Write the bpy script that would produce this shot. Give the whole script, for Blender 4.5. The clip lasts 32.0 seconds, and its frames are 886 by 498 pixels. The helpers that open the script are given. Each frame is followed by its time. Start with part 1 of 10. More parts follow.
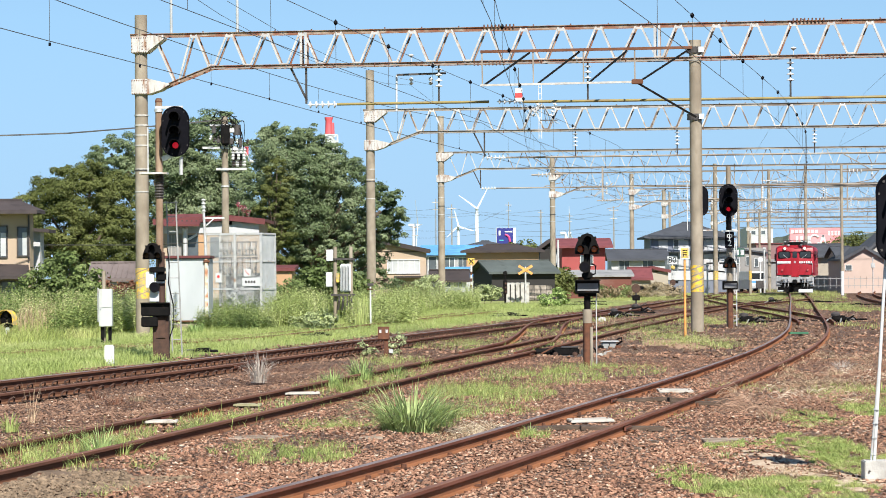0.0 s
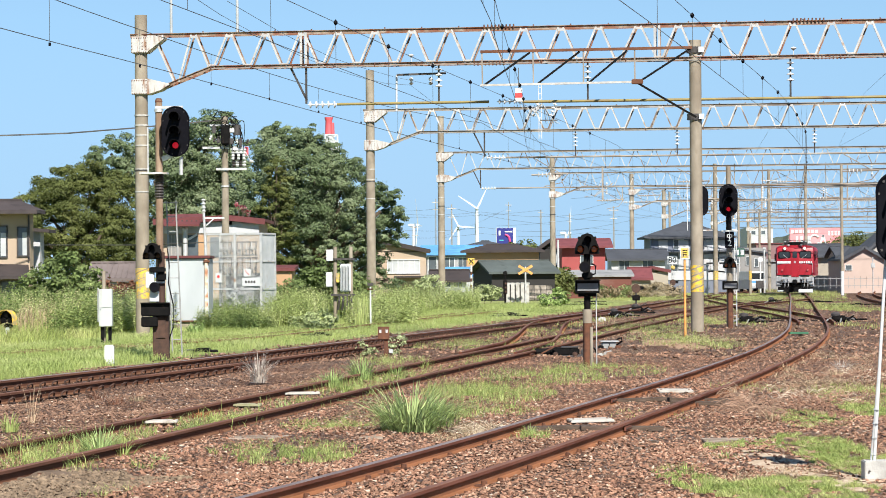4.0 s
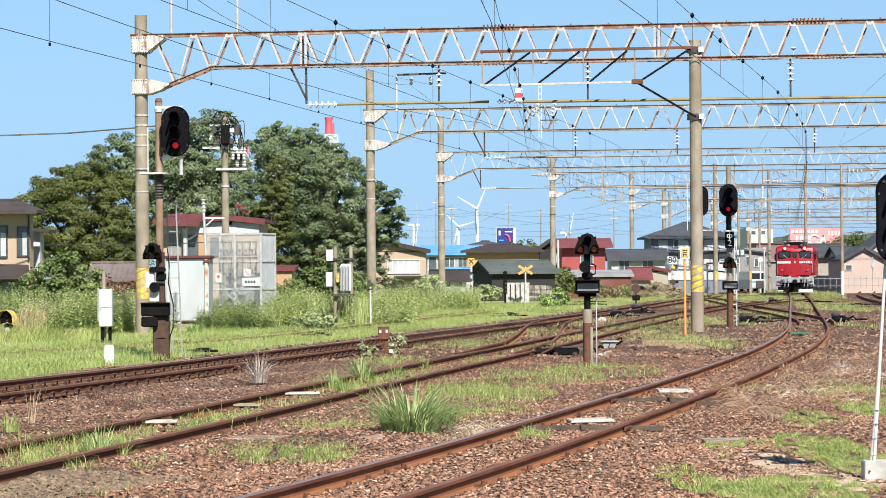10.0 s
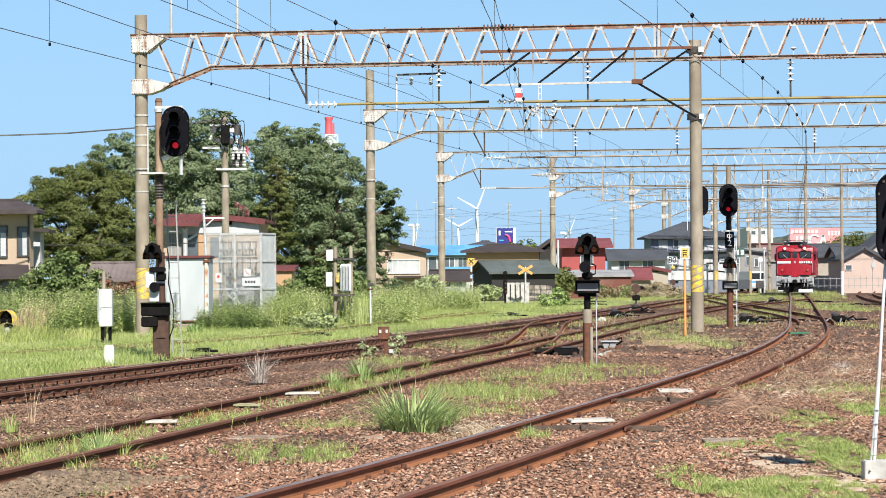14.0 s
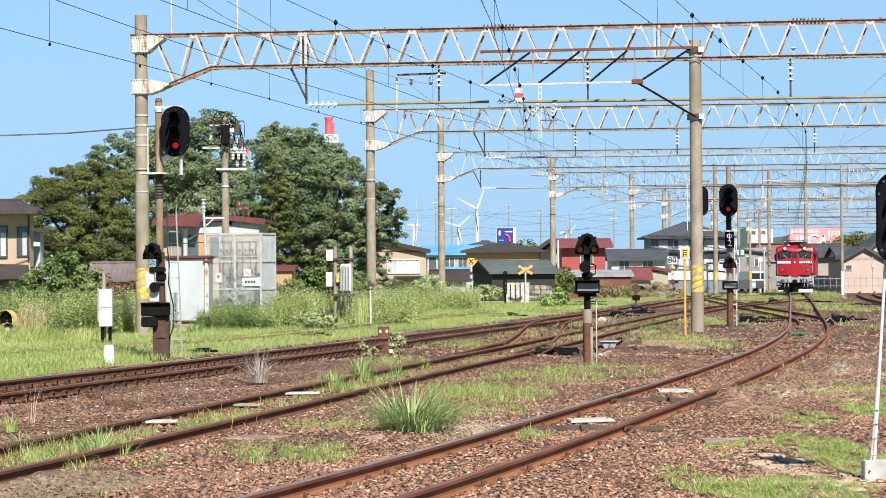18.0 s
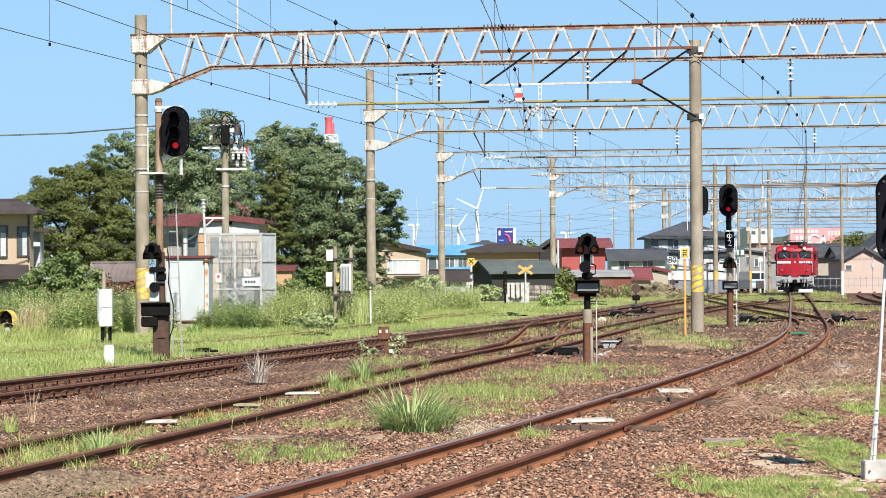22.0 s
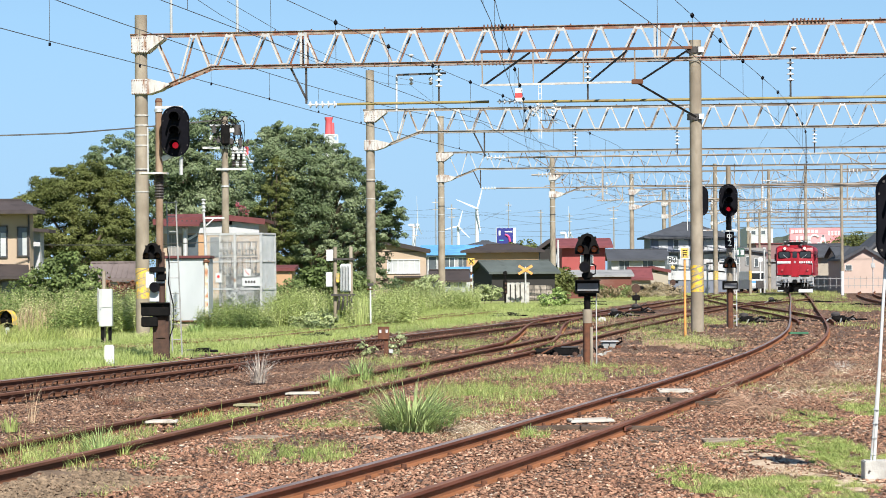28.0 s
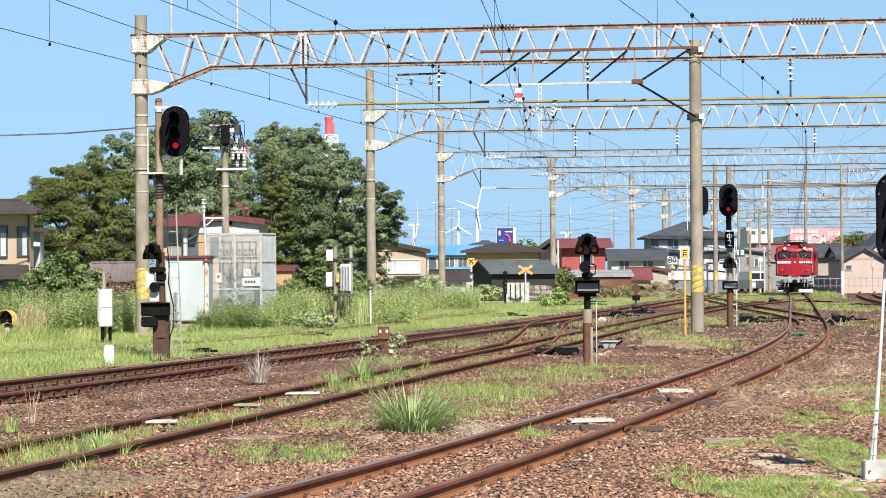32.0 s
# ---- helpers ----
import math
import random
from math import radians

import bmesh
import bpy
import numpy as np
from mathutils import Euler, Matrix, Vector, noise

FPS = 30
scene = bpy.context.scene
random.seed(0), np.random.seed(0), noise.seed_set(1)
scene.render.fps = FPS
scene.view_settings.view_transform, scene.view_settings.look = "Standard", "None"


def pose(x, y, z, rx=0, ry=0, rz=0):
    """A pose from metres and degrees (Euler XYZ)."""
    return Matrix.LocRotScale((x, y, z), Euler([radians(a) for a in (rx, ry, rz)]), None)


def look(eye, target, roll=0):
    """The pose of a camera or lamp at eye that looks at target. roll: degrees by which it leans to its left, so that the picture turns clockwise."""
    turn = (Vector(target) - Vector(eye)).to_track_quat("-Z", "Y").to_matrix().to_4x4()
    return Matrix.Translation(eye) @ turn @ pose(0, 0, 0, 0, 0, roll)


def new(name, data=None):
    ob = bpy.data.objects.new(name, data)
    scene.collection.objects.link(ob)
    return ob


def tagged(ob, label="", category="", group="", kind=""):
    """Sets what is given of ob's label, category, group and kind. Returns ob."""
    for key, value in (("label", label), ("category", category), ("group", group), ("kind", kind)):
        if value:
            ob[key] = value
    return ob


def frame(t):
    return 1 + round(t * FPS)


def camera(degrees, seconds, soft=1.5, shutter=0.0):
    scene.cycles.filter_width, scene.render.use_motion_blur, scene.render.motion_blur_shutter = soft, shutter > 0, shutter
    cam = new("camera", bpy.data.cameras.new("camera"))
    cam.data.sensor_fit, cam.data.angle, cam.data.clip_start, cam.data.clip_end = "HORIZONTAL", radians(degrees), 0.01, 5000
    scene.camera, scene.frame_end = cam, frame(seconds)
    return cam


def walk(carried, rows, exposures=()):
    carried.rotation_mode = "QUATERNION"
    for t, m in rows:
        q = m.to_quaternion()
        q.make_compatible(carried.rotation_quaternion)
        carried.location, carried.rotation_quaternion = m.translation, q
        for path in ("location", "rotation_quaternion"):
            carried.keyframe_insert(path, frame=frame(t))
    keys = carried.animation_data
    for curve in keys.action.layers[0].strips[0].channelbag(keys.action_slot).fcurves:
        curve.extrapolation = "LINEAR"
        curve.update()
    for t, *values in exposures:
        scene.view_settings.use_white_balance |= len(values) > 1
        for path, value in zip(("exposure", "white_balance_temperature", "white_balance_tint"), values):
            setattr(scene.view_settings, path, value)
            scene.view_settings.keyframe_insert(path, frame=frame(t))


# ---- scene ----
# The camera stands still beside the yard.
EYE = (0.0, 0.0, 1.6)
cam = camera(17.83, 32.0, soft=0.9)
STAND = look(EYE, (0.0, 100.0, 2.5), -0.45)
walk(cam, [(0.0, STAND), (32.0, STAND)], exposures=[(0.0, 0.5, 6500, 10), (32.0, 0.5, 6500, 10)])

# ---- light ----
SUN_EL, SUN_AZ = radians(42.5), radians(164.0)     # azimuth clockwise from +y
world = bpy.data.worlds.new("sky")
scene.world = world
world.use_nodes = True
wn = world.node_tree.nodes
sky = wn.new("ShaderNodeTexSky")
sky.sky_type, sky.sun_disc = "NISHITA", False
sky.sun_elevation, sky.sun_rotation = SUN_EL, SUN_AZ
sky.altitude, sky.air_density, sky.dust_density, sky.ozone_density = 1500, 1.0, 0.0, 5.0
wn["Background"].inputs["Strength"].default_value = 0.126
way = wn.new("ShaderNodeSeparateXYZ")
world.node_tree.links.new(wn.new("ShaderNodeTexCoord").outputs["Generated"], way.inputs[0])
rise = wn.new("ShaderNodeMath")
rise.operation, rise.inputs[1].default_value, rise.inputs[2].default_value = "MULTIPLY_ADD", 3.0, 0.20
world.node_tree.links.new(way.outputs["Z"], rise.inputs[0])
lifted = wn.new("ShaderNodeMath")
lifted.operation, lifted.inputs[2].default_value = "MULTIPLY_ADD", 0.16
world.node_tree.links.new(way.outputs["Z"], lifted.inputs[0])
world.node_tree.links.new(rise.outputs[0], lifted.inputs[1])
way_up = wn.new("ShaderNodeCombineXYZ")
for axis in "XY":
    world.node_tree.links.new(way.outputs[axis], way_up.inputs[axis])
world.node_tree.links.new(lifted.outputs[0], way_up.inputs["Z"])
world.node_tree.links.new(way_up.outputs[0], sky.inputs["Vector"])
tint = wn.new("ShaderNodeMixRGB")
tint.blend_type, tint.inputs["Fac"].default_value, tint.inputs["Color2"].default_value = "MULTIPLY", 1.0, (1.09, 1.04, 0.85, 1)
world.node_tree.links.new(sky.outputs[0], tint.inputs["Color1"])
# a little grey haze towards the horizon
height = wn.new("ShaderNodeSeparateXYZ")
world.node_tree.links.new(wn["Texture Coordinate"].outputs["Generated"], height.inputs[0])
low = wn.new("ShaderNodeMapRange")
low.inputs["From Min"].default_value, low.inputs["From Max"].default_value = 0.0, 0.09
low.inputs["To Min"].default_value, low.inputs["To Max"].default_value = 1.0, 0.0
world.node_tree.links.new(height.outputs["Z"], low.inputs["Value"])
haze = wn.new("ShaderNodeMixRGB")
haze.blend_type, haze.inputs["Color2"].default_value = "MULTIPLY", (0.90, 0.82, 0.82, 1)
world.node_tree.links.new(low.outputs[0], haze.inputs["Fac"])
world.node_tree.links.new(tint.outputs[0], haze.inputs["Color1"])
world.node_tree.links.new(haze.outputs[0], wn["Background"].inputs["Color"])
sun = new("sun", bpy.data.lights.new("sun", "SUN"))
sun.data.energy, sun.data.angle, sun.data.color = 5.95, radians(0.53), (1.0, 0.95, 0.87)
to_sun = Vector((math.sin(SUN_AZ) * math.cos(SUN_EL), math.cos(SUN_AZ) * math.cos(SUN_EL), math.sin(SUN_EL)))
sun.matrix_basis = look(to_sun * 50, (0, 0, 0))


# ---- materials ----
def material(name, colours, scale=8.0, rough=0.6, metal=0.0, bump=0.15, bump_scale=None, detail=6.0, spread=(0.3, 0.7),
             island=0.0, random_part=0.0, spots=None, translucent=0.0, emit=None, stretch=(1, 1, 1), spec=0.5, bump_dist=0.02):
    """Two or three colours mixed by noise, fine relief, an optional second layer of stains (colour, scale, from, to)."""
    m = bpy.data.materials.new(name)
    m.use_nodes = True
    nt = m.node_tree
    n, link = nt.nodes, nt.links.new
    b = n["Principled BSDF"]
    co = n.new("ShaderNodeTexCoord")
    mp = n.new("ShaderNodeMapping")
    mp.inputs["Scale"].default_value = stretch
    geo = n.new("ShaderNodeNewGeometry")
    link(geo.outputs["Position"], mp.inputs["Vector"])
    noise_1 = n.new("ShaderNodeTexNoise")
    noise_1.inputs["Scale"].default_value, noise_1.inputs["Detail"].default_value = scale, detail
    link(mp.outputs[0], noise_1.inputs["Vector"])
    ramp = n.new("ShaderNodeValToRGB")
    cr = ramp.color_ramp
    lo, hi = spread
    for i, c in enumerate(colours):
        p = lo + (hi - lo) * i / max(1, len(colours) - 1)
        e = cr.elements[i] if i < 2 else cr.elements.new(p)
        e.position, e.color = p, (*c, 1)
    if len(colours) == 1:
        cr.elements[1].color = (*colours[0], 1)
    link(noise_1.outputs["Fac"], ramp.inputs["Fac"])
    col = ramp.outputs["Color"]
    if spots:
        sc, ss, s0, s1 = spots
        noise_2 = n.new("ShaderNodeTexNoise")
        noise_2.inputs["Scale"].default_value, noise_2.inputs["Detail"].default_value = ss, 5
        link(mp.outputs[0], noise_2.inputs["Vector"])
        r2 = n.new("ShaderNodeMapRange")
        r2.inputs["From Min"].default_value, r2.inputs["From Max"].default_value = s0, s1
        link(noise_2.outputs["Fac"], r2.inputs["Value"])
        mix = n.new("ShaderNodeMixRGB")
        link(r2.outputs[0], mix.inputs["Fac"])
        link(col, mix.inputs["Color1"])
        mix.inputs["Color2"].default_value = (*sc, 1)
        col = mix.outputs[0]
    if island or random_part:
        hsv = n.new("ShaderNodeHueSaturation")
        mr = n.new("ShaderNodeMapRange")
        amount = island or random_part
        mr.inputs["To Min"].default_value, mr.inputs["To Max"].default_value = 1 - amount, 1 + amount
        if island:
            link(geo.outputs["Random Per Island"], mr.inputs["Value"])
        else:
            link(n.new("ShaderNodeObjectInfo").outputs["Random"], mr.inputs["Value"])
        link(mr.outputs[0], hsv.inputs["Value"])
        link(col, hsv.inputs["Color"])
        col = hsv.outputs[0]
    link(col, b.inputs["Base Color"])
    b.inputs["Roughness"].default_value, b.inputs["Metallic"].default_value = rough, metal
    b.inputs["Specular IOR Level"].default_value = spec
    if bump:
        nb = n.new("ShaderNodeTexNoise")
        nb.inputs["Scale"].default_value, nb.inputs["Detail"].default_value = bump_scale or scale * 4, 6
        link(mp.outputs[0], nb.inputs["Vector"])
        bp = n.new("ShaderNodeBump")
        bp.inputs["Strength"].default_value, bp.inputs["Distance"].default_value = bump, bump_dist
        link(nb.outputs["Fac"], bp.inputs["Height"])
        link(bp.outputs[0], b.inputs["Normal"])
    if emit:
        b.inputs["Emission Color"].default_value, b.inputs["Emission Strength"].default_value = (*emit[0], 1), emit[1]
    if translucent:
        tr = n.new("ShaderNodeBsdfTranslucent")
        link(col, tr.inputs["Color"])
        ms = n.new("ShaderNodeMixShader")
        ms.inputs["Fac"].default_value = translucent
        link(b.outputs[0], ms.inputs[1])
        link(tr.outputs[0], ms.inputs[2])
        link(ms.outputs[0], n["Material Output"].inputs["Surface"])
    return m


M = {}
M["concrete"] = material("concrete", [(0.21, 0.175, 0.13), (0.275, 0.235, 0.18), (0.345, 0.30, 0.235)], 3.0, 0.85, bump=0.2, bump_scale=30, spots=((0.19, 0.155, 0.115), 1.3, 0.5, 0.74), stretch=(1, 1, 0.6), detail=9)
M["grey_concrete"] = material("grey_concrete", [(0.36, 0.35, 0.33), (0.52, 0.51, 0.48)], 5, 0.85, bump=0.25, bump_scale=40, spots=((0.2, 0.17, 0.13), 3, 0.55, 0.8))
M["dull_galv"] = material("dull_weathered_galvanised", [(0.22, 0.23, 0.23), (0.34, 0.34, 0.33)], 6, 0.6, 0.2, bump=0.05, spots=((0.24, 0.13, 0.08), 2.2, 0.62, 0.75))
M["galv"] = material("galvanised", [(0.42, 0.43, 0.43), (0.62, 0.62, 0.61)], 6, 0.5, 0.25, bump=0.05, spots=((0.30, 0.16, 0.09), 2.2, 0.62, 0.75))
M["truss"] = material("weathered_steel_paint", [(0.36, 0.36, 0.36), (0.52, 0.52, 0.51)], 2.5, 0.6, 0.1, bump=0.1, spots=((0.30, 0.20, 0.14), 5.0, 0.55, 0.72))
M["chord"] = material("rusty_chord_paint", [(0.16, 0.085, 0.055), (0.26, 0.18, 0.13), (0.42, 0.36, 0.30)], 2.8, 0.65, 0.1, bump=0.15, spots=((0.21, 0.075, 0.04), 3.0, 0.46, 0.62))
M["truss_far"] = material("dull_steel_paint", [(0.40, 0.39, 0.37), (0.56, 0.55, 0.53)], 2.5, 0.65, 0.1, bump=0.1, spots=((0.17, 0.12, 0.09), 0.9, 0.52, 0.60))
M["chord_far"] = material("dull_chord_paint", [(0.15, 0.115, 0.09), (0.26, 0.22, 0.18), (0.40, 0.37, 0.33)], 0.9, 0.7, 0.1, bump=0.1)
M["dark_steel"] = material("dark_steel", [(0.045, 0.04, 0.04), (0.09, 0.08, 0.075)], 6, 0.5, 0.3, bump=0.1)
M["black"] = material("black_paint", [(0.003, 0.003, 0.005), (0.006, 0.006, 0.009)], 7, 0.55, bump=0.03, spec=0.07)
M["black_matt"] = material("black_matt", [(0.004, 0.004, 0.004), (0.009, 0.008, 0.008)], 7, 0.7, bump=0.08, spec=0.10, spots=((0.07, 0.035, 0.022), 5, 0.64, 0.8))
M["rust"] = material("rust", [(0.075, 0.032, 0.02), (0.17, 0.068, 0.034)], 9, 0.9, bump=0.3, bump_scale=60)
M["rail_side"] = material("rusty_rail", [(0.115, 0.043, 0.029), (0.17, 0.066, 0.045), (0.23, 0.098, 0.068)], 3.5, 0.9, 0.0, bump=0.25, bump_scale=50, spec=0.12, stretch=(1, 0.12, 1))
M["rail_web"] = material("dusty_rail_web", [(0.24, 0.102, 0.052), (0.33, 0.150, 0.080)], 4.0, 0.95, bump=0.25, spec=0.08, stretch=(1, 0.12, 1))
M["web_dark"] = material("dark_rail_web", [(0.115, 0.052, 0.033), (0.17, 0.080, 0.050)], 4.0, 0.95, bump=0.2, spec=0.08, stretch=(1, 0.12, 1))
M["rail_old"] = material("old_rail_head", [(0.13, 0.058, 0.038), (0.21, 0.105, 0.072)], 3.0, 0.7, 0.1, bump=0.08, spec=0.25, stretch=(1, 0.12, 1))
M["rail_bright"] = material("worn_rail_head", [(0.21, 0.14, 0.115), (0.33, 0.255, 0.23)], 3.0, 0.45, 0.35, bump=0.03, stretch=(1, 0.12, 1))
M["rail_dark"] = material("dark_brown_rail", [(0.095, 0.042, 0.028), (0.15, 0.067, 0.044), (0.21, 0.097, 0.061)], 3.5, 0.85, bump=0.2, bump_scale=50, spec=0.15, stretch=(1, 0.12, 1))
M["foot_dark"] = material("dusty_dark_rail_foot", [(0.12, 0.058, 0.034), (0.20, 0.10, 0.058)], 4.0, 0.95, bump=0.3, bump_scale=60, spec=0.1, stretch=(1, 0.15, 1))
M["rail_foot"] = material("rust_dusted_rail_foot", [(0.20, 0.083, 0.040), (0.30, 0.130, 0.065)], 4.0, 0.95, bump=0.3, bump_scale=60, spec=0.1, stretch=(1, 0.15, 1))
M["sleeve"] = material("streaked_steel_sleeve", [(0.40, 0.39, 0.37), (0.56, 0.55, 0.53)], 3, 0.6, bump=0.08, spots=((0.25, 0.14, 0.09), 5.0, 0.50, 0.68), stretch=(2, 2, 0.5))
M["white_paint"] = material("white_paint", [(0.52, 0.54, 0.54), (0.60, 0.62, 0.62)], 3, 0.5, bump=0.05, spots=((0.45, 0.36, 0.28), 2.5, 0.66, 0.82))
M["yellow_paint"] = material("yellow_paint", [(0.72, 0.42, 0.03), (0.85, 0.55, 0.05)], 7, 0.55, bump=0.1, spots=((0.38, 0.30, 0.14), 9, 0.40, 0.56))
M["orange_paint"] = material("orange_paint", [(0.66, 0.27, 0.07), (0.76, 0.36, 0.11)], 7, 0.5, bump=0.05)
M["insulator"] = material("porcelain", [(0.50, 0.51, 0.51), (0.63, 0.63, 0.62)], 6, 0.25, bump=0)
M["pipe_yellow"] = material("yellowed_pipe", [(0.19, 0.15, 0.05), (0.27, 0.21, 0.075), (0.15, 0.09, 0.05)], 1.2, 0.5, bump=0.05)
M["wire"] = material("wire", [(0.09, 0.085, 0.08), (0.15, 0.14, 0.13)], 3, 0.5, 0.5, bump=0)
M["red_glow"] = material("red_lens", [(0.3, 0.01, 0.015)], 3, 0.3, bump=0, emit=((1.0, 0.02, 0.05), 0.28))
M["hood_black"] = material("hood_black", [(0.003, 0.003, 0.004), (0.006, 0.006, 0.007)], 7, 0.9, bump=0, spec=0.1)
M["amber_lens"] = material("amber_lens", [(0.75, 0.20, 0.05), (0.6, 0.14, 0.03)], 20, 0.25, bump=0)
M["dark_rust"] = material("dark_rust", [(0.04, 0.022, 0.016), (0.09, 0.045, 0.03)], 8, 0.85, bump=0.2)
M["rusty_mast"] = material("rust_stained_mast", [(0.15, 0.09, 0.055), (0.24, 0.16, 0.105), (0.31, 0.235, 0.165)], 4.0, 0.85, bump=0.2, bump_scale=40, stretch=(1, 1, 0.4))
M["wood"] = material("old_sleeper_wood", [(0.06, 0.04, 0.028), (0.13, 0.09, 0.065)], 6, 0.9, bump=0.4, stretch=(1, 4, 4), random_part=0.25)
M["trunk"] = material("bark", [(0.09, 0.065, 0.045), (0.17, 0.13, 0.09)], 5, 0.9, bump=0.4)
M["glass"] = material("window_glass", [(0.05, 0.06, 0.07), (0.12, 0.14, 0.15)], 0.6, 0.08, bump=0)


# ---- building blocks ----
class Geo:
    """Collects vertices and faces of one mesh."""

    def __init__(self):
        self.v, self.f, self.mi, self.cur = [], [], [], 0

    def add(self, vs, fs, m=None):
        o = len(self.v)
        self.v.extend([tuple(m @ Vector(p)) for p in vs] if m else [tuple(p) for p in vs])
        self.f.extend([tuple(i + o for i in q) for q in fs])
        self.mi.extend([self.cur] * len(fs))
        return self

    def box(self, c, s, ch=0.0, m=None):
        hx, hy, hz = s[0] / 2, s[1] / 2, s[2] / 2
        if not ch:
            vs = [(c[0] + a * hx, c[1] + b * hy, c[2] + d * hz) for a in (-1, 1) for b in (-1, 1) for d in (-1, 1)]
            return self.add(vs, [(0, 1, 3, 2), (4, 6, 7, 5), (0, 4, 5, 1), (2, 3, 7, 6), (0, 2, 6, 4), (1, 5, 7, 3)], m)
        bm = bmesh.new()
        bmesh.ops.create_cube(bm, size=1.0)
        bmesh.ops.scale(bm, vec=s, verts=bm.verts)
        bmesh.ops.bevel(bm, geom=bm.edges[:], offset=ch, segments=2, affect="EDGES")
        bmesh.ops.translate(bm, vec=c, verts=bm.verts)
        bm.verts.index_update()
        self.add([v.co[:] for v in bm.verts], [[v.index for v in q.verts] for q in bm.faces], m)
        bm.free()
        return self

    def cyl(self, p0, p1, r0, r1=None, n=10, m=None):
        r1 = r0 if r1 is None else r1
        p0, p1 = Vector(p0), Vector(p1)
        q = (p1 - p0).to_track_quat("Z", "Y").to_matrix()
        ring = [q @ Vector((math.cos(2 * math.pi * i / n), math.sin(2 * math.pi * i / n), 0)) for i in range(n)]
        vs = [p0 + r * r0 for r in ring] + [p1 + r * r1 for r in ring]
        fs = [(i, (i + 1) % n, n + (i + 1) % n, n + i) for i in range(n)] + [tuple(range(n - 1, -1, -1)), tuple(range(n, 2 * n))]
        return self.add(vs, fs, m)

    def tube(self, pts, r, n=6):
        pts = [Vector(p) for p in pts]
        o, vs, fs = len(pts), [], []
        for i, p in enumerate(pts):
            d = pts[min(i + 1, o - 1)] - pts[max(i - 1, 0)]
            q = d.to_track_quat("Z", "Y").to_matrix()
            vs += [p + q @ Vector((r * math.cos(2 * math.pi * k / n), r * math.sin(2 * math.pi * k / n), 0)) for k in range(n)]
        for i in range(o - 1):
            fs += [(i * n + k, i * n + (k + 1) % n, (i + 1) * n + (k + 1) % n, (i + 1) * n + k) for k in range(n)]
        fs += [tuple(range(n - 1, -1, -1)), tuple(range((o - 1) * n, o * n))]
        return self.add(vs, fs)

    def lathe(self, prof, n=16, m=None):
        """prof: (radius, z) from below to above, round the z axis."""
        vs = [(r * math.cos(2 * math.pi * k / n), r * math.sin(2 * math.pi * k / n), z) for r, z in prof for k in range(n)]
        fs = [(i * n + k, i * n + (k + 1) % n, (i + 1) * n + (k + 1) % n, (i + 1) * n + k) for i in range(len(prof) - 1) for k in range(n)]
        fs += [tuple(range(n - 1, -1, -1)), tuple(range((len(prof) - 1) * n, len(prof) * n))]
        return self.add(vs, fs, m)

    def prism(self, prof, y0, y1, m=None):
        """An outline in x and z, drawn out from y0 to y1."""
        n = len(prof)
        vs = [(x, y0, z) for x, z in prof] + [(x, y1, z) for x, z in prof]
        fs = [(i, (i + 1) % n, n + (i + 1) % n, n + i) for i in range(n)] + [tuple(range(n - 1, -1, -1)), tuple(range(n, 2 * n))]
        return self.add(vs, fs, m)

    def bar(self, p0, p1, w, h):
        """A flat bar between two points, w across (level) and h high."""
        p0, p1 = Vector(p0), Vector(p1)
        d = (p1 - p0).normalized()
        side = d.cross(Vector((0, 0, 1)))
        side = side.normalized() if side.length > 1e-4 else Vector((1, 0, 0))
        up = side.cross(d)
        vs = [p + side * (a * w / 2) + up * (b * h / 2) for p in (p0, p1) for a, b in ((-1, -1), (1, -1), (1, 1), (-1, 1))]
        return self.add(vs, [(0, 1, 5, 4), (1, 2, 6, 5), (2, 3, 7, 6), (3, 0, 4, 7), (3, 2, 1, 0), (4, 5, 6, 7)])


def mesh_of(name, geo, mats, smooth=False):
    me = bpy.data.meshes.new(name)
    me.from_pydata(geo.v, [], geo.f)
    for m in (mats if isinstance(mats, (list, tuple)) else [mats]):
        me.materials.append(m)
    if any(geo.mi):
        me.polygons.foreach_set("material_index", geo.mi)
    if smooth:
        me.polygons.foreach_set("use_smooth", [True] * len(me.polygons))
        me.set_sharp_from_angle(angle=radians(40))
    me.update()
    return me


def part(name, geo, mat, parent=None, label="", smooth=False, at=None):
    ob = new(name, geo if isinstance(geo, bpy.types.Mesh) else mesh_of(name, geo, mat, smooth))
    if parent:
        ob.parent = parent
    if at:
        ob.matrix_basis = at
    return tagged(ob, label)


def thing(name, label, category, group="", at=None, kind=""):
    ob = new(name)
    ob.empty_display_size = 0.2
    if at:
        ob.matrix_basis = at
    return tagged(ob, label, category, group, kind)


def fast_mesh(name, verts, faces, mat, smooth=False):
    """A mesh from numpy arrays: verts (n, 3), faces (m, 3 or 4)."""
    me = bpy.data.meshes.new(name)
    k = faces.shape[1]
    me.vertices.add(len(verts))
    me.vertices.foreach_set("co", np.ascontiguousarray(verts, dtype=np.float32).ravel())
    me.loops.add(faces.size)
    me.loops.foreach_set("vertex_index", np.ascontiguousarray(faces, dtype=np.int32).ravel())
    me.polygons.add(len(faces))
    me.polygons.foreach_set("loop_start", np.arange(0, faces.size, k, dtype=np.int32))
    me.polygons.foreach_set("use_smooth", np.full(len(faces), smooth))
    me.materials.append(mat)
    me.update(calc_edges=True)
    return me


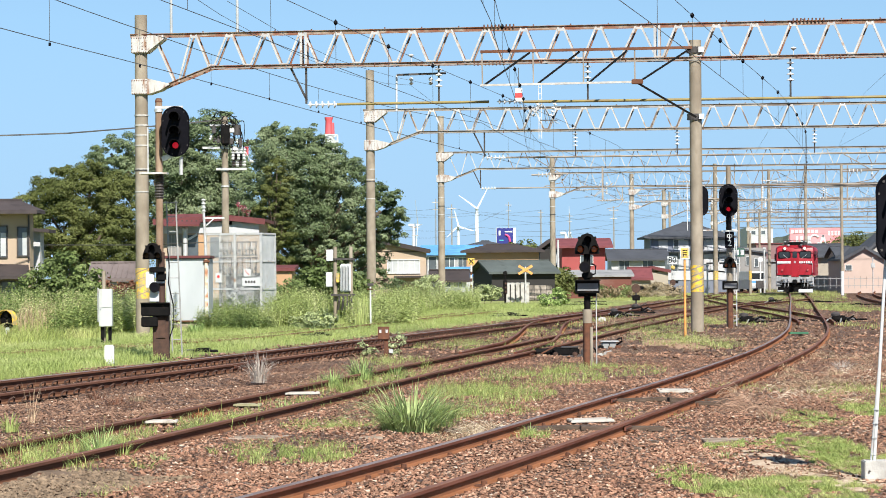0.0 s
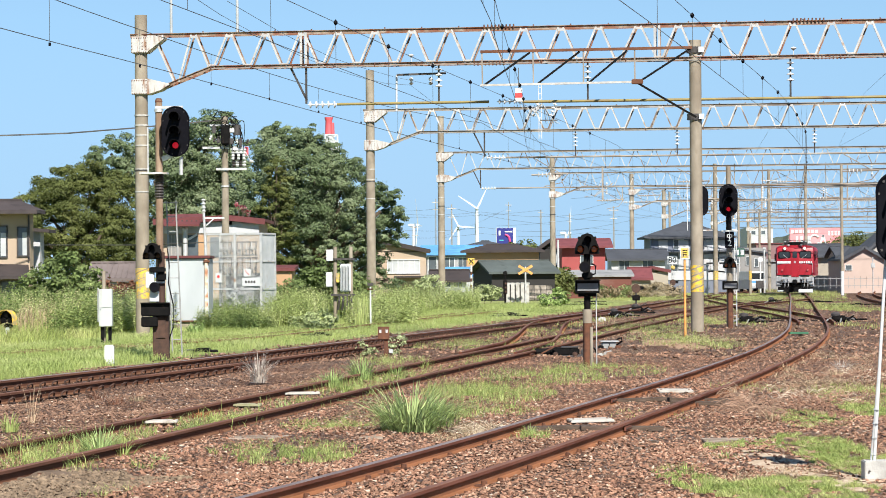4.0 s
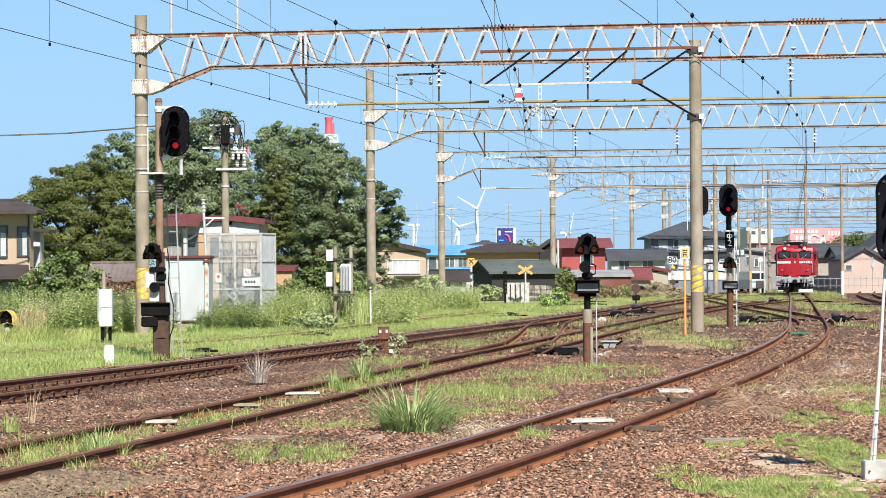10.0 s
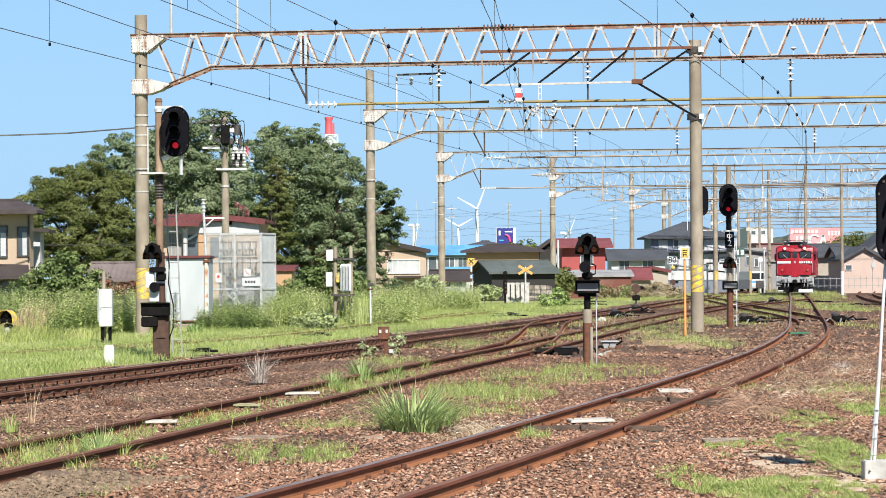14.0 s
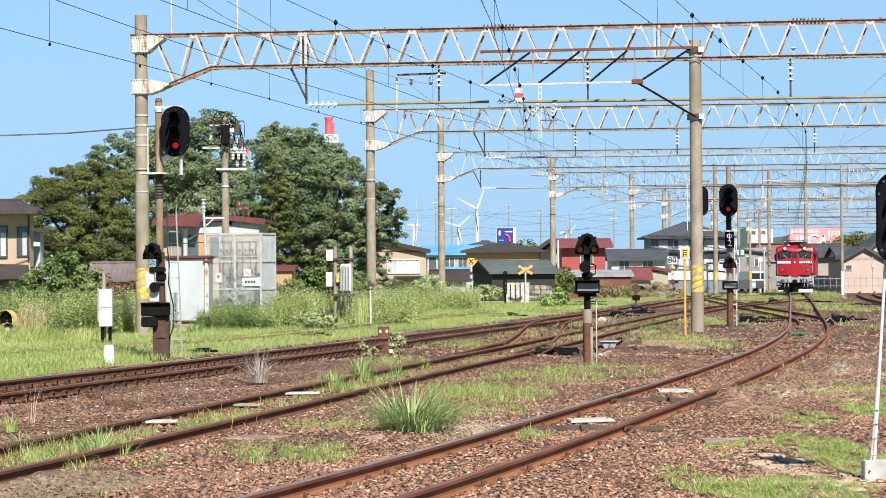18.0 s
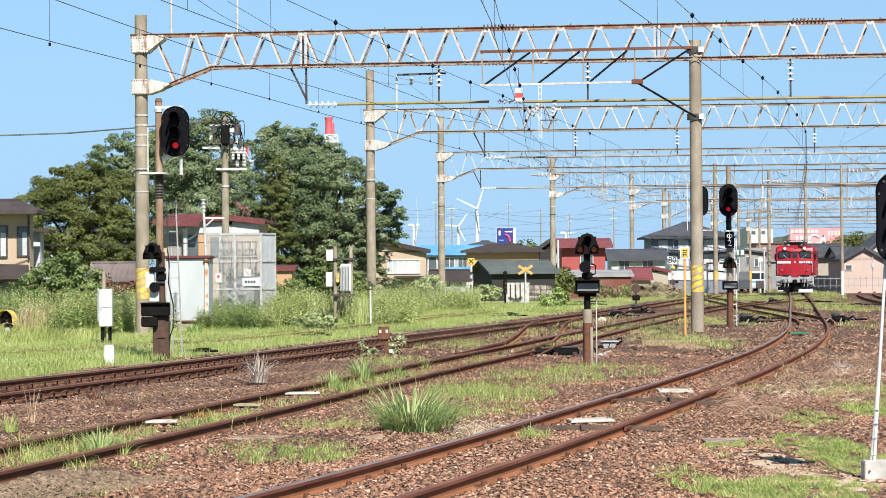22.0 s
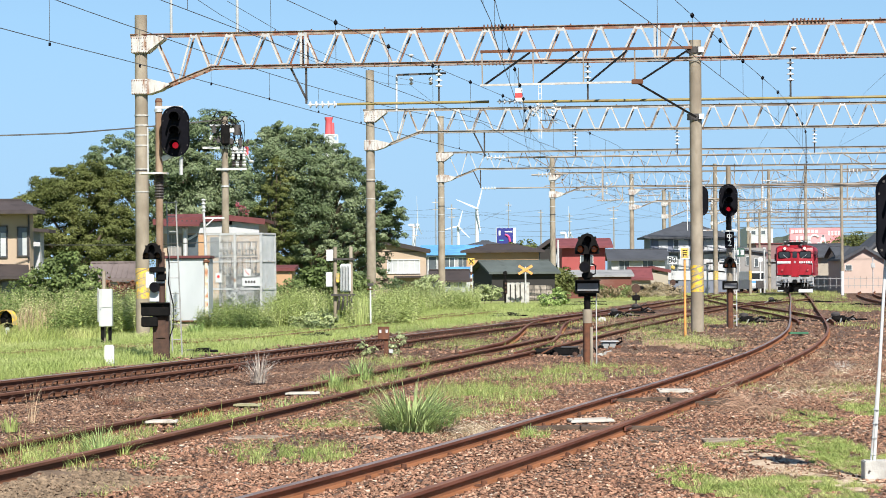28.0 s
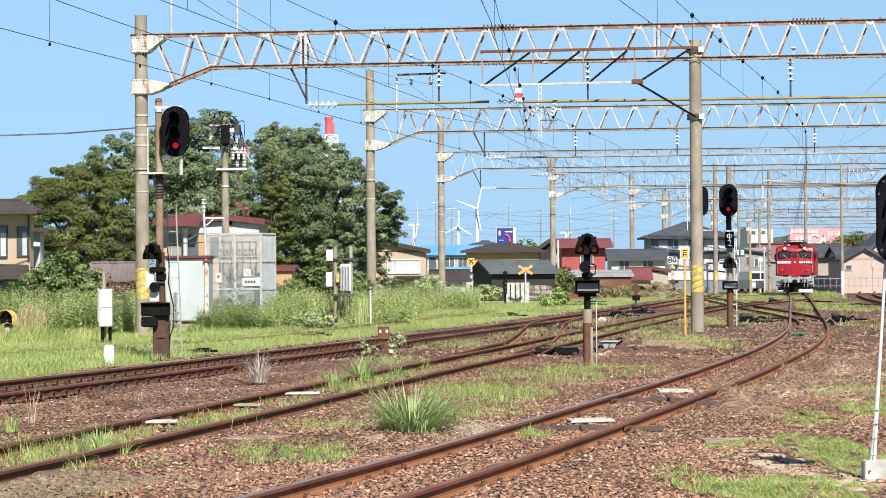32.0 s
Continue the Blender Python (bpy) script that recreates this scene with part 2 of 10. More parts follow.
def spline(pts, step=1.0):
    """A smooth line through level points (x, y), sampled about every step metres."""
    p = [np.array(q, float) for q in pts]
    p = [2 * p[0] - p[1]] + p + [2 * p[-1] - p[-2]]
    out = []
    for a, b, c, d in zip(p, p[1:], p[2:], p[3:]):
        n = max(2, int(np.linalg.norm(c - b) / step))
        for t in np.arange(n) / n:
            out.append(0.5 * (2 * b + (c - a) * t + (2 * a - 5 * b + 4 * c - d) * t ** 2 + (3 * b - a - 3 * c + d) * t ** 3))
    out.append(p[-2])
    return np.array(out)


def smooth(pts, n=6):
    """A rounded line through points in space."""
    p = [np.array(q, float) for q in pts]
    p = [2 * p[0] - p[1]] + p + [2 * p[-1] - p[-2]]
    out = []
    for a, b, c, d in zip(p, p[1:], p[2:], p[3:]):
        for t in np.arange(n) / n:
            out.append(0.5 * (2 * b + (c - a) * t + (2 * a - 5 * b + 4 * c - d) * t ** 2 + (3 * b - a - 3 * c + d) * t ** 3))
    return out + [p[-2]]


def beside(line, off):
    """The line moved off metres to its right."""
    d = np.gradient(line, axis=0)
    d /= np.linalg.norm(d, axis=1)[:, None]
    return line + off * np.stack([d[:, 1], -d[:, 0]], 1)

# ---- the ground, the ballast and the tracks ----
GROUND = -0.17


def ground_material():
    m = bpy.data.materials.new("meadow_soil")
    m.use_nodes = True
    n, link = m.node_tree.nodes, m.node_tree.links.new
    b = n["Principled BSDF"]
    geo = n.new("ShaderNodeNewGeometry")
    big, fine = n.new("ShaderNodeTexNoise"), n.new("ShaderNodeTexNoise")
    big.inputs["Scale"].default_value, big.inputs["Detail"].default_value = 0.12, 8
    fine.inputs["Scale"].default_value, fine.inputs["Detail"].default_value = 6, 8
    for t in (big, fine):
        link(geo.outputs["Position"], t.inputs["Vector"])
    r1, r2 = n.new("ShaderNodeValToRGB"), n.new("ShaderNodeValToRGB")
    r1.color_ramp.elements[0].position, r1.color_ramp.elements[0].color = 0.35, (0.19, 0.22, 0.065, 1)
    r1.color_ramp.elements[1].position, r1.color_ramp.elements[1].color = 0.65, (0.28, 0.30, 0.10, 1)
    r2.color_ramp.elements[0].position, r2.color_ramp.elements[0].color = 0.3, (0.5, 0.5, 0.5, 1)
    r2.color_ramp.elements[1].position, r2.color_ramp.elements[1].color = 0.7, (1.3, 1.3, 1.2, 1)
    mul = n.new("ShaderNodeMixRGB")
    mul.blend_type, mul.inputs["Fac"].default_value = "MULTIPLY", 1
    link(big.outputs["Fac"], r1.inputs["Fac"])
    link(fine.outputs["Fac"], r2.inputs["Fac"])
    link(r1.outputs[0], mul.inputs["Color1"])
    link(r2.outputs[0], mul.inputs["Color2"])
    link(mul.outputs[0], b.inputs["Base Color"])
    b.inputs["Roughness"].default_value = 0.95
    bp = n.new("ShaderNodeBump")
    bp.inputs["Strength"].default_value, bp.inputs["Distance"].default_value = 0.6, 0.08
    link(fine.outputs["Fac"], bp.inputs["Height"])
    link(bp.outputs[0], b.inputs["Normal"])
    return m


def ballast_material():
    """Crushed stone: cells of brown, grey and pale stones with dark gaps, and larger stains of rust and soil."""
    m = bpy.data.materials.new("ballast")
    m.use_nodes = True
    n, link = m.node_tree.nodes, m.node_tree.links.new
    b = n["Principled BSDF"]
    geo = n.new("ShaderNodeNewGeometry")
    vor = n.new("ShaderNodeTexVoronoi")
    vor.inputs["Scale"].default_value = 27
    edge = n.new("ShaderNodeTexVoronoi")
    edge.feature = "DISTANCE_TO_EDGE"
    edge.inputs["Scale"].default_value = 27
    big = n.new("ShaderNodeTexNoise")
    big.inputs["Scale"].default_value, big.inputs["Detail"].default_value = 0.35, 7
    for t in (vor, edge, big):
        link(geo.outputs["Position"], t.inputs["Vector"])
    sep = n.new("ShaderNodeSeparateColor")
    link(vor.outputs["Color"], sep.inputs[0])
    ramp = n.new("ShaderNodeValToRGB")
    for i, (p, c) in enumerate(((0.0, (0.065, 0.035, 0.023)), (0.45, (0.16, 0.085, 0.053)), (0.78, (0.25, 0.145, 0.093)), (0.96, (0.40, 0.30, 0.23)))):
        e = ramp.color_ramp.elements[i] if i < 2 else ramp.color_ramp.elements.new(p)
        e.position, e.color = p, (*c, 1)
    link(sep.outputs[0], ramp.inputs["Fac"])
    stain = n.new("ShaderNodeMapRange")
    stain.inputs["From Min"].default_value, stain.inputs["From Max"].default_value = 0.42, 0.62
    link(big.outputs["Fac"], stain.inputs["Value"])
    mix = n.new("ShaderNodeMixRGB")
    mix.blend_type = "MULTIPLY"
    mix.inputs["Color2"].default_value = (0.92, 0.74, 0.6, 1)
    link(stain.outputs[0], mix.inputs["Fac"])
    link(ramp.outputs[0], mix.inputs["Color1"])
    link(mix.outputs[0], b.inputs["Base Color"])
    b.inputs["Roughness"].default_value = 0.9
    h = n.new("ShaderNodeMapRange")
    h.inputs["From Max"].default_value = 0.25
    link(edge.outputs["Distance"], h.inputs["Value"])
    bp = n.new("ShaderNodeBump")
    bp.inputs["Strength"].default_value, bp.inputs["Distance"].default_value = 1.0, 0.05
    link(h.outputs[0], bp.inputs["Height"])
    link(bp.outputs[0], b.inputs["Normal"])
    return m


M["meadow"] = ground_material()
M["ballast"] = ballast_material()
M["stone_brown"] = material("dusty_brown_stones", [(0.16, 0.086, 0.055), (0.225, 0.128, 0.083), (0.31, 0.195, 0.132)], 13, 0.9, bump=0.4, bump_scale=90, island=0.32)
M["stone"] = material("ballast_stones", [(0.16, 0.068, 0.042), (0.29, 0.152, 0.096), (0.44, 0.30, 0.21)], 15, 0.9, spots=((0.22, 0.115, 0.07), 0.55, 0.47, 0.68), bump=0.4, bump_scale=90, island=0.42, detail=9)
M["stone_pale"] = material("pale_ballast_stones", [(0.36, 0.26, 0.19), (0.52, 0.42, 0.33)], 30, 0.9, bump=0.2, bump_scale=90, island=0.35)
M["stone_far"] = material("pale_brown_stones", [(0.15, 0.072, 0.043), (0.23, 0.122, 0.077), (0.31, 0.195, 0.13)], 4, 0.9, bump=0.3, bump_scale=60, island=0.6, spots=((0.33, 0.25, 0.18), 0.35, 0.52, 0.7))
M["stone_grey"] = material("grey_brown_stones", [(0.15, 0.105, 0.068), (0.22, 0.16, 0.105)], 1.2, 0.9, bump=0.3, bump_scale=90, island=0.4)


def relief(x, y):
    level = 1 - 0.95 * np.exp(-((x - 3.6) / 0.8) ** 2 - ((y - 23.9) / 2.0) ** 2)
    return (0.035 * np.sin(x * 0.9 + 0.3 * y) * np.sin(y * 0.45) + 0.02 * np.sin(x * 2.3 - y * 1.1)) * level


def sheet(name, xs, ys, height, mat):
    gx, gy = np.meshgrid(xs, ys)
    v = np.stack([gx, gy, height(gx, gy)], -1).reshape(-1, 3)
    nx = len(xs)
    i = (np.arange(len(ys) - 1)[:, None] * nx + np.arange(nx - 1)[None]).ravel()
    return new(name, fast_mesh(name, v, np.stack([i, i + 1, i + nx + 1, i + nx], 1), mat, True))


far = np.array([-4600, -2500, -1200, -600, -300, -150, -80, -50])
xs = np.concatenate([far, np.arange(-40, 41, 1.0), -far[::-1]])
ys = np.concatenate([[-4600, -1500, -400, -100, -20], np.arange(0, 160, 1.0), np.arange(160, 400, 10), [500, 800, 1500, 3000, 4800]])
tagged(sheet("ground", xs, ys, lambda x, y: GROUND - 0.06 + 0 * x, M["meadow"]), "grassy level ground of the railway yard", "ground", kind="structure")

T3L = spline([(-4.6, 8.0), (-1.5, 20.4), (0.0, 26.8), (1.32, 32.9), (3.3, 42.3), (4.55, 48.6), (6.6, 59.6), (8.9, 74.0), (11.05, 90.1), (15.4, 125.4), (22.5, 183.0), (32.0, 262.0)])
T3 = beside(T3L, 0.566)
T2N = spline([(-6.2, 8.0), (-3.7, 23.4), (-2.42, 31.4), (0.0, 47.3), (2.8, 64.9), (5.8, 84.6), (11.0, 117.5), (14.6, 137.0), (21.0, 165.0), (23.6, 183.0), (32.9, 262.0)])
T2 = beside(T2N, -0.566)
T1N = spline([(-11.4, 8.0), (-6.15, 39.1), (-3.95, 51.0), (0.05, 74.2), (4.3, 98.8), (8.2, 123.0), (17.4, 183.3), (38.6, 324.0), (68.0, 520.0)])
T1 = beside(T1N, -0.566)
T4_WIRE = spline([(15.6, 85.0), (19.5, 121.0), (21.5, 138.0), (25.8, 171.0), (29.5, 196.0), (34.6, 230.0), (43.8, 285.0), (58.0, 360.0)])
T4 = beside(spline([(18.82, 110.04), (22.03, 139.92), (25.95, 174.55), (30.27, 206.42), (37.69, 250.79), (46.16, 294.64), (53.94, 326.77)]), 0.566)
CROSS_A = spline([(18.0, 205.0), (16.3, 170.0), (14.2, 130.0), (13.4, 112.0), (12.6, 97.0), (11.9, 90.0)])
CROSS_B = spline([(0.9, 58.0), (1.62, 64.2), (2.05, 67.9), (2.55, 76.0), (2.95, 84.0), (3.55, 94.0), (4.6, 104.6), (5.9, 114.7), (7.6, 125.0)])

def bank(x, y):
    """Height of the ballast packed against the light rails of the two yard tracks."""
    x, y = np.asarray(x, float), np.asarray(y, float)
    best = np.full(x.shape, 9.0)
    for line in (T2, T3):
        best = np.minimum(best, np.abs(x - np.interp(y, line[:, 1], line[:, 0])))
    return 0.046 * np.clip((1.30 - best) / 0.55, 0, 1) * np.clip((125 - y) / 20, 0, 1)


edge_y = np.concatenate([[4.0], T1[:, 1]])
edge_x = np.concatenate([[T1[0, 0] - 0.7], T1[:, 0]]) - 3.0


def left_edge(y):
    return np.interp(y, edge_y, edge_x)


ys = np.concatenate([np.arange(6, 90, 0.5), np.arange(90, 200, 2.0), np.arange(200, 470, 10)])
u = np.concatenate([[0, 0.6], np.linspace(1.0, 30, 170), [60]])
gy, gu = np.meshgrid(ys, u, indexing="ij")
gx = left_edge(gy) + gu + 0.25 * np.sin(gy * 1.7) * (gu < 0.1) + 0.2 * np.sin(gy * 0.6 + 1) * (gu < 0.1)
gz = np.where(gu < 0.1, GROUND - 0.07, GROUND + 0.01 + relief(gx, gy) * (gy < 120) * (1 - bank(gx, gy) / 0.06) + bank(gx, gy))
i = (np.arange(len(ys) - 1)[:, None] * len(u) + np.arange(len(u) - 1)[None]).ravel()
bed = new("ballast_bed", fast_mesh("ballast_bed", np.stack([gx, gy, gz], -1).reshape(-1, 3), np.stack([i, i + 1, i + len(u) + 1, i + len(u)], 1), M["ballast"], True))
tagged(bed, "brown crushed stone ballast spread over the yard", "ballast", kind="structure")

# profile of a rail: half width, height under the running surface
RAIL = [(0.0325, -0.006), (0.034, -0.037), (0.009, -0.045), (0.009, -0.122), (0.020, -0.132), (0.0635, -0.140), (0.0635, -0.153)]
RAIL_L = [(-x, z) for x, z in reversed(RAIL)]


def rail(line, mats, parent, lift=None, tall=1.0):
    prof = [(-0.026, 0.0), (0.026, 0.0)] + [(x, z * tall) for x, z in RAIL + RAIL_L]
    n = len(prof)
    d = np.gradient(line, axis=0)
    d /= np.linalg.norm(d, axis=1)[:, None]
    side = np.stack([d[:, 1], -d[:, 0]], 1)
    g = Geo()
    for k, (p, s) in enumerate(zip(line, side)):
        z0 = lift(p[1]) if lift else 0.0
        g.v += [(p[0] + s[0] * x, p[1] + s[1] * x, z + z0) for x, z in prof]
    for k in range(len(line) - 1):
        for j in range(n):
            g.f.append((k * n + j, k * n + (j + 1) % n, (k + 1) * n + (j + 1) % n, (k + 1) * n + j))
            g.mi.append(1 if j in (0, 1, n - 1) else 2 if j in (5, 6, 7, 8, 9, 10, 11) else 3 if j in (3, 4, 12, 13) else 0)
    g.f += [tuple(range(n)), tuple(range((len(line) - 1) * n, len(line) * n))]
    g.mi += [0, 0]
    return part("rail", g, mats, parent, smooth=False)


def track(label, centre, mats_left, mats_right, lift=None, tall=1.0):
    t = thing("railway_track", label, "railway track", "tracks of the yard", kind="structure")
    rail(beside(centre, -0.566), mats_left, t, lift, tall)
    rail(beside(centre, 0.566), mats_right, t, tall=tall)
    return t


old, bright = [M["rail_side"], M["rail_old"], M["rail_foot"], M["rail_web"]], [M["rail_side"], M["rail_bright"], M["rail_foot"], M["rail_web"]]
dark = [M["rail_dark"], M["rail_old"], M["foot_dark"], M["web_dark"]]
dark_bright = [M["rail_dark"], M["rail_bright"], M["foot_dark"], M["web_dark"]]
track_3 = track("rusty railway track curving to the standing locomotive", T3, bright, old, tall=0.80)
track_2 = track("rusty little-used siding track with grass between its rails", T2, dark, dark, tall=0.80)
track_1 = track("main line track on concrete sleepers, with worn rails", T1, dark_bright, dark, lambda y: float(np.interp(y, [40, 90], [0.055, 0.0])))
track_4 = track("rusty siding track that bends away", T4, old, old)
cross_a = track("turnout rails between two tracks", CROSS_A, old, old)
cross_b = track("curved turnout rails between two tracks", CROSS_B, old, old)

# a disused siding, its rails sunk in the meadow grass
T5 = spline([(-11.01, 60.83), (-8.77, 66.89), (-6.76, 72.14), (-4.38, 82.63), (-1.93, 101.46), (2.46, 129.18)])
track_5 = thing("railway_track", "overgrown rusty siding sunk in the meadow grass", "railway track", "tracks of the yard", kind="structure")
rail(T5, old, track_5, lambda y: -0.08)
rail(beside(T5, -1.132), old, track_5, lambda y: -0.10)

# ---- overhead line: gantries, posts, wires ----
def post_mesh(h, r0=0.215, r1=0.185):
    return Geo().cyl((0, 0, -0.4), (0, 0, h), r0, r1, 20)


def gantry(p0, p1, ztop, label, depth=1.0, node=1.113, right_post=True, post_top=0.63, stripes=True, extra=6.0, detail=True, chord="chord_far", brace_mat="truss_far", bar=0.075, gap=99.0, uprights=(), rings=()):
    """A portal of two concrete posts and a lattice beam, from the level point p0 to p1. The beam runs on past p1 by extra metres."""
    p0, p1 = Vector((*p0, 0)), Vector((*p1, 0))
    along = p1 - p0
    span = along.length
    at = Matrix.Translation((p0.x, p0.y, 0)) @ Matrix.Rotation(math.atan2(along.y, along.x), 4, "Z")
    g = thing("catenary_gantry", label, "catenary gantry", "gantries over the tracks", at)
    part("post", post_mesh(ztop + post_top), M["concrete"], g, smooth=True)
    for zz, r, dark in rings:
        part("ring", Geo().cyl((0, 0, zz - 0.02), (0, 0, zz + 0.02), r, n=20), M["dark_steel" if dark else "grey_concrete"], g, smooth=True)
    if right_post:
        part("post", post_mesh(ztop - 0.45, 0.19, 0.175), M["concrete"], g, smooth=True, at=Matrix.Translation((span, 0, 0)))
    x1 = span + extra
    w = 0.32
    zb = ztop - depth
    # chords of angle steel: an upright leg and a level leg along its upper edge
    for y in (-w / 2, w / 2):
        for name, a, b in (("top_chord", (-0.3, ztop), (x1 + 0.1, ztop)), ("haunch_chord", (0.3, zb - 0.72), (2.2, zb)), ("bottom_chord", (2.2, zb), (x1, zb))):
            c = Geo().bar((a[0], y + 0.03, a[1]), (b[0], y + 0.03, b[1]), 0.014, bar * 1.25)
            c.bar((a[0], y + 0.008, a[1] + bar * 0.625), (b[0], y + 0.008, b[1] + bar * 0.625), bar * 0.72, 0.016)
            part(name, c, M[chord], g)
    # gusset sleeves round the left post
    part("sleeve", Geo().box((0.0, 0, ztop - 0.28), (0.5, 0.5, 0.50), 0.02).prism([(0.25, ztop - 0.5), (0.75, ztop - 0.12), (0.75, ztop), (0.25, ztop)], -0.24, 0.24), M["sleeve"], g, "rust-streaked white steel sleeve")
    part("sleeve", Geo().box((0.0, 0, zb - 0.55), (0.5, 0.5, 0.46), 0.02).prism([(0.25, zb - 0.78), (0.65, zb - 0.66), (0.95, zb - 0.47), (0.25, zb - 0.3)], -0.24, 0.24), M["sleeve"], g)
    if detail:
        rivets = Geo()
        for z0 in (ztop - 0.5, ztop - 0.07, zb - 0.75, zb - 0.36):
            for k in range(7):
                rivets.cyl((-0.22 + 0.072 * k, -0.262, z0), (-0.22 + 0.072 * k, -0.248, z0), 0.016, n=6)
        for xx in (-0.22, 0.1, 0.22):
            for z0 in (ztop - 0.42, ztop - 0.32, ztop - 0.22, zb - 0.67, zb - 0.58, zb - 0.49):
                rivets.cyl((xx, -0.262, z0), (xx, -0.248, z0), 0.016, n=6)
        tagged(part("rivets", rivets, M["rust"], g), "row of rusty rivets", kind="stuff")
    xs = [2.2 + i * node + (0.13 if 2.2 + i * node > gap else 0) for i in range(int((x1 - 2.2) / node) + 1)]
    for x in uprights:
        for y in (-w / 2 + 0.03, w / 2 - 0.03):
            # rear uprights take the darker chord colour, which stands in for their shade
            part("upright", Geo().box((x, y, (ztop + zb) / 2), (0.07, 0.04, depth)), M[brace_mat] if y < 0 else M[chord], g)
    lower = [(1.12, zb - 0.41)] + [(x, zb) for x in xs]
    upper = [(0.35, ztop)] + [((a[0] + b[0]) / 2, ztop) for a, b in zip(lower, lower[1:])]
    for i, (lx, lz) in enumerate(lower):
        for ux, uz in ((upper[i] if i < len(upper) else None), (upper[i + 1] if i + 1 < len(upper) else None)) if i + 1 < len(upper) else (upper[-1],):
            off = 0.07 if ux < lx else -0.07
            for y in ((-w / 2 + 0.03, w / 2 - 0.03) if detail else (0,)):
                b = Geo()
                shift = 0.04 if y > 0 and ux > lx else 0.0
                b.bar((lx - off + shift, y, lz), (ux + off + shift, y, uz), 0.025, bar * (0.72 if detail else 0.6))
                # front brace pale; the rear one's shade is put into its colour with the chord paint
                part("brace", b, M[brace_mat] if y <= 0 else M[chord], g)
    if detail:
        for lx, lz in lower[1:]:
            part("gusset_plate", Geo().box((lx, -w / 2 + 0.005, lz + 0.06), (0.18, 0.012, 0.07)), M[brace_mat], g)
        for ux, uz in upper[1:]:
            part("gusset_plate", Geo().box((ux, -w / 2 + 0.005, uz - 0.07), (0.18, 0.012, 0.07)), M[brace_mat], g)
            part("stud", Geo().cyl((ux + 0.3, -w / 2, uz + 0.04), (ux + 0.3, -w / 2, uz + 0.10), 0.018, n=6), M["rust"], g)
        # a cable tied along the lower chord
        ties = [(2.2 + 0.25 * k, -w / 2 - 0.055, zb - 0.045 + 0.010 * math.sin(1.7 * k) + 0.008 * math.sin(0.6 * k)) for k in range(int((x1 - 2.4) / 0.25))]
        part("tied_cable", Geo().tube(ties, 0.014, 5), M["dull_galv"], g, "grey cable tied along the lower chord")
        for k in range(0, len(ties), 5):
            part("cable_tie", Geo().box((ties[k][0], ties[k][1] + 0.02, zb - 0.02), (0.025, 0.07, 0.11)), M["rust"], g)
    return g, at, span


G = {}
G[1] = gantry((-9.09, 85.4), (7.46, 83.0), 8.88, "concrete-post catenary gantry with a rusty white lattice beam", extra=7.5, chord="chord", brace_mat="truss", bar=0.08, gap=15.3, uprights=(4.95, 5.1, 15.55, 15.68), rings=((6.48, 0.214, 0), (6.18, 0.214, 0), (5.88, 0.214, 0), (5.57, 0.214, 0), (4.85, 0.214, 0), (4.82, 0.214, 1), (4.17, 0.214, 0)))
G[2] = gantry((-3.18, 125.0), (24.44, 121.5), 8.88, "concrete-post catenary gantry with a weathered lattice beam", extra=4, node=1.122, post_top=1.78, rings=((6.28, 0.205, 0), (5.83, 0.205, 0), (5.73, 0.205, 1), (4.98, 0.205, 0)))
G[3] = gantry((-0.08, 169.0), (28.24, 165.0), 8.88, "concrete-post catenary gantry with a weathered lattice beam", extra=2, detail=False, post_top=2.2, rings=((6.88, 0.215, 0), (6.20, 0.215, 0), (5.69, 0.215, 1), (5.19, 0.215, 0), (4.17, 0.215, 0)))
G[4] = gantry((7.98, 205.0), (34.8, 201.0), 8.88, "concrete-post catenary gantry with a weathered lattice beam", extra=2, detail=False, post_top=1.27, rings=((9.17, 0.225, 0), (8.68, 0.225, 1), (8.27, 0.225, 0), (7.77, 0.225, 0), (7.44, 0.225, 1), (7.03, 0.225, 0), (6.46, 0.225, 0), (5.89, 0.225, 1), (5.39, 0.225, 0)))
G[5] = gantry((16.47, 246.0), (44.32, 242.0), 8.88, "distant concrete-post catenary gantry with a lattice beam", extra=2, detail=False, post_top=1.38)
G[6] = gantry((22.56, 288.0), (49.17, 284.0), 8.88, "distant concrete-post catenary gantry with a lattice beam", extra=2, detail=False, post_top=1.15)
G[7] = gantry((31.72, 332.0), (56.13, 328.0), 8.88, "distant concrete-post catenary gantry with a lattice beam", extra=2, detail=False, post_top=1.0)
G[8] = gantry((40.87, 378.0), (64, 374.0), 8.88, "distant concrete-post catenary gantry with a lattice beam", extra=2, detail=False)

# ---- loose surface: sleepers, stones, grass ----
RNG = np.random.default_rng(7)


def positions(line, step, y0, y1):
    d = np.concatenate([[0], np.cumsum(np.linalg.norm(np.diff(line, axis=0), axis=1))])
    s = np.arange(0, d[-1], step)
    x, y = np.interp(s, d, line[:, 0]), np.interp(s, d, line[:, 1])
    g = np.gradient(np.stack([x, y], 1), axis=0)
    keep = (y > y0) & (y < y1)
    return x[keep], y[keep], np.arctan2(-g[keep, 0], g[keep, 1])


def sleepers(line, parent, mesh, step, y0, y1, z, name="sleeper", jitter=0.03):
    for x, y, a in zip(*positions(line, step, y0, y1)):
        part(name, mesh, None, parent, at=Matrix.Translation((x, y, z + RNG.uniform(-jitter, jitter) * 0.4)) @ Matrix.Rotation(a + RNG.uniform(-jitter, jitter), 4, "Z"))


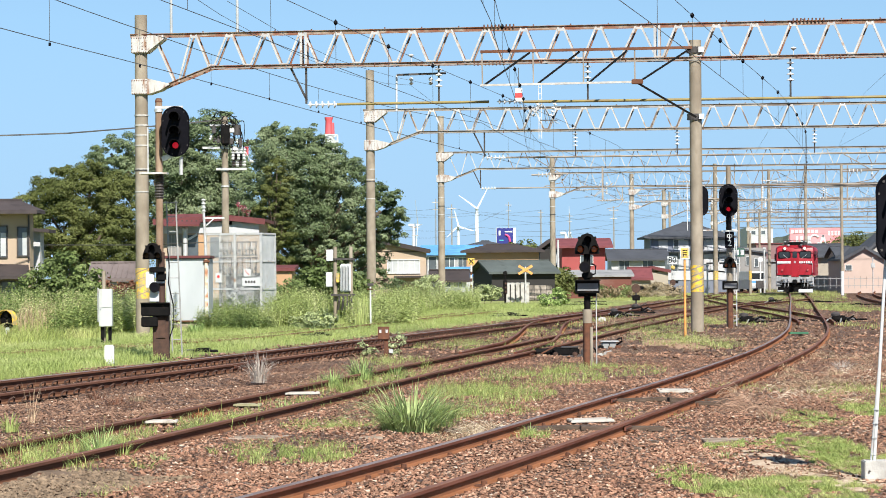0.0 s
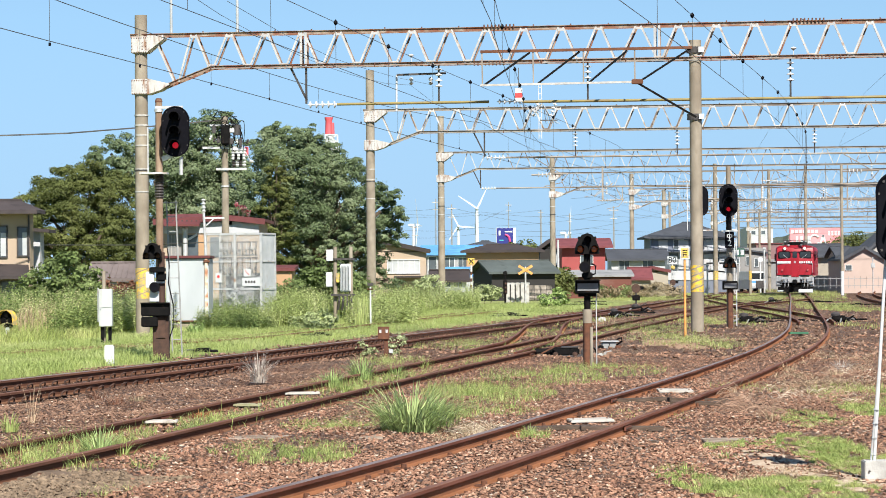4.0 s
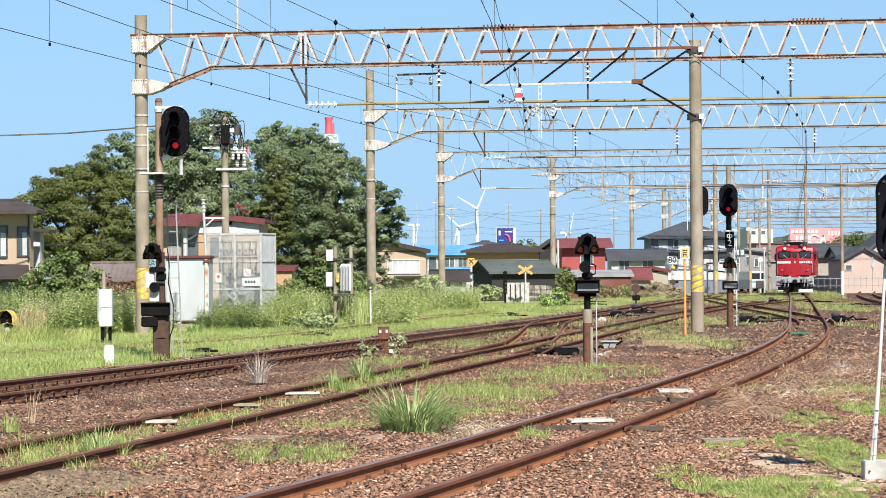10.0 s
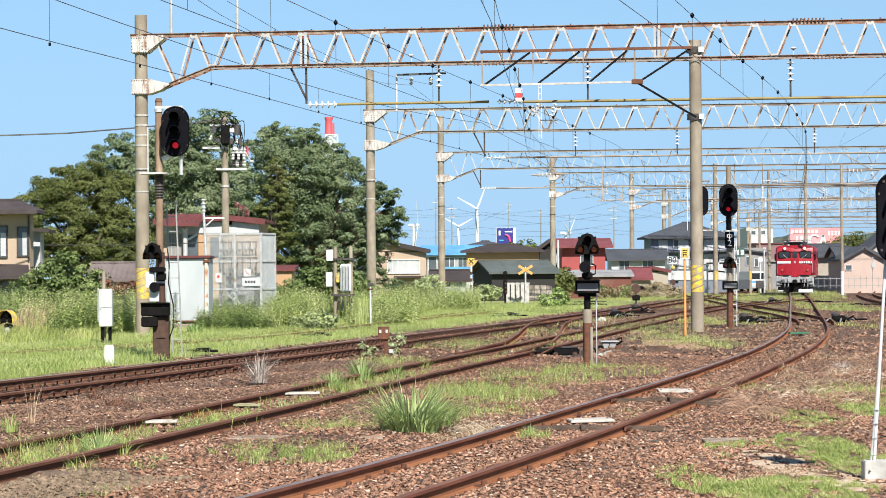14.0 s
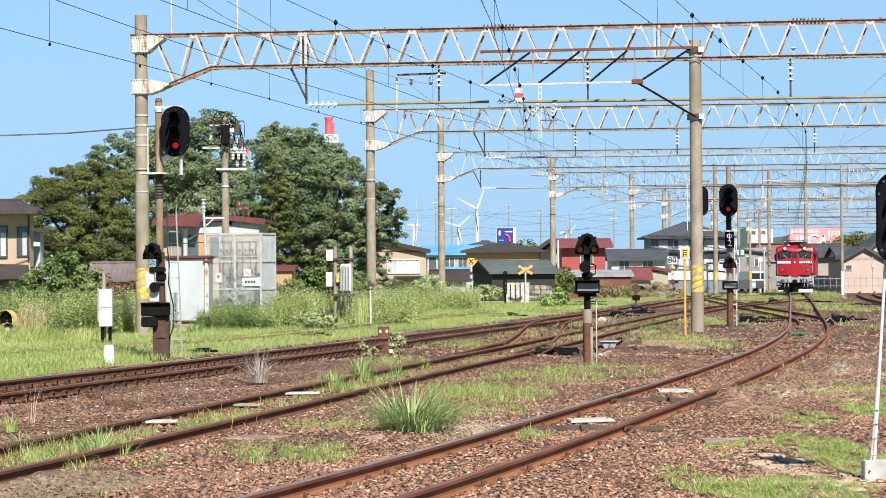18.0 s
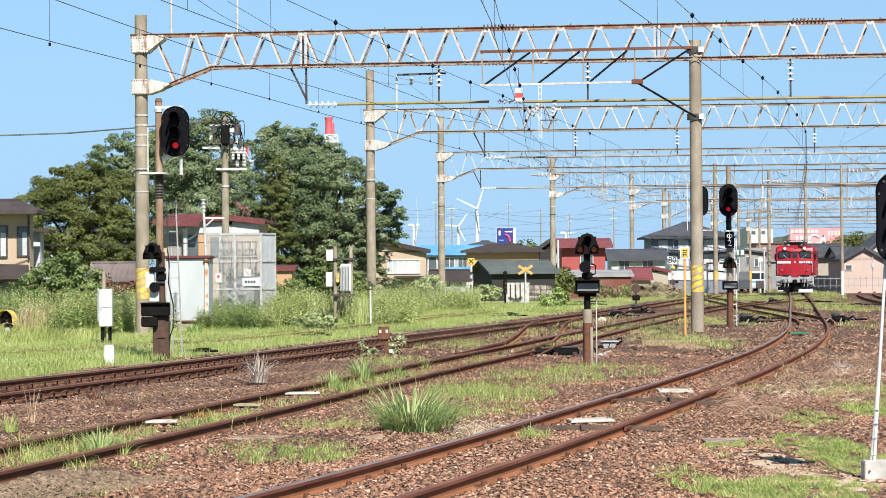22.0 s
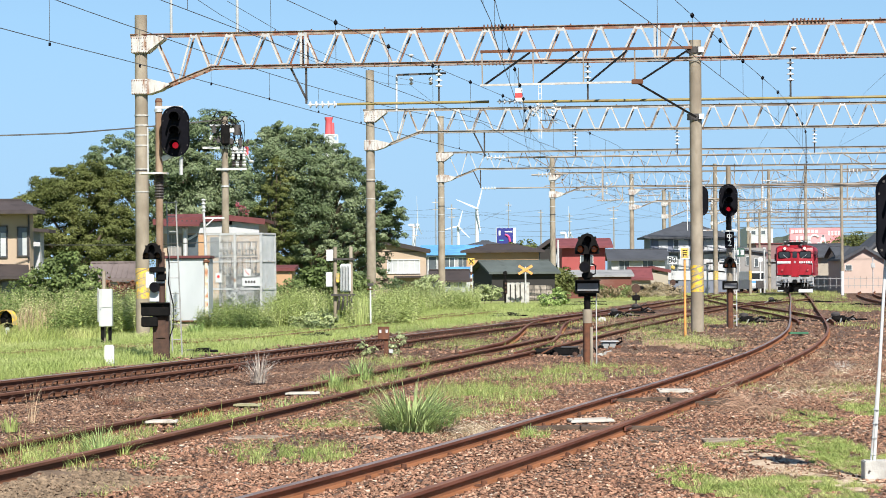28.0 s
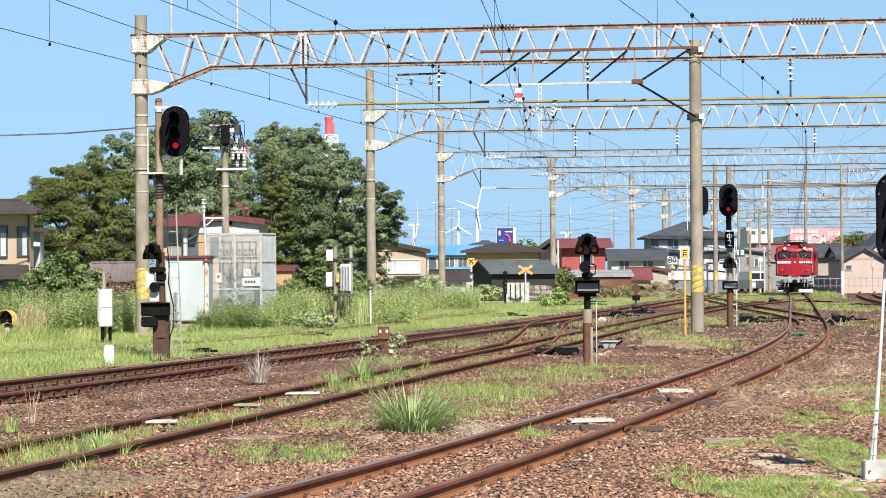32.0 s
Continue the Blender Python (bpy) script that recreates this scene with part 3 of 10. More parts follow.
M["pc_sleeper"] = material("dusty_concrete_sleeper", [(0.20, 0.125, 0.085), (0.30, 0.20, 0.14)], 5, 0.9, bump=0.3, random_part=0.2)
wood_sleeper = mesh_of("sleeper", Geo().box((0, 0, -0.06), (2.1, 0.2, 0.14), 0.012), M["wood"])
pc_sleeper = mesh_of("sleeper", Geo().box((0, 0, -0.06), (2.0, 0.24, 0.14), 0.02), M["pc_sleeper"])
sleepers(T3, track_3, wood_sleeper, 0.62, 15, 100, -0.152)
sleepers(T2, track_2, wood_sleeper, 0.66, 20, 110, -0.150)
sleepers(T1, track_1, pc_sleeper, 0.6, 34, 140, -0.215, jitter=0.005)

# spring clips on both sides of a rail, and screw spikes on the siding
clip = Geo()
for s in (-1, 1):
    clip.box((s * 0.095, 0, 0.004), (0.09, 0.09, 0.016), 0.004)
    clip.tube([(s * 0.06, -0.085, 0.0), (s * 0.075, -0.07, 0.05), (s * 0.105, -0.02, 0.075), (s * 0.115, 0.03, 0.072), (s * 0.10, 0.075, 0.045), (s * 0.085, 0.09, 0.0)], 0.013, 6)
clip_mesh = mesh_of("rail_clip", clip, M["dark_rust"])
spike = Geo().box((0, 0, -0.012), (0.20, 0.13, 0.012))
for s in (-1, 1):
    spike.box((s * 0.075, 0.035 * s, 0.008), (0.045, 0.035, 0.032), 0.006)
    spike.cyl((s * 0.085, -0.03 * s, -0.01), (s * 0.085, -0.03 * s, 0.03), 0.016, n=6)
spike_mesh = mesh_of("tie_plate", spike, M["rust"])
for off, y1 in ((-0.566, 100), (0.566, 110)):
    sleepers(beside(T1, off), track_1, clip_mesh, 0.6, 36, y1, -0.145 + (0.03 if off < 0 else 0), "rail_clip", 0.004)
    sleepers(beside(T3, off), track_3, spike_mesh, 0.62, 15, 60, -0.112, "tie_plate", 0.06)
    sleepers(beside(T2, off), track_2, spike_mesh, 0.66, 22, 60, -0.114, "tie_plate", 0.02)


def rail_distance(x, y):
    """Least level distance from any rail of the yard's near tracks."""
    best = np.full(x.shape, 9.0)
    for line in (T1, T2, T3, T4):
        for off in (-0.566, 0.566):
            r = beside(line, off)
            best = np.minimum(best, np.abs(x - np.interp(y, r[:, 1], r[:, 0])))
    return best


def in_oval(x, y, cx, cy, rx, ry):
    return ((x - cx) / rx) ** 2 + ((y - cy) / ry) ** 2 < 1


# stretches where soil, straw and grass lie over the stones: centre, half sizes, share of stones left
COVERED = [(3.04, 25.70, 0.38, 1.9, 0.22), (3.32, 23.61, 0.36, 1.1, 0.22), (3.77, 27.40, 0.50, 3.50, 0.16), (2.88, 22.56, 0.68, 1.57, 0.14), (5.8, 41.79, 1.0, 5.5, 0.8), (-1.66, 29.01, 0.8, 1.8, 0.5), (5.66, 69.92, 1.5, 8.0, 0.4), (-3.2, 23.62, 0.75, 1.7, 0.1)]


def stones(name, n, y0, y1, size, label, mat="stone", oval=None, cover=True, zones=False, tilt=0.42):
    """Flat irregular flakes of eight faces lying on the ballast."""
    if oval:
        r, a = np.sqrt(RNG.random(n)), RNG.uniform(0, 6.28, n)
        r *= 1 + 0.25 * np.sin(3 * a + 1) + 0.15 * np.sin(7 * a)
        x, y = oval[0] + oval[2] * r * np.cos(a), oval[1] + oval[3] * r * np.sin(a)
    else:
        y = (y0 ** 0.3 + RNG.random(n) * (y1 ** 0.3 - y0 ** 0.3)) ** (1 / 0.3)
        x = RNG.uniform(-0.165, 0.165, n) * y
    keep = (x > left_edge(y) + 0.15 + 0.3 * RNG.random(n)) & (rail_distance(x, y) > 0.085)
    if cover:
        for cx, cy, rx, ry, share in COVERED:
            keep &= ~in_oval(x, y, cx, cy, rx * RNG.uniform(0.6, 1.15, n), ry) | (RNG.random(n) < share)
    x, y = x[keep], y[keep]
    n = len(x)
    octa = np.array([(1, 0, 0), (-1, 0, 0), (0, 1, 0), (0, -1, 0), (0, 0, 1), (0, 0, -1)], float)
    v = octa[None] * RNG.uniform(0.7, 1.1, (n, 6, 1)) + RNG.uniform(-0.26, 0.26, (n, 6, 3))
    s = size * (0.45 + 1.15 * RNG.random(n) ** 1.6)
    v *= s[:, None, None] * RNG.uniform(0.7, 1.0, (n, 1, 3)) * np.array([0.78, 0.62, 0.42])
    a, b = RNG.uniform(0, 6.28, n), RNG.normal(0, tilt, n)
    ca, sa, cb, sb = np.cos(a)[:, None], np.sin(a)[:, None], np.cos(b)[:, None], np.sin(b)[:, None]
    vx, vz = v[..., 0] * cb + v[..., 2] * sb, -v[..., 0] * sb + v[..., 2] * cb
    v = np.stack([vx * ca - v[..., 1] * sa, vx * sa + v[..., 1] * ca, vz], -1)
    v[..., 0] += x[:, None]
    v[..., 1] += y[:, None]
    near = np.clip(rail_distance(x, y) / 0.25, 0, 1)
    v[..., 2] += (GROUND + 0.010 + relief(x, y) * near * (1 - bank(x, y) / 0.06) + bank(x, y) - 0.004 * (1 - near) + s * RNG.uniform(0.0, 0.3, n))[:, None]
    f = np.array([(0, 2, 4), (2, 1, 4), (1, 3, 4), (3, 0, 4), (3, 5, 0), (1, 5, 3)] + [(2, 0, 5), (1, 2, 5)] * bool(oval))
    f = (f[None] + 6 * np.arange(n)[:, None, None]).reshape(-1, 3)
    if zones:
        main = x < np.interp(y, T2[:, 1], T2[:, 0]) - 0.75 + 0.5 * RNG.random(n)
        for pick, m, words in ((main, "stone_brown", "dusty brown ballast stones beside the main line"), (~main, mat, label)):
            vv = v[pick]
            tagged(new(name, fast_mesh(name, vv.reshape(-1, 3), f[:6 * len(vv)], M[m])), words, "ballast stones", kind="stuff")
        return
    tagged(new(name, fast_mesh(name, v.reshape(-1, 3), f, M[mat])), label, "ballast stones", kind="stuff")


stones("ballast_stones", 140000, 16.5, 60, 0.031, "loose brown and pale crushed ballast stones", zones=True)
stones("pale_ballast_stones", 6000, 16.5, 50, 0.030, "pale pinkish chips among the brown ballast", "stone_pale")
stones("grey_ballast_stones", 6500, 0, 0, 0.040, "heap of coarse grey-brown stones beside the siding", "stone_grey", (-3.15, 23.62, 0.72, 1.6), False, tilt=0.3)
stones("distant_ballast_stones", 45000, 58, 200, 0.062, "loose brown crushed ballast stones farther along the yard", "stone_far")


def blades(x, y, z, h, w, lean=0.35):
    """Bent grass blades as arrays of vertices and triangles."""
    n = len(x)
    a = RNG.uniform(0, 6.28, n)
    d = np.stack([np.cos(a), np.sin(a)], 1)
    side = np.stack([-d[:, 1], d[:, 0] * 0.4], 1)
    side /= np.linalg.norm(side, axis=1)[:, None]
    bend = h * lean * RNG.uniform(0.3, 1.6, n)
    v = np.zeros((n, 5, 3))
    base = np.stack([x, y], 1)
    for k, (t, ww) in enumerate(((0, 1), (0.55, 0.8))):
        c = base + d * (bend * t ** 2)[:, None]
        v[:, 2 * k, :2], v[:, 2 * k + 1, :2] = c - side * (w * ww / 2)[:, None], c + side * (w * ww / 2)[:, None]
        v[:, 2 * k, 2] = v[:, 2 * k + 1, 2] = z + h * t
    v[:, 4, :2] = base + d * bend[:, None]
    v[:, 4, 2] = z + h * RNG.uniform(0.8, 1.0, n)
    f = np.array([(0, 1, 3), (0, 3, 2), (2, 3, 4)])
    f = (f[None] + 5 * np.arange(n)[:, None, None]).reshape(-1, 3)
    return v.reshape(-1, 3), f


def grass_stuff(name, x, y, h, w, mat, label, lean=0.35, z=GROUND - 0.03):
    v, f = blades(x, y, z + bank(x, y), h, w, lean)
    return tagged(new(name, fast_mesh(name, v, f, mat)), label, "grass", kind="stuff")


def leafy(name, colours, island=0.3, translucent=0.35, spots=None, scale=0.5, rough=0.6):
    return material(name, colours, scale, rough, bump=0, island=island, translucent=translucent, spots=spots, spec=0.3)


M["grass"] = leafy("grass", [(0.25, 0.31, 0.09), (0.38, 0.425, 0.14), (0.54, 0.53, 0.26)], 0.45, 0.4)
M["short_grass"] = leafy("short_grass", [(0.26, 0.335, 0.10), (0.375, 0.445, 0.15), (0.50, 0.53, 0.25)], 0.3, 0.4)
M["yard_green"] = leafy("yard_green", [(0.225, 0.30, 0.085), (0.35, 0.425, 0.13), (0.52, 0.54, 0.23)], 0.5, 0.4, scale=3.0)
M["lush_grass"] = leafy("lush_grass", [(0.26, 0.38, 0.12), (0.42, 0.53, 0.22)], 0.3, 0.35)
M["weed_green"] = leafy("weed_green", [(0.25, 0.34, 0.10), (0.42, 0.49, 0.17), (0.56, 0.58, 0.28)], 0.5, 0.4)
M["dry_grass"] = leafy("dry_grass", [(0.33, 0.235, 0.14), (0.52, 0.41, 0.27)], 0.5, 0.2)


def field(n, y0, y1, x_left, x_right, power=1.0):
    y = y0 + (y1 - y0) * RNG.random(n) ** power
    lo, hi = x_left(y), x_right(y)
    x = lo + (hi - lo) * RNG.random(n)
    return x[hi > lo], y[hi > lo]


# meadow beside the main line: short along the track, tall round the huts
x, y = field(155000, 38, 165, lambda y: -0.166 * y, lambda y: left_edge(y) - 0.1)
edge = left_edge(y) - x
patch = np.array([noise.noise((a * 0.35, b * 0.12, 0.0)) for a, b in zip(x, y)])
bare = RNG.random(len(x)) < np.clip(0.9 - edge * 0.8, 0, 0.85)
short = edge < 9.2 + patch * 2.0 - 2.0 * (x < -0.12 * y)
k = short & ~bare
grass_stuff("short_grass", x[k], y[k], 0.10 + 0.12 * RNG.random(k.sum()) + 0.06 * patch[k].clip(0), 0.006 + 0.007 * RNG.random(k.sum()), M["short_grass"], "sunlit short green grass beside the main line", 0.6)
k = ~short & ~((x > -4.7) & (x < -3.3) & (y > 95) & (y < 112))
hh = (0.45 + 0.45 * np.clip((edge - 8) / 3, 0, 1) + 0.35 * patch) * RNG.uniform(0.55, 1.15, len(x))
grass_stuff("tall_grass", x[k], y[k], hh[k].clip(0.15, 1.2), 0.007 + 0.009 * RNG.random(k.sum()), M["grass"], "tall uncut meadow grass round the railway huts", 0.4)
x, y = field(3500, 80, 150, lambda y: -0.166 * y, lambda y: left_edge(y) - 9.0)
grass_stuff("seeding_grass", x, y, RNG.uniform(0.7, 1.25, len(x)), np.full(len(x), 0.014), M["dry_grass"], "pale seeding stalks standing in the meadow", 0.25)


# taller weeds round the transformer and the far gantry post
x, y = field(3600, 98, 135, lambda y: -0.062 * y, lambda y: left_edge(y) - 6.5)
lump = np.array([noise.noise((a * 0.8, b * 0.3, 4.0)) for a, b in zip(x, y)])
k = (lump > -0.1) & ~((x > -4.9) & (x < -3.1) & (y < 112))
x, y, lump = x[k], y[k], lump[k]
grass_stuff("tall_weeds", x, y, (0.75 + 0.8 * lump) * RNG.uniform(0.6, 1.25, len(x)), RNG.uniform(0.012, 0.026, len(x)), M["weed_green"], "tall yellow-green weeds standing in the meadow", 0.25)


x, y = field(1700, 97, 108, lambda y: -0.06 * y, lambda y: -0.027 * y)
k = ~((x > -4.9) & (x < -3.1) & (y < 112))
x, y = x[k], y[k]
grass_stuff("tall_weeds", x, y, RNG.uniform(0.6, 1.45, len(x)), RNG.uniform(0.010, 0.022, len(x)), M["weed_green"], "tall yellow-green weeds round the transformer", 0.2)


BOARDS = [(-3.26, 31.9, 0.32, 0.9), (-2.08, 39.5, 0.42, 1.1), (-2.69, 36.4, 0.4, 1.0)]


def patches(name, rows, mat, label, w=0.005, lean=0.7, dens=2.6, tufty=0.0):
    """Grass in soft ragged patches: x, y, half width, half depth, blades, height. tufty gathers it in small clumps."""
    X, Y, HH = [], [], []
    for px, py, rx, ry, n, h in rows:
        n = int(n * dens)
        r, a = np.sqrt(RNG.random(n)) ** 1.3, RNG.uniform(0, 6.28, n)
        xx, yy = px + rx * r * np.cos(a), py + ry * r * np.sin(a)
        broad = np.array([noise.noise((p * 2.2, q * 0.9, 5.0)) for p, q in zip(xx, yy)])
        clump = np.array([noise.noise((p * 8.0, q * 5.0, 2.0)) for p, q in zip(xx, yy)])
        broad -= 2.0 * ((yy > 112) & (xx > np.interp(yy, T4[:, 1], T4[:, 0]) - 2.2))
        for bx, by, bw, bd in BOARDS:
            broad -= 2.0 * in_oval(xx, yy, bx, by, bw, bd)
        keep = broad + (0.5 + tufty) * clump > -0.05 + 0.25 * (r - 0.5) + 0.12 * tufty
        tall = np.clip(1 + tufty * 1.3 * clump[keep], 0.35, 1.9)
        X.append(xx[keep]), Y.append(yy[keep]), HH.append(h * tall * RNG.uniform(0.3, 1.0, keep.sum()) ** 1.2)
    X, Y, HH = np.concatenate(X), np.concatenate(Y), np.concatenate(HH)
    return grass_stuff(name, X, Y, HH, np.full(len(X), w) * RNG.uniform(0.7, 1.4, len(X)), mat, label, lean, GROUND)


patches("yard_grass", [
    (-1.58, 28.08, 0.75, 1.7, 4200, 0.08), (-1.28, 32.49, 0.6, 1.5, 1500, 0.08), (0.65, 41.37, 1, 2.8, 4600, 0.12), (1.66, 47.74, 1.1, 4, 3000, 0.12), (2.8, 51.14, 1.2, 3, 2200, 0.13), (5.92, 39.82, 0.7, 3, 2200, 0.12), (6.08, 71.54, 1.4, 7, 2600, 0.16),
    (6.27, 85.92, 1.6, 8, 2200, 0.16), (-1.09, 57.11, 0.8, 3, 900, 0.14), (-2.67, 22.78, 0.3, 0.7, 800, 0.08), (0.81, 35.75, 0.4, 1, 500, 0.1), (4.57, 42.03, 0.6, 1.6, 500, 0.08), (0.49, 70.43, 1.5, 5, 1800, 0.14), (2.48, 34.08, 0.5, 1.4, 270, 0.05),
    (0.85, 29.67, 0.3, 0.7, 500, 0.09), (-2.81, 32.96, 0.4, 2, 500, 0.1), (-3.55, 25.49, 0.3, 0.8, 300, 0.1), (2.95, 28.15, 0.35, 1.34, 5967, 0.043), (3.77, 27.4, 0.45, 3.18, 20655, 0.056), (2.06, 24.43, 0.25, 1.81, 3901, 0.043), (2.88, 22.56, 0.62, 1.43, 21802, 0.056),
    (4.38, 33.2, 0.46, 2.6, 6885, 0.056), (5.37, 36.22, 0.3, 4.02, 7344, 0.062), (2.26, 22.88, 0.22, 1.18, 4131, 0.043), (3.68, 25.82, 0.33, 1.87, 8032, 0.05), (3.37, 28.71, 0.26, 0.93, 2065, 0.037)],
    M["yard_green"], "low patchy grass growing through the ballast", w=0.0045, dens=1.9, tufty=1.0)
rows = []
for x, y, a in zip(*positions(T2, 1.1, 23, 78)):
    rows.append((x + RNG.uniform(-0.25, 0.25), y, 0.36, 1.1, int(RNG.choice([0, 80, 300, 760])), RNG.uniform(0.06, 0.15)))
patches("siding_grass", rows + [(-3.66, 27.47, 0.35, 2.4, 1500, 0.14), (-3.85, 26.51, 0.35, 2.0, 1300, 0.14), (-3.32, 28.76, 0.3, 2.0, 900, 0.14), (-2.46, 33.53, 0.35, 2.5, 900, 0.13), (-3.32, 31.51, 0.3, 2.0, 600, 0.12), (-1.26, 43.15, 0.5, 4.0, 2200, 0.16), (-1.76, 39.04, 0.4, 3.0, 1000, 0.14), (-2.8, 31.77, 0.2, 0.8, 500, 0.12), (-3.24, 25.45, 0.25, 0.8, 500, 0.12), (0.36, 40.84, 0.7, 3.5, 2600, 0.2), (0.03, 35.15, 0.5, 1.6, 1200, 0.18)], M["yard_green"], "grass growing between the rails of the siding", w=0.0045, dens=0.85, tufty=1.3)
patches("far_yard_grass", [
    (19.56, 191.80, 1.01, 39.79, 2200, 0.30), (29.67, 226.44, 2.56, 54.58, 3600, 0.40), (17.30, 194.26, 1.90, 29.18, 1600, 0.25), (19.06, 139.72, 1.23, 22.56, 1500, 0.20), (20.36, 324.97, 4.86, 83.59, 2600, 0.30),
    (6.40, 71.46, 0.60, 7.14, 900, 0.16), (6.00, 79.16, 0.40, 3.53, 500, 0.14), (9.00, 102.44, 2.02, 11.71, 1500, 0.14), (13.84, 121.42, 1.44, 11.55, 1600, 0.16), (25.32, 185.97, 2.64, 37.50, 2600, 0.22), (1.59, 133.75, 1.45, 14.97, 1500, 0.16), (2.16, 87.63, 1.55, 10.68, 1400, 0.14), (6.72, 126.88, 1.37, 17.83, 900, 0.16), (15.59, 150.12, 1.78, 16.35, 1200, 0.18),
    (20.72, 193.59, 2.6, 6, 2200, 0.2), (18.51, 129.43, 1.7, 8, 2600, 0.24), (16.08, 165.7, 2.0, 8, 900, 0.2),
    (9.17, 97.58, 1.2, 5, 600, 0.14), (13.29, 187.02, 3.4, 12, 3000, 0.2), (24.46, 216.39, 3.0, 7, 2600, 0.22), (36.73, 281.08, 1.5, 9, 2600, 0.5), (20.73, 146.98, 1.2, 6, 900, 0.2)],
    M["grass"], "rough grass between the turnouts of the yard", w=0.014, dens=1.5)
x, y = field(44000, 86, 220, lambda y: left_edge(y) + 2.6, lambda y: 0.168 * y)
keep = (np.array([noise.noise((a * 0.5, b * 0.09, 9.0)) for a, b in zip(x, y)]) > 0.16 + 0.25 * RNG.random(len(x)) - 0.22 * (y > 150)) & (rail_distance(x, y) > 0.25) & (x < np.interp(y, T4[:, 1], T4[:, 0]) - 1.4)
x, y = x[keep], y[keep]
grass_stuff("turnout_grass", x, y, RNG.uniform(0.06, 0.24, len(x)), RNG.uniform(0.008, 0.018, len(x)), M["grass"], "low grass spreading between the far turnouts", 0.6, GROUND)
patches("dry_stalks", [(6.09, 43.89, 0.9, 4, 2400, 0.12), (8.15, 54.76, 0.9, 5, 1100, 0.12), (6.98, 55.06, 0.9, 4, 400, 0.10), (0.28, 32.5, 0.5, 1.4, 900, 0.07), (-0.04, 30.3, 0.4, 0.8, 600, 0.07), (3.61, 32.62, 0.15, 0.4, 90, 0.20),
    (5.9, 74.74, 1.6, 6, 700, 0.15), (3.4, 62.01, 1.2, 3, 400, 0.1), (1.14, 50.05, 0.8, 3, 300, 0.1), (7.34, 48.65, 0.6, 3, 320, 0.12), (9.7, 89.05, 1.4, 5, 400, 0.14)],
    M["dry_grass"], "dry straw lying on the ballast", w=0.008, lean=2.2, dens=1.0)


def soil_patch(label, x, y, rx, ry, mat="soil", h=0.03):
    """A thin uneven spread of soil over the ballast, ragged at its edge."""
    n, m = 72, 14
    g = Geo()
    g.v.append((x, y, GROUND + 0.01 + float(relief(x, y)) + float(bank(x, y)) + h))
    for j in range(1, m + 1):
        for i in range(n):
            a = 2 * math.pi * i / n
            r = (0.75 + 0.35 * noise.noise((1.6 * math.cos(a) + x, 1.6 * math.sin(a) + y, 0.0)) + 0.22 * noise.noise((5 * math.cos(a) + x, 5 * math.sin(a) + y, 3.0))) * j / m
            px, py = x + rx * r * math.cos(a), y + ry * r * math.sin(a)
            up = h * (1 - (j / m) ** 1.5) - (0.02 if j == m else 0) + 0.018 * noise.noise((px * 5, py * 3, 0.0)) + 0.012 * noise.noise((px * 14, py * 9, 4.0))
            g.v.append((px, py, GROUND + 0.008 + float(relief(px, py)) + float(bank(px, py)) + up))
    g.f += [(0, 1 + i, 1 + (i + 1) % n) for i in range(n)]
    g.f += [(1 + (j - 1) * n + i, 1 + j * n + i, 1 + j * n + (i + 1) % n, 1 + (j - 1) * n + (i + 1) % n) for j in range(1, m) for i in range(n)]
    g.mi += [0] * len(g.f)
    tagged(part("soil_patch", g, M[mat], None, smooth=True), label, "soil", kind="structure")


M["litter"] = material("brown_plant_litter", [(0.22, 0.12, 0.07), (0.33, 0.20, 0.125), (0.45, 0.32, 0.215)], 22.0, 0.95, bump=0.8, bump_scale=50, bump_dist=0.03)
M["grey_soil"] = material("grey_soil", [(0.10, 0.067, 0.045), (0.17, 0.118, 0.08)], 9.0, 0.95, bump=0.8, bump_scale=40)
M["pale_straw"] = leafy("pale_straw", [(0.46, 0.37, 0.26), (0.66, 0.57, 0.44)], 0.4, 0.2)
M["soil"] = material("sandy_soil", [(0.34, 0.24, 0.16), (0.46, 0.35, 0.25), (0.58, 0.49, 0.37)], 9.0, 0.95, bump=0.6, bump_scale=40)
soil_patch("pale sandy soil spread beside the signal foot", 3.05, 25.64, 0.5, 2.5, h=0.006)
soil_patch("brown soil and plant litter on the ballast", 5.58, 40.83, 0.95, 5.0, "litter", -0.004)
soil_patch("brown soil under the trackside grass", 3.75, 27.70, 0.64, 4.28, "litter", h=-0.002)
soil_patch("brown soil under the trackside grass", 2.87, 22.77, 0.85, 1.52, "litter", h=-0.002)
soil_patch("pale sandy soil spread beside the track", 3.33, 23.55, 0.5, 1.5, h=0.006)
soil_patch("brown litter and dry soil round the gantry post", 5.57, 68.82, 1.1, 5.0, "litter")
soil_patch("grey-brown fine soil beside the siding", -3.12, 23.43, 0.85, 1.8, "grey_soil", -0.003)
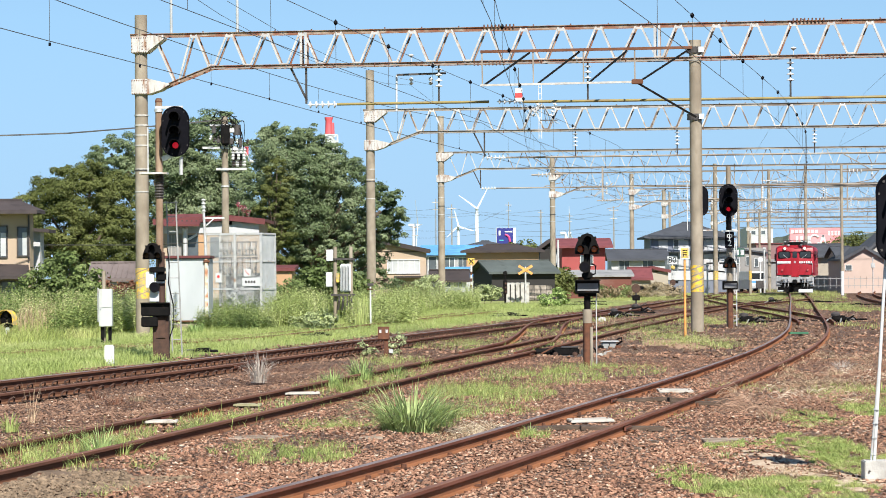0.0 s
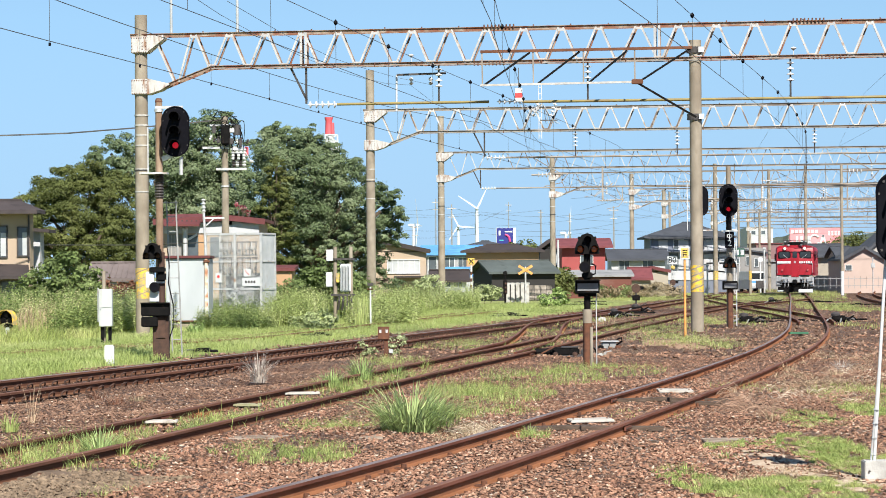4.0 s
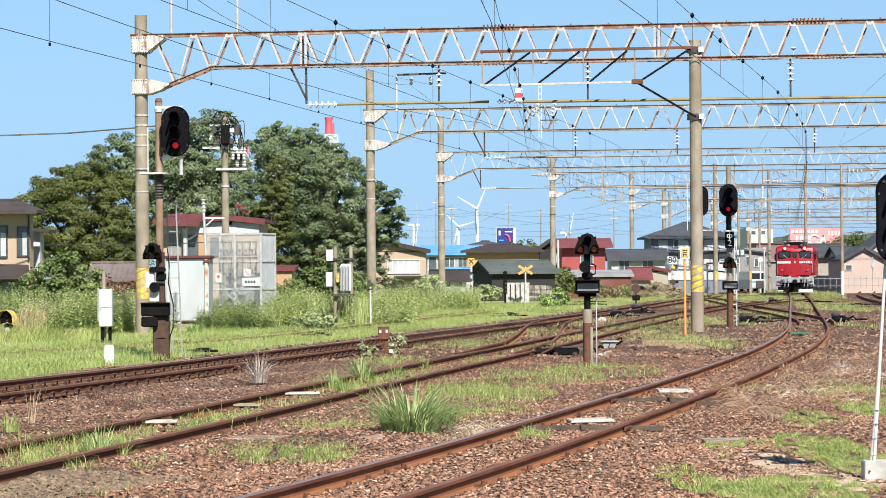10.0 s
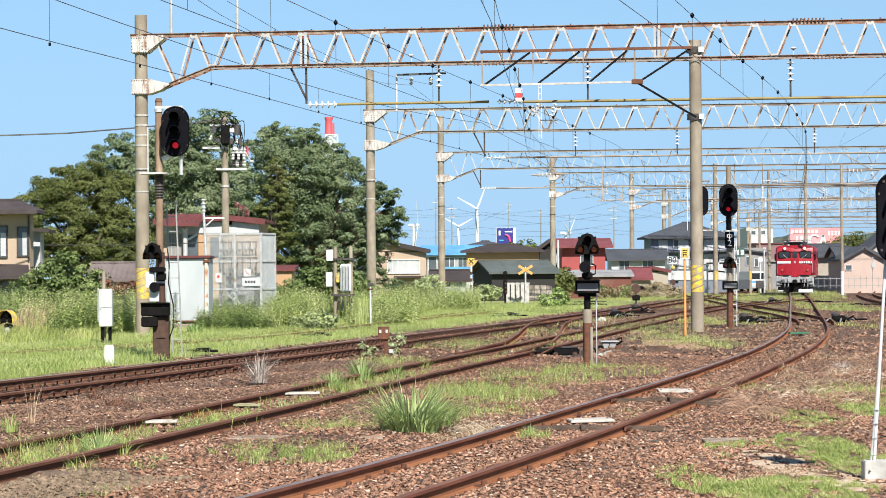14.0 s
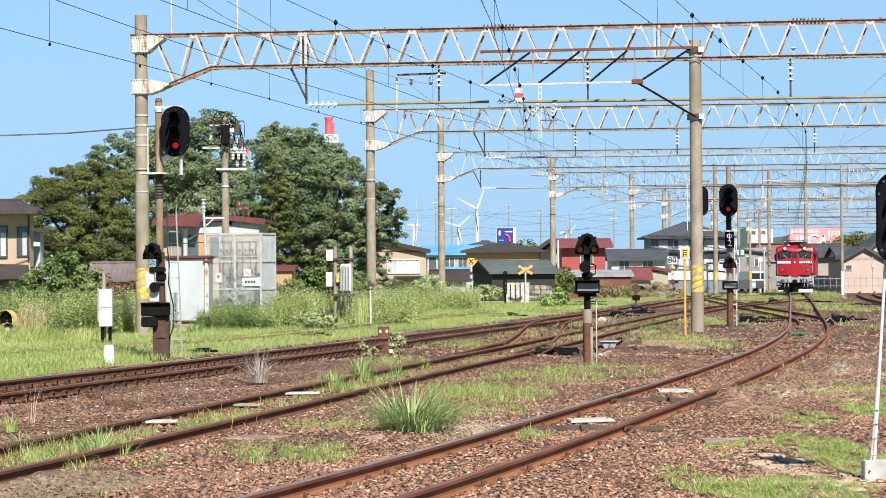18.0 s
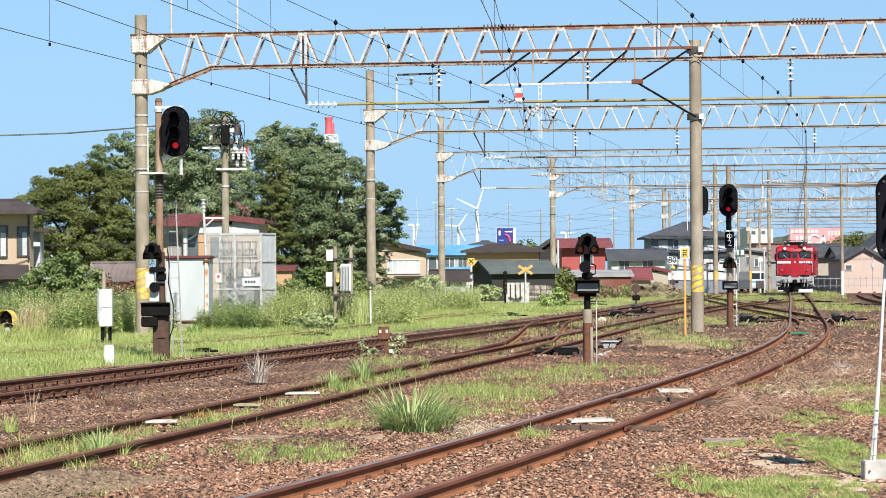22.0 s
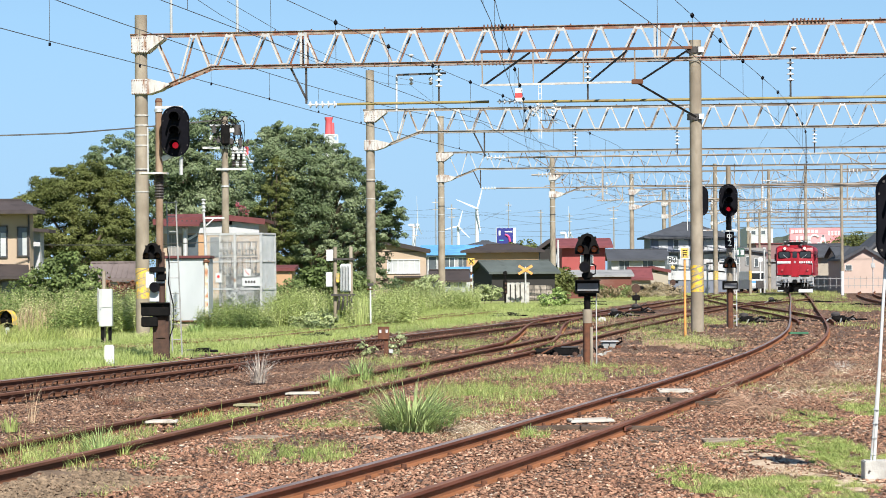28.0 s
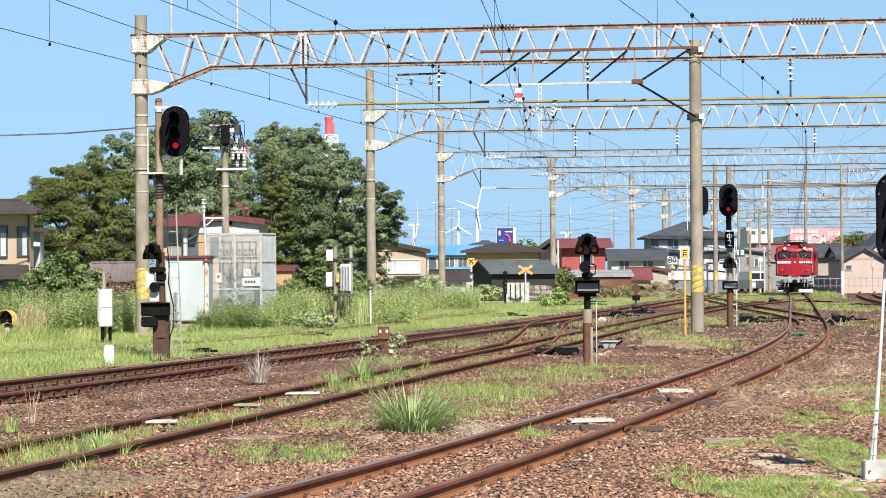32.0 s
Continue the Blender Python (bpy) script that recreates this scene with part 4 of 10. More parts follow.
patches("thin_straw", [(6.16, 73.20, 1.56, 13.18, 2600, 0.12), (5.95, 95.73, 1.28, 19.82, 1500, 0.12), (10.45, 99.65, 1.73, 19.43, 1500, 0.12), (8.80, 66.53, 1.13, 14.30, 600, 0.08), (2.73, 94.13, 1.06, 23.47, 700, 0.10), (-1.23, 99.16, 1.51, 21.20, 500, 0.10), (5.66, 71.68, 1.6, 7, 1500, 0.10), (7.06, 74.34, 1.2, 6, 800, 0.10), (5.8, 41.79, 1.0, 5, 700, 0.06), (3.02, 24.68, 0.8, 1.8, 1500, 0.05), (3.79, 26.56, 0.8, 1.8, 1600, 0.05), (3.4, 24.3, 0.9, 2.2, 2200, 0.045), (2.9, 22.4, 0.8, 1.3, 1200, 0.045), (3.42, 31.46, 0.6, 2.0, 200, 0.06)], M["dry_grass"], "thin bleached straw scattered over the soil", w=0.008, lean=2.5, dens=1.0)
patches("long_straw", [(6.09, 43.89, 0.9, 4, 150, 0.08), (5.14, 39.96, 0.9, 3, 110, 0.07), (4.42, 39.18, 0.7, 2, 60, 0.07), (7.34, 48.65, 0.7, 4, 110, 0.08), (6.04, 74.69, 1.5, 7, 420, 0.14), (0.34, 32.14, 0.5, 1.4, 160, 0.08), (3.02, 24.68, 0.7, 1.6, 160, 0.05), (1.41, 40.65, 0.8, 3, 120, 0.08), (1.73, 28.58, 0.8, 2, 60, 0.07)], M["pale_straw"], "long bleached straw strands lying on the ballast", w=0.006, lean=3.6, dens=1.0)


def strands(name, label, x, y, rx, ry, n, length, rise, mat, w=0.007):
    """Dead stalks heaped on the ground: each one starts up in the heap and slants down to one side."""
    a, r = RNG.uniform(0, 6.28, n), np.sqrt(RNG.random(n))
    px, py = x + rx * r * np.cos(a), y + ry * r * np.sin(a)
    h = RNG.choice([0.0, math.pi], n, p=[0.68, 0.32]) + RNG.normal(0, 0.7, n)
    L = length * RNG.uniform(0.35, 1.3, n)
    d = np.stack([np.cos(h), np.sin(h)], 1)
    up = rise * RNG.random(n) ** 1.5 * (1 - 0.6 * r)
    bow = RNG.normal(0.04, 0.06, n)
    v = np.zeros((n, 10, 3))
    for i in range(5):
        t = i / 4
        c = np.stack([px, py], 1) + d * (L * (t - 0.4))[:, None]
        z = GROUND + 0.015 + bank(px, py) + up * (1 - t) + bow * 4 * t * (1 - t)
        ww = w * (1 - 0.5 * t)
        v[:, 2 * i, :2] = v[:, 2 * i + 1, :2] = c
        v[:, 2 * i, 2], v[:, 2 * i + 1, 2] = z, z + ww
        v[:, 2 * i + 1, 1] += ww * 0.6
    f = np.array([(2 * i, 2 * i + 1, 2 * i + 3, 2 * i + 2) for i in range(4)])
    f = (f[None] + 10 * np.arange(n)[:, None, None]).reshape(-1, 4)
    tagged(new(name, fast_mesh(name, v.reshape(-1, 3), f, mat)), label, "dead stalks", kind="stuff")


M["twig"] = leafy("reddish_dead_stalks", [(0.10, 0.05, 0.032), (0.22, 0.13, 0.085), (0.38, 0.27, 0.19)], 0.5, 0.1)
strands("dead_stalks", "reddish brown dead stalks heaped beside the rail", 3.78, 35.3, 0.38, 1.30, 190, 0.30, 0.24, M["twig"], 0.011)
patches("brown_litter", [(4.3, 36.2, 0.7, 2.4, 2000, 0.07), (5.0, 39.0, 0.8, 2.6, 1500, 0.07), (6.3, 44.5, 0.9, 4.0, 1500, 0.09)], M["twig"], "reddish brown dead stems lying on the ballast", w=0.007, lean=2.4, dens=1.0)
strands("dead_stalks", "reddish brown dead stalks heaped beside the rail", 3.95, 38.47, 0.20, 0.80, 40, 0.28, 0.14, M["twig"], 0.010)
strands("dead_stalks", "bleached dead stalks lying on the ballast", 5.16, 39.48, 0.60, 3.00, 60, 0.20, 0.07, M["pale_straw"], 0.006)
strands("dead_stalks", "brown dead stalks lying on the ballast", 5.40, 40.36, 0.60, 3.50, 120, 0.26, 0.12, M["twig"], 0.008)
strands("dead_stalks", "bleached dead stalks tangled by the signal mast", 6.85, 47.14, 0.45, 2.50, 40, 0.28, 0.16, M["pale_straw"], 0.006)
strands("dead_stalks", "dark dead stalks tangled by the signal mast", 6.74, 47.17, 0.35, 1.40, 110, 0.30, 0.22, M["twig"], 0.010)
strands("dead_stalks", "brown dead stalks along the rail", 4.58, 42.50, 0.20, 2.00, 16, 0.22, 0.07, M["twig"], 0.006)
strands("dead_stalks", "bleached dead stalks lying by the tuft", 0.46, 31.10, 0.45, 1.20, 60, 0.20, 0.07, M["pale_straw"], 0.005)

# ---- signals and lineside equipment ----
MOVES = []


def stadium(w, h, n=12):
    """An upright outline with round ends, in x and z about the origin."""
    r, s = w / 2, h / 2 - w / 2
    up = [(r * math.cos(math.pi * k / n), s + r * math.sin(math.pi * k / n)) for k in range(n + 1)]
    return up + [(-x, -z) for x, z in up]


def visor(g, x, z, r, length, y0, n=12):
    """A hood: the upper two thirds of a tube that sticks out towards -y."""
    a0, a1 = radians(-35), radians(215)
    vs, fs = [], []
    for k in range(n + 1):
        a = a0 + (a1 - a0) * k / n
        for rr in (r, r * 0.92):
            for yy in (y0, y0 - length):
                vs.append((x + rr * math.cos(a), yy, z + rr * math.sin(a)))
    for k in range(n):
        i = 4 * k
        fs += [(i, i + 1, i + 5, i + 4), (i + 2, i + 6, i + 7, i + 3), (i + 1, i + 3, i + 7, i + 5), (i, i + 4, i + 6, i + 2)]
    g.add(vs, fs)


def oval_head(parent, x, z, w, h, y=-0.12, lit=-0.28, at=None, label="", lamp=True):
    """The long oval backboard of a colour light signal, its hooded lamps and lenses."""
    plate = part("backboard", Geo().prism([(a + x, b + z) for a, b in stadium(w, h)], y, y + 0.05), M["black"], parent, label or "glossy black oval backboard", smooth=True)
    rim = Geo()
    o = stadium(w, h)
    rim.tube([(a + x, y - 0.005, b + z) for a, b in o + o[:1]], 0.014, 6)
    part("rim", rim, M["black"], plate)
    part("lamp_case", Geo().box((x, y + 0.14, z), (w * 0.55, 0.2, h * 0.66), 0.03), M["black_matt"], parent)
    for zz in (-0.28, 0.0, 0.28) if lamp else ():
        g = Geo()
        visor(g, x, z + zz * h, w * 0.2, w * 0.62, y)
        hood = part("hood", g, M["hood_black"], parent)
        on = lamp and abs(zz - lit) < 0.05
        part("lens", Geo().lathe([(w * 0.115, 0), (w * 0.09, 0.012), (0.002, 0.018)], 16, pose(x, y - 0.004, z + zz * h, 90)), M["red_glow"] if on else M["black"], hood, "glowing red lens" if on else "")
    bolts = Geo()
    for k in range(0, len(o), 3):
        a, b = o[k]
        bolts.cyl((x + a * 0.9, y - 0.012, z + b * 0.93), (x + a * 0.9, y, z + b * 0.93), 0.012, n=6)
    part("bolts", bolts, M["dark_steel"], plate)


def dome_head(parent, x, z, s, y=-0.1, lens="amber_lens"):
    """The bell-shaped head of a shunting signal with three hooded lamps, s metres wide."""
    out = [(-0.5, -0.36), (0.5, -0.36), (0.5, -0.12), (0.36, 0.22), (0.2, 0.44), (0.0, 0.5), (-0.2, 0.44), (-0.36, 0.22), (-0.5, -0.12)]
    head = part("head", Geo().prism([(x + a * s, z + b * s) for a, b in out], y, y + 0.22), M["black_matt"], parent, "black bell-shaped lamp head")
    for i, (a, b) in enumerate(((-0.29, -0.16), (0.29, -0.16), (0.0, 0.22))):
        g = Geo()
        visor(g, x + a * s, z + b * s, 0.17 * s, 0.4 * s, y)
        hood = part("hood", g, M["black_matt"], head)
        part("lens", Geo().lathe([(0.14 * s, 0), (0.1 * s, 0.012), (0.002, 0.016)], 14, pose(x + a * s, y - 0.004, z + b * s, 90)), M[lens] if i < 2 else M["black"], hood)
    for a in (-0.33, 0.33):
        part("bracket", Geo().box((x + a * s, y + 0.1, z + 0.30 * s), (0.1 * s, 0.14, 0.12 * s), 0.008), M["black_matt"], head)
    return head


def ladder(parent, x, y, z0, z1, w=0.28, step=0.30, mat="galv", lean=0.0):
    for s in (-1, 1):
        part("ladder_rail", Geo().bar((x + s * w / 2, y, z0), (x + s * w / 2 + lean, y, z1), 0.03, 0.03), M[mat], parent)
    n = int((z1 - z0) / step)
    for k in range(1, n):
        f = k / n
        part("rung", Geo().cyl((x - w / 2 + lean * f, y, z0 + f * (z1 - z0)), (x + w / 2 + lean * f, y, z0 + f * (z1 - z0)), 0.011, n=6), M[mat], parent)


def signal_left():
    Y0 = 61.5
    s = thing("colour_light_signal", "tall signal mast with black oval head showing red over shunting lamps", "railway signal", "railway signals", pose(-6.15, Y0, 0))
    part("mast", Geo().cyl((-0.03, 0.1, 0.6), (-0.03, 0.1, 5.46), 0.088, 0.075, 14), M["rusty_mast"], s, smooth=True)
    part("mast_cap", Geo().cyl((-0.03, 0.1, 5.41), (-0.03, 0.1, 5.49), 0.085, 0.06, 12), M["rust"], s)
    part("clamp", Geo().cyl((-0.03, 0.1, 5.19), (-0.03, 0.1, 5.25), 0.095, n=14), M["galv"], s)
    part("bracket", Geo().bar((-0.1, 0.05, 5.29), (0.5, 0.05, 5.29), 0.05, 0.06), M["galv"], s)
    part("base_box", Geo().box((0, 0.05, 0.31), (0.34, 0.36, 1.0), 0.02), M["dark_rust"], s, "dark rusty steel base column")
    oval_head(s, 0.36, 4.75, 0.59, 1.08, y=-0.22)
    part("platform", Geo().box((-0.13, 0.0, 3.85), (0.60, 0.4, 0.035)), M["galv"], s, "grey steel service platform")
    part("strut", Geo().bar((0.05, 0.05, 4.16), (0.35, -0.1, 4.28), 0.06, 0.1), M["galv"], s)
    part("conduit", Geo().cyl((0.47, -0.1, 3.81), (0.47, -0.1, 4.2), 0.04, n=8), M["galv"], s)
    part("ladder_rail", Geo().box((-0.27, 0.1, 4.36), (0.025, 0.025, 1.0)), M["galv"], s)
    # rough rope-wrapped stretch of the mast
    wrap = Geo()
    for k in range(9):
        wrap.lathe([(0.085, 0), (0.11, 0.03), (0.085, 0.06)], 12, pose(-0.03, 0.1, 3.3 + k * 0.062))
    part("cable_wrap", wrap, M["dark_steel"], s)
    zd = 2.13
    dome_head(s, -0.16, zd, 0.42, y=-0.22, lens="dark_rust")
    part("signal_post", Geo().cyl((0.02, -0.05, 0.7), (0.02, -0.05, zd), 0.075, n=12), M["dark_rust"], s)
    part("fitting", Geo().box((-0.05, -0.2, 1.75), (0.34, 0.26, 0.12), 0.02).box((0.03, -0.16, 1.6), (0.2, 0.2, 0.2), 0.03), M["black_matt"], s)
    lamp = part("round_lamp", Geo().cyl((-0.1, -0.40, 1.37), (-0.1, -0.05, 1.37), 0.115, 0.09, 18), M["black_matt"], s, smooth=True)
    part("lens", Geo().cyl((-0.1, -0.405, 1.37), (-0.1, -0.401, 1.37), 0.085, n=16), M["black"], lamp)
    part("junction_box", Geo().box((-0.21, -0.2, 1.53), (0.18, 0.14, 0.36), 0.015).box((-0.12, -0.2, 1.17), (0.2, 0.14, 0.24), 0.015).box((-0.02, -0.12, 1.48), (0.24, 0.04, 0.05)), M["white_paint"], s, "white junction box")
    part("lamp_box", Geo().box((-0.1, -0.15, 0.89), (0.62, 0.24, 0.30), 0.02), M["black_matt"], s, "black indicator box")
    part("lamp_box_hood", Geo().box((-0.1, -0.30, 1.03), (0.64, 0.1, 0.02)), M["black_matt"], s)
    part("lower_box", Geo().box((-0.23, -0.12, 0.62), (0.36, 0.3, 0.22), 0.02), M["black_matt"], s)
    part("lower_post", Geo().box((0.01, 0.0, 0.49), (0.26, 0.31, 0.5), 0.03), M["dark_rust"], s)
    cable = Geo().tube([(0.16, -0.1, 2.21), (0.2, -0.16, 1.84), (0.18, -0.18, 1.47), (0.28, -0.12, 0.98), (0.27, -0.1, 0.49), (0.15, 0, 0.18)], 0.014, 6)
    part("cable", cable, M["black"], s)
    l = thing("steel_ladder", "galvanised steel ladder standing beside the signal mast", "ladder", at=pose(-5.94, 63, 0))
    ladder(l, 0, 0, -0.15, 3.29, 0.21, 0.33, "dull_galv", lean=-0.12)
    part("hoop", Geo().tube([(-0.225, 0, 3.26), (-0.3, -0.3, 3.24), (0.05, -0.3, 3.24), (-0.015, 0, 3.26)], 0.013), M["dull_galv"], l)


def dwarf_signal(label, x, y, zhead, s, zbox, zlamp, upper, name="shunting_signal", stub=True):
    d = thing(name, label, "railway signal", "railway signals", pose(x, y, 0))
    part("post", Geo().cyl((0, 0.02, -0.3), (0, 0.02, upper), 0.085, n=14), M["rust"], d, "rust-brown steel post", smooth=True)
    part("post_top", Geo().cyl((0, 0.02, upper), (0, 0.02, zhead - 0.1), 0.062, n=12), M["black_matt"], d, smooth=True)
    dome_head(d, 0, zhead, s, y=-0.14)
    lamp = part("round_lamp", Geo().cyl((-0.05, -0.2, zlamp), (-0.05, 0.06, zlamp), 0.11, 0.085, 18), M["black_matt"], d, smooth=True)
    part("lens", Geo().cyl((-0.05, -0.206, zlamp), (-0.05, -0.201, zlamp), 0.08, n=16), M["black"], lamp)
    part("cable", Geo().tube([(0.06, 0, zlamp - 0.16), (0.15, -0.05, zlamp - 0.13), (0.16, -0.05, zlamp + 0.02), (0.09, 0, zlamp + 0.06)], 0.016), M["black"], d)
    part("fitting", Geo().box((0.0, 0, zlamp - 0.16), (0.2, 0.16, 0.12), 0.02), M["black_matt"], d)
    box = part("indicator_box", Geo().box((0, -0.05, zbox), (0.45, 0.3, 0.26), 0.015), M["black_matt"], d)
    part("window", Geo().box((0.0, -0.206, zbox - 0.01), (0.39, 0.008, 0.14)), M["dark_glass"], box, "grey glass indicator window")
    part("hood", Geo().box((0, -0.28, zbox + 0.12), (0.47, 0.2, 0.015)), M["black_matt"], box)
    part("bracket", Geo().box((0, 0, zbox - 0.16), (0.34, 0.12, 0.06)), M["black_matt"], d)
    return d


M["dark_glass"] = material("dark_glass", [(0.16, 0.16, 0.165), (0.22, 0.22, 0.225)], 3, 0.55, bump=0)


def plate_text(text, parent, x, y, z, size, mat, name="lettering"):
    """Letters as a flat mesh on a plate that faces -y."""
    cu = bpy.data.curves.new(name, "FONT")
    cu.body, cu.size, cu.align_x, cu.align_y, cu.extrude = text, size, "CENTER", "CENTER", 0.002
    tmp = bpy.data.objects.new(name, cu)
    me = bpy.data.meshes.new_from_object(tmp)
    bpy.data.objects.remove(tmp)
    me.materials.clear()
    me.materials.append(mat)
    return part(name, me, None, parent, at=pose(x, y, z, 90))


signal_left()
d = dwarf_signal("shunting signal with black lamp head on a rusty post", 2.72, 53.37, 2.13, 0.455, 1.35, 1.72, 0.85)
part("pale_strip", Geo().cyl((0.07, -0.06, -0.3), (0.07, -0.06, 0.59), 0.03, n=10), M["concrete"], d, "pale concrete stake")
part("mid_sleeve", Geo().cyl((0, 0.02, 0.66), (0, 0.02, 0.92), 0.089, n=14), M["concrete"], d, "pale worn stretch of the post", smooth=True)
part("conduit", Geo().cyl((0.17, 0.05, -0.2), (0.17, 0.05, 1.22), 0.011, n=8), M["galv"], d)


def signal_middle():
    Y0 = 88.5
    s = thing("colour_light_signal", "signal mast with black oval head showing red over a plate", "railway signal", "railway signals", pose(8.97, Y0, 0))
    part("mast", Geo().cyl((0.02, 0.1, -0.3), (0, 0.1, 4.93), 0.11, 0.075, 14), M["concrete"], s, smooth=True)
    part("mast_foot", Geo().cyl((0.02, 0.0, -0.2), (0.02, 0.0, 1.19), 0.09, n=12), M["rust"], s, "rusty steel foot of the mast")
    oval_head(s, -0.03, 3.85, 0.56, 1.0, y=-0.15)
    part("neck", Geo().cyl((-0.02, -0.05, 2.84), (-0.02, -0.05, 3.41), 0.08, n=12), M["black_matt"], s)
    p = part("number_plate", Geo().box((0.0, -0.12, 2.61), (0.29, 0.03, 0.50), 0.005), M["black"], s, "black track plate with white characters")
    zc = 2.73
    glyph = Geo()
    for a, b, w, h in ((0, 0.045, 0.16, 0.022), (0, -0.035, 0.16, 0.022), (-0.07, 0.005, 0.022, 0.1), (0.07, 0.005, 0.022, 0.1), (0, 0, 0.024, 0.23)):
        glyph.box((a, -0.138 - (0.002 if h > 0.2 else 0), zc + b), (w, 0.004, h))
    part("lettering", glyph, M["white_paint"], p)
    plate_text("2", p, 0, -0.138, 2.5, 0.27, M["white_paint"])
    dome_head(s, 0.0, 1.88, 0.40, y=-0.15)
    part("platform", Geo().box((0, 0.05, 2.89), (0.5, 0.5, 0.04)), M["galv"], s)
    b = part("indicator_box", Geo().box((0.01, -0.05, 1.19), (0.46, 0.3, 0.27), 0.015), M["black_matt"], s)
    part("window", Geo().box((0.01, -0.206, 1.18), (0.38, 0.008, 0.14)), M["dark_glass"], b)
    ladder(s, 0.12, 0.3, -0.1, 4.29, 0.26, 0.33)


signal_middle()
s = thing("colour_light_signal", "black oval signal head partly behind a concrete post", "railway signal", "railway signals", pose(9.46, 104, 0))
part("mast", Geo().cyl((0, 0.1, -0.3), (0, 0.1, 4.87), 0.10, 0.08, 12), M["concrete"], s, smooth=True)
oval_head(s, 0.02, 4.23, 0.56, 1.1, y=-0.15, lamp=False)
part("platform", Geo().box((0.1, 0.05, 3.15), (0.7, 0.5, 0.04)), M["galv"], s)
ladder(s, -0.34, 0.1, 3.15, 4.88, 0.2, 0.4)


def signal_near():
    Y0 = 23.9
    x0 = 3.63
    s = thing("colour_light_signal", "low black signal head on a white steel mast with concrete foot", "railway signal", "railway signals", pose(x0, Y0, 0))
    f = part("foot", Geo().box((0.02, 0, 0 - 0.15), (0.225, 0.22, 0.30), 0.008), M["grey_concrete"], s, "bolted grey concrete foot")
    g = Geo()
    for a in (-0.075, 0.075):
        for b in (-0.055, 0.055):
            g.cyl((0.02 + a, -0.125, -0.14 + b), (0.02 + a, -0.11, -0.14 + b), 0.009, n=8)
    part("bolts", g, M["dark_steel"], f)
    top = (0.135, 0.05, 1.89)
    part("mast", Geo().cyl((0, 0, -0.06), top, 0.0145, 0.013, 12), M["white_paint"], s, "white-painted steel mast", smooth=True)
    part("stay", Geo().cyl((-0.03, 0, -0.05), (0.05, 0, 0.78), 0.009, n=8), M["galv"], s)
    for z in (0.05, 0.19, 0.31, 0.43):
        k = z / top[2]
        part("clamp", Geo().box((top[0] * k - 0.008, 0, z), (0.045, 0.04, 0.014), 0.004), M["galv"], s)
    part("hinge", Geo().box((-0.0, 0, -0.04), (0.085, 0.07, 0.04), 0.01), M["dark_steel"], s)
    oval_head(s, 0.19, 2.05, 0.32, 0.75, y=-0.1, lit=9.0, label="dark blue-black oval signal backboard")


signal_near()


# small things by the track
M["cabinet_white"] = material("cabinet_white", [(0.42, 0.45, 0.44), (0.50, 0.53, 0.52)], 2, 0.5, bump=0.05, spots=((0.35, 0.30, 0.24), 3.0, 0.6, 0.8), stretch=(1, 1, 0.4))


def cabinet():
    c = thing("relay_cabinet", "white metal relay cabinet on a stake in the grass", "cabinet", at=pose(-8.84, 74, 0))
    b = part("body", Geo().box((0, 0, 0.8), (0.34, 0.3, 0.98), 0.015), M["cabinet_white"], c)
    for z in (1.03, 0.53):
        part("door", Geo().box((0.02, -0.157, z), (0.28, 0.012, 0.44), 0.004), M["cabinet_white"], b)
    part("latch", Geo().box((-0.12, -0.168, 0.8), (0.03, 0.02, 0.08)), M["galv"], b)
    for x in (-0.1, 0.1):
        part("leg", Geo().box((x, 0, 0.04), (0.08, 0.1, 0.5)), M["black_matt"], c)
    part("stake", Geo().cyl((-0.08, 0.2, -0.3), (-0.08, 0.2, 1.76), 0.05, n=10), M["concrete"], c)
    part("conduit", Geo().cyl((-0.2, -0.05, 0.43), (-0.2, -0.05, 1.32), 0.02, n=8), M["galv"], c)


cabinet()
m = thing("kilometre_marker", "white painted concrete marker post with unreadable small writing", "marker post", at=pose(-6.8, 57.45, 0))
part("post", Geo().box((0, 0, 0.02), (0.19, 0.15, 0.40), 0.02), M["white_paint"], m)
bars = Geo()
for k in range(3):
    bars.box((-0.05 + 0.05 * k, -0.077, -0.02), (0.03, 0.004, 0.05))
part("writing", bars, M["galv"], m, "faded grey bars of writing")

l = thing("warning_lamp", "low black lamp with a yellow rimmed hood", "lamp", at=pose(-12.02, 78, 0))
part("post", Geo().cyl((0, 0, -0.3), (0, 0, 0.1), 0.055, n=10), M["rust"], l, "rusty pipe post")
part("bracket", Geo().box((-0.02, 0, 0.13), (0.1, 0.1, 0.2), 0.01), M["galv"], l)
arch = [(-0.26, -0.17)] + [(-0.26 * math.cos(math.pi * k / 14), 0.26 * math.sin(math.pi * k / 14) - 0.03) for k in range(15)] + [(0.26, -0.17)]
turned = pose(0, 0, 0.48, 0, 0, -24)


def arch_shell(outer, inner, y0, y1):
    """A bell-shaped arch between two sizes, y0 to y1 deep, open below."""
    vs = []
    for x, z in arch:
        for f in (outer, inner):
            for y in (y0, y1):
                vs.append(tuple(turned @ Vector((x * f, y, z * f))))
    fs = []
    for k in range(len(arch) - 1):
        i = 4 * k
        fs += [(i, i + 1, i + 5, i + 4), (i + 2, i + 6, i + 7, i + 3), (i + 1, i + 3, i + 7, i + 5), (i, i + 4, i + 6, i + 2)]
    return Geo().add(vs, fs)


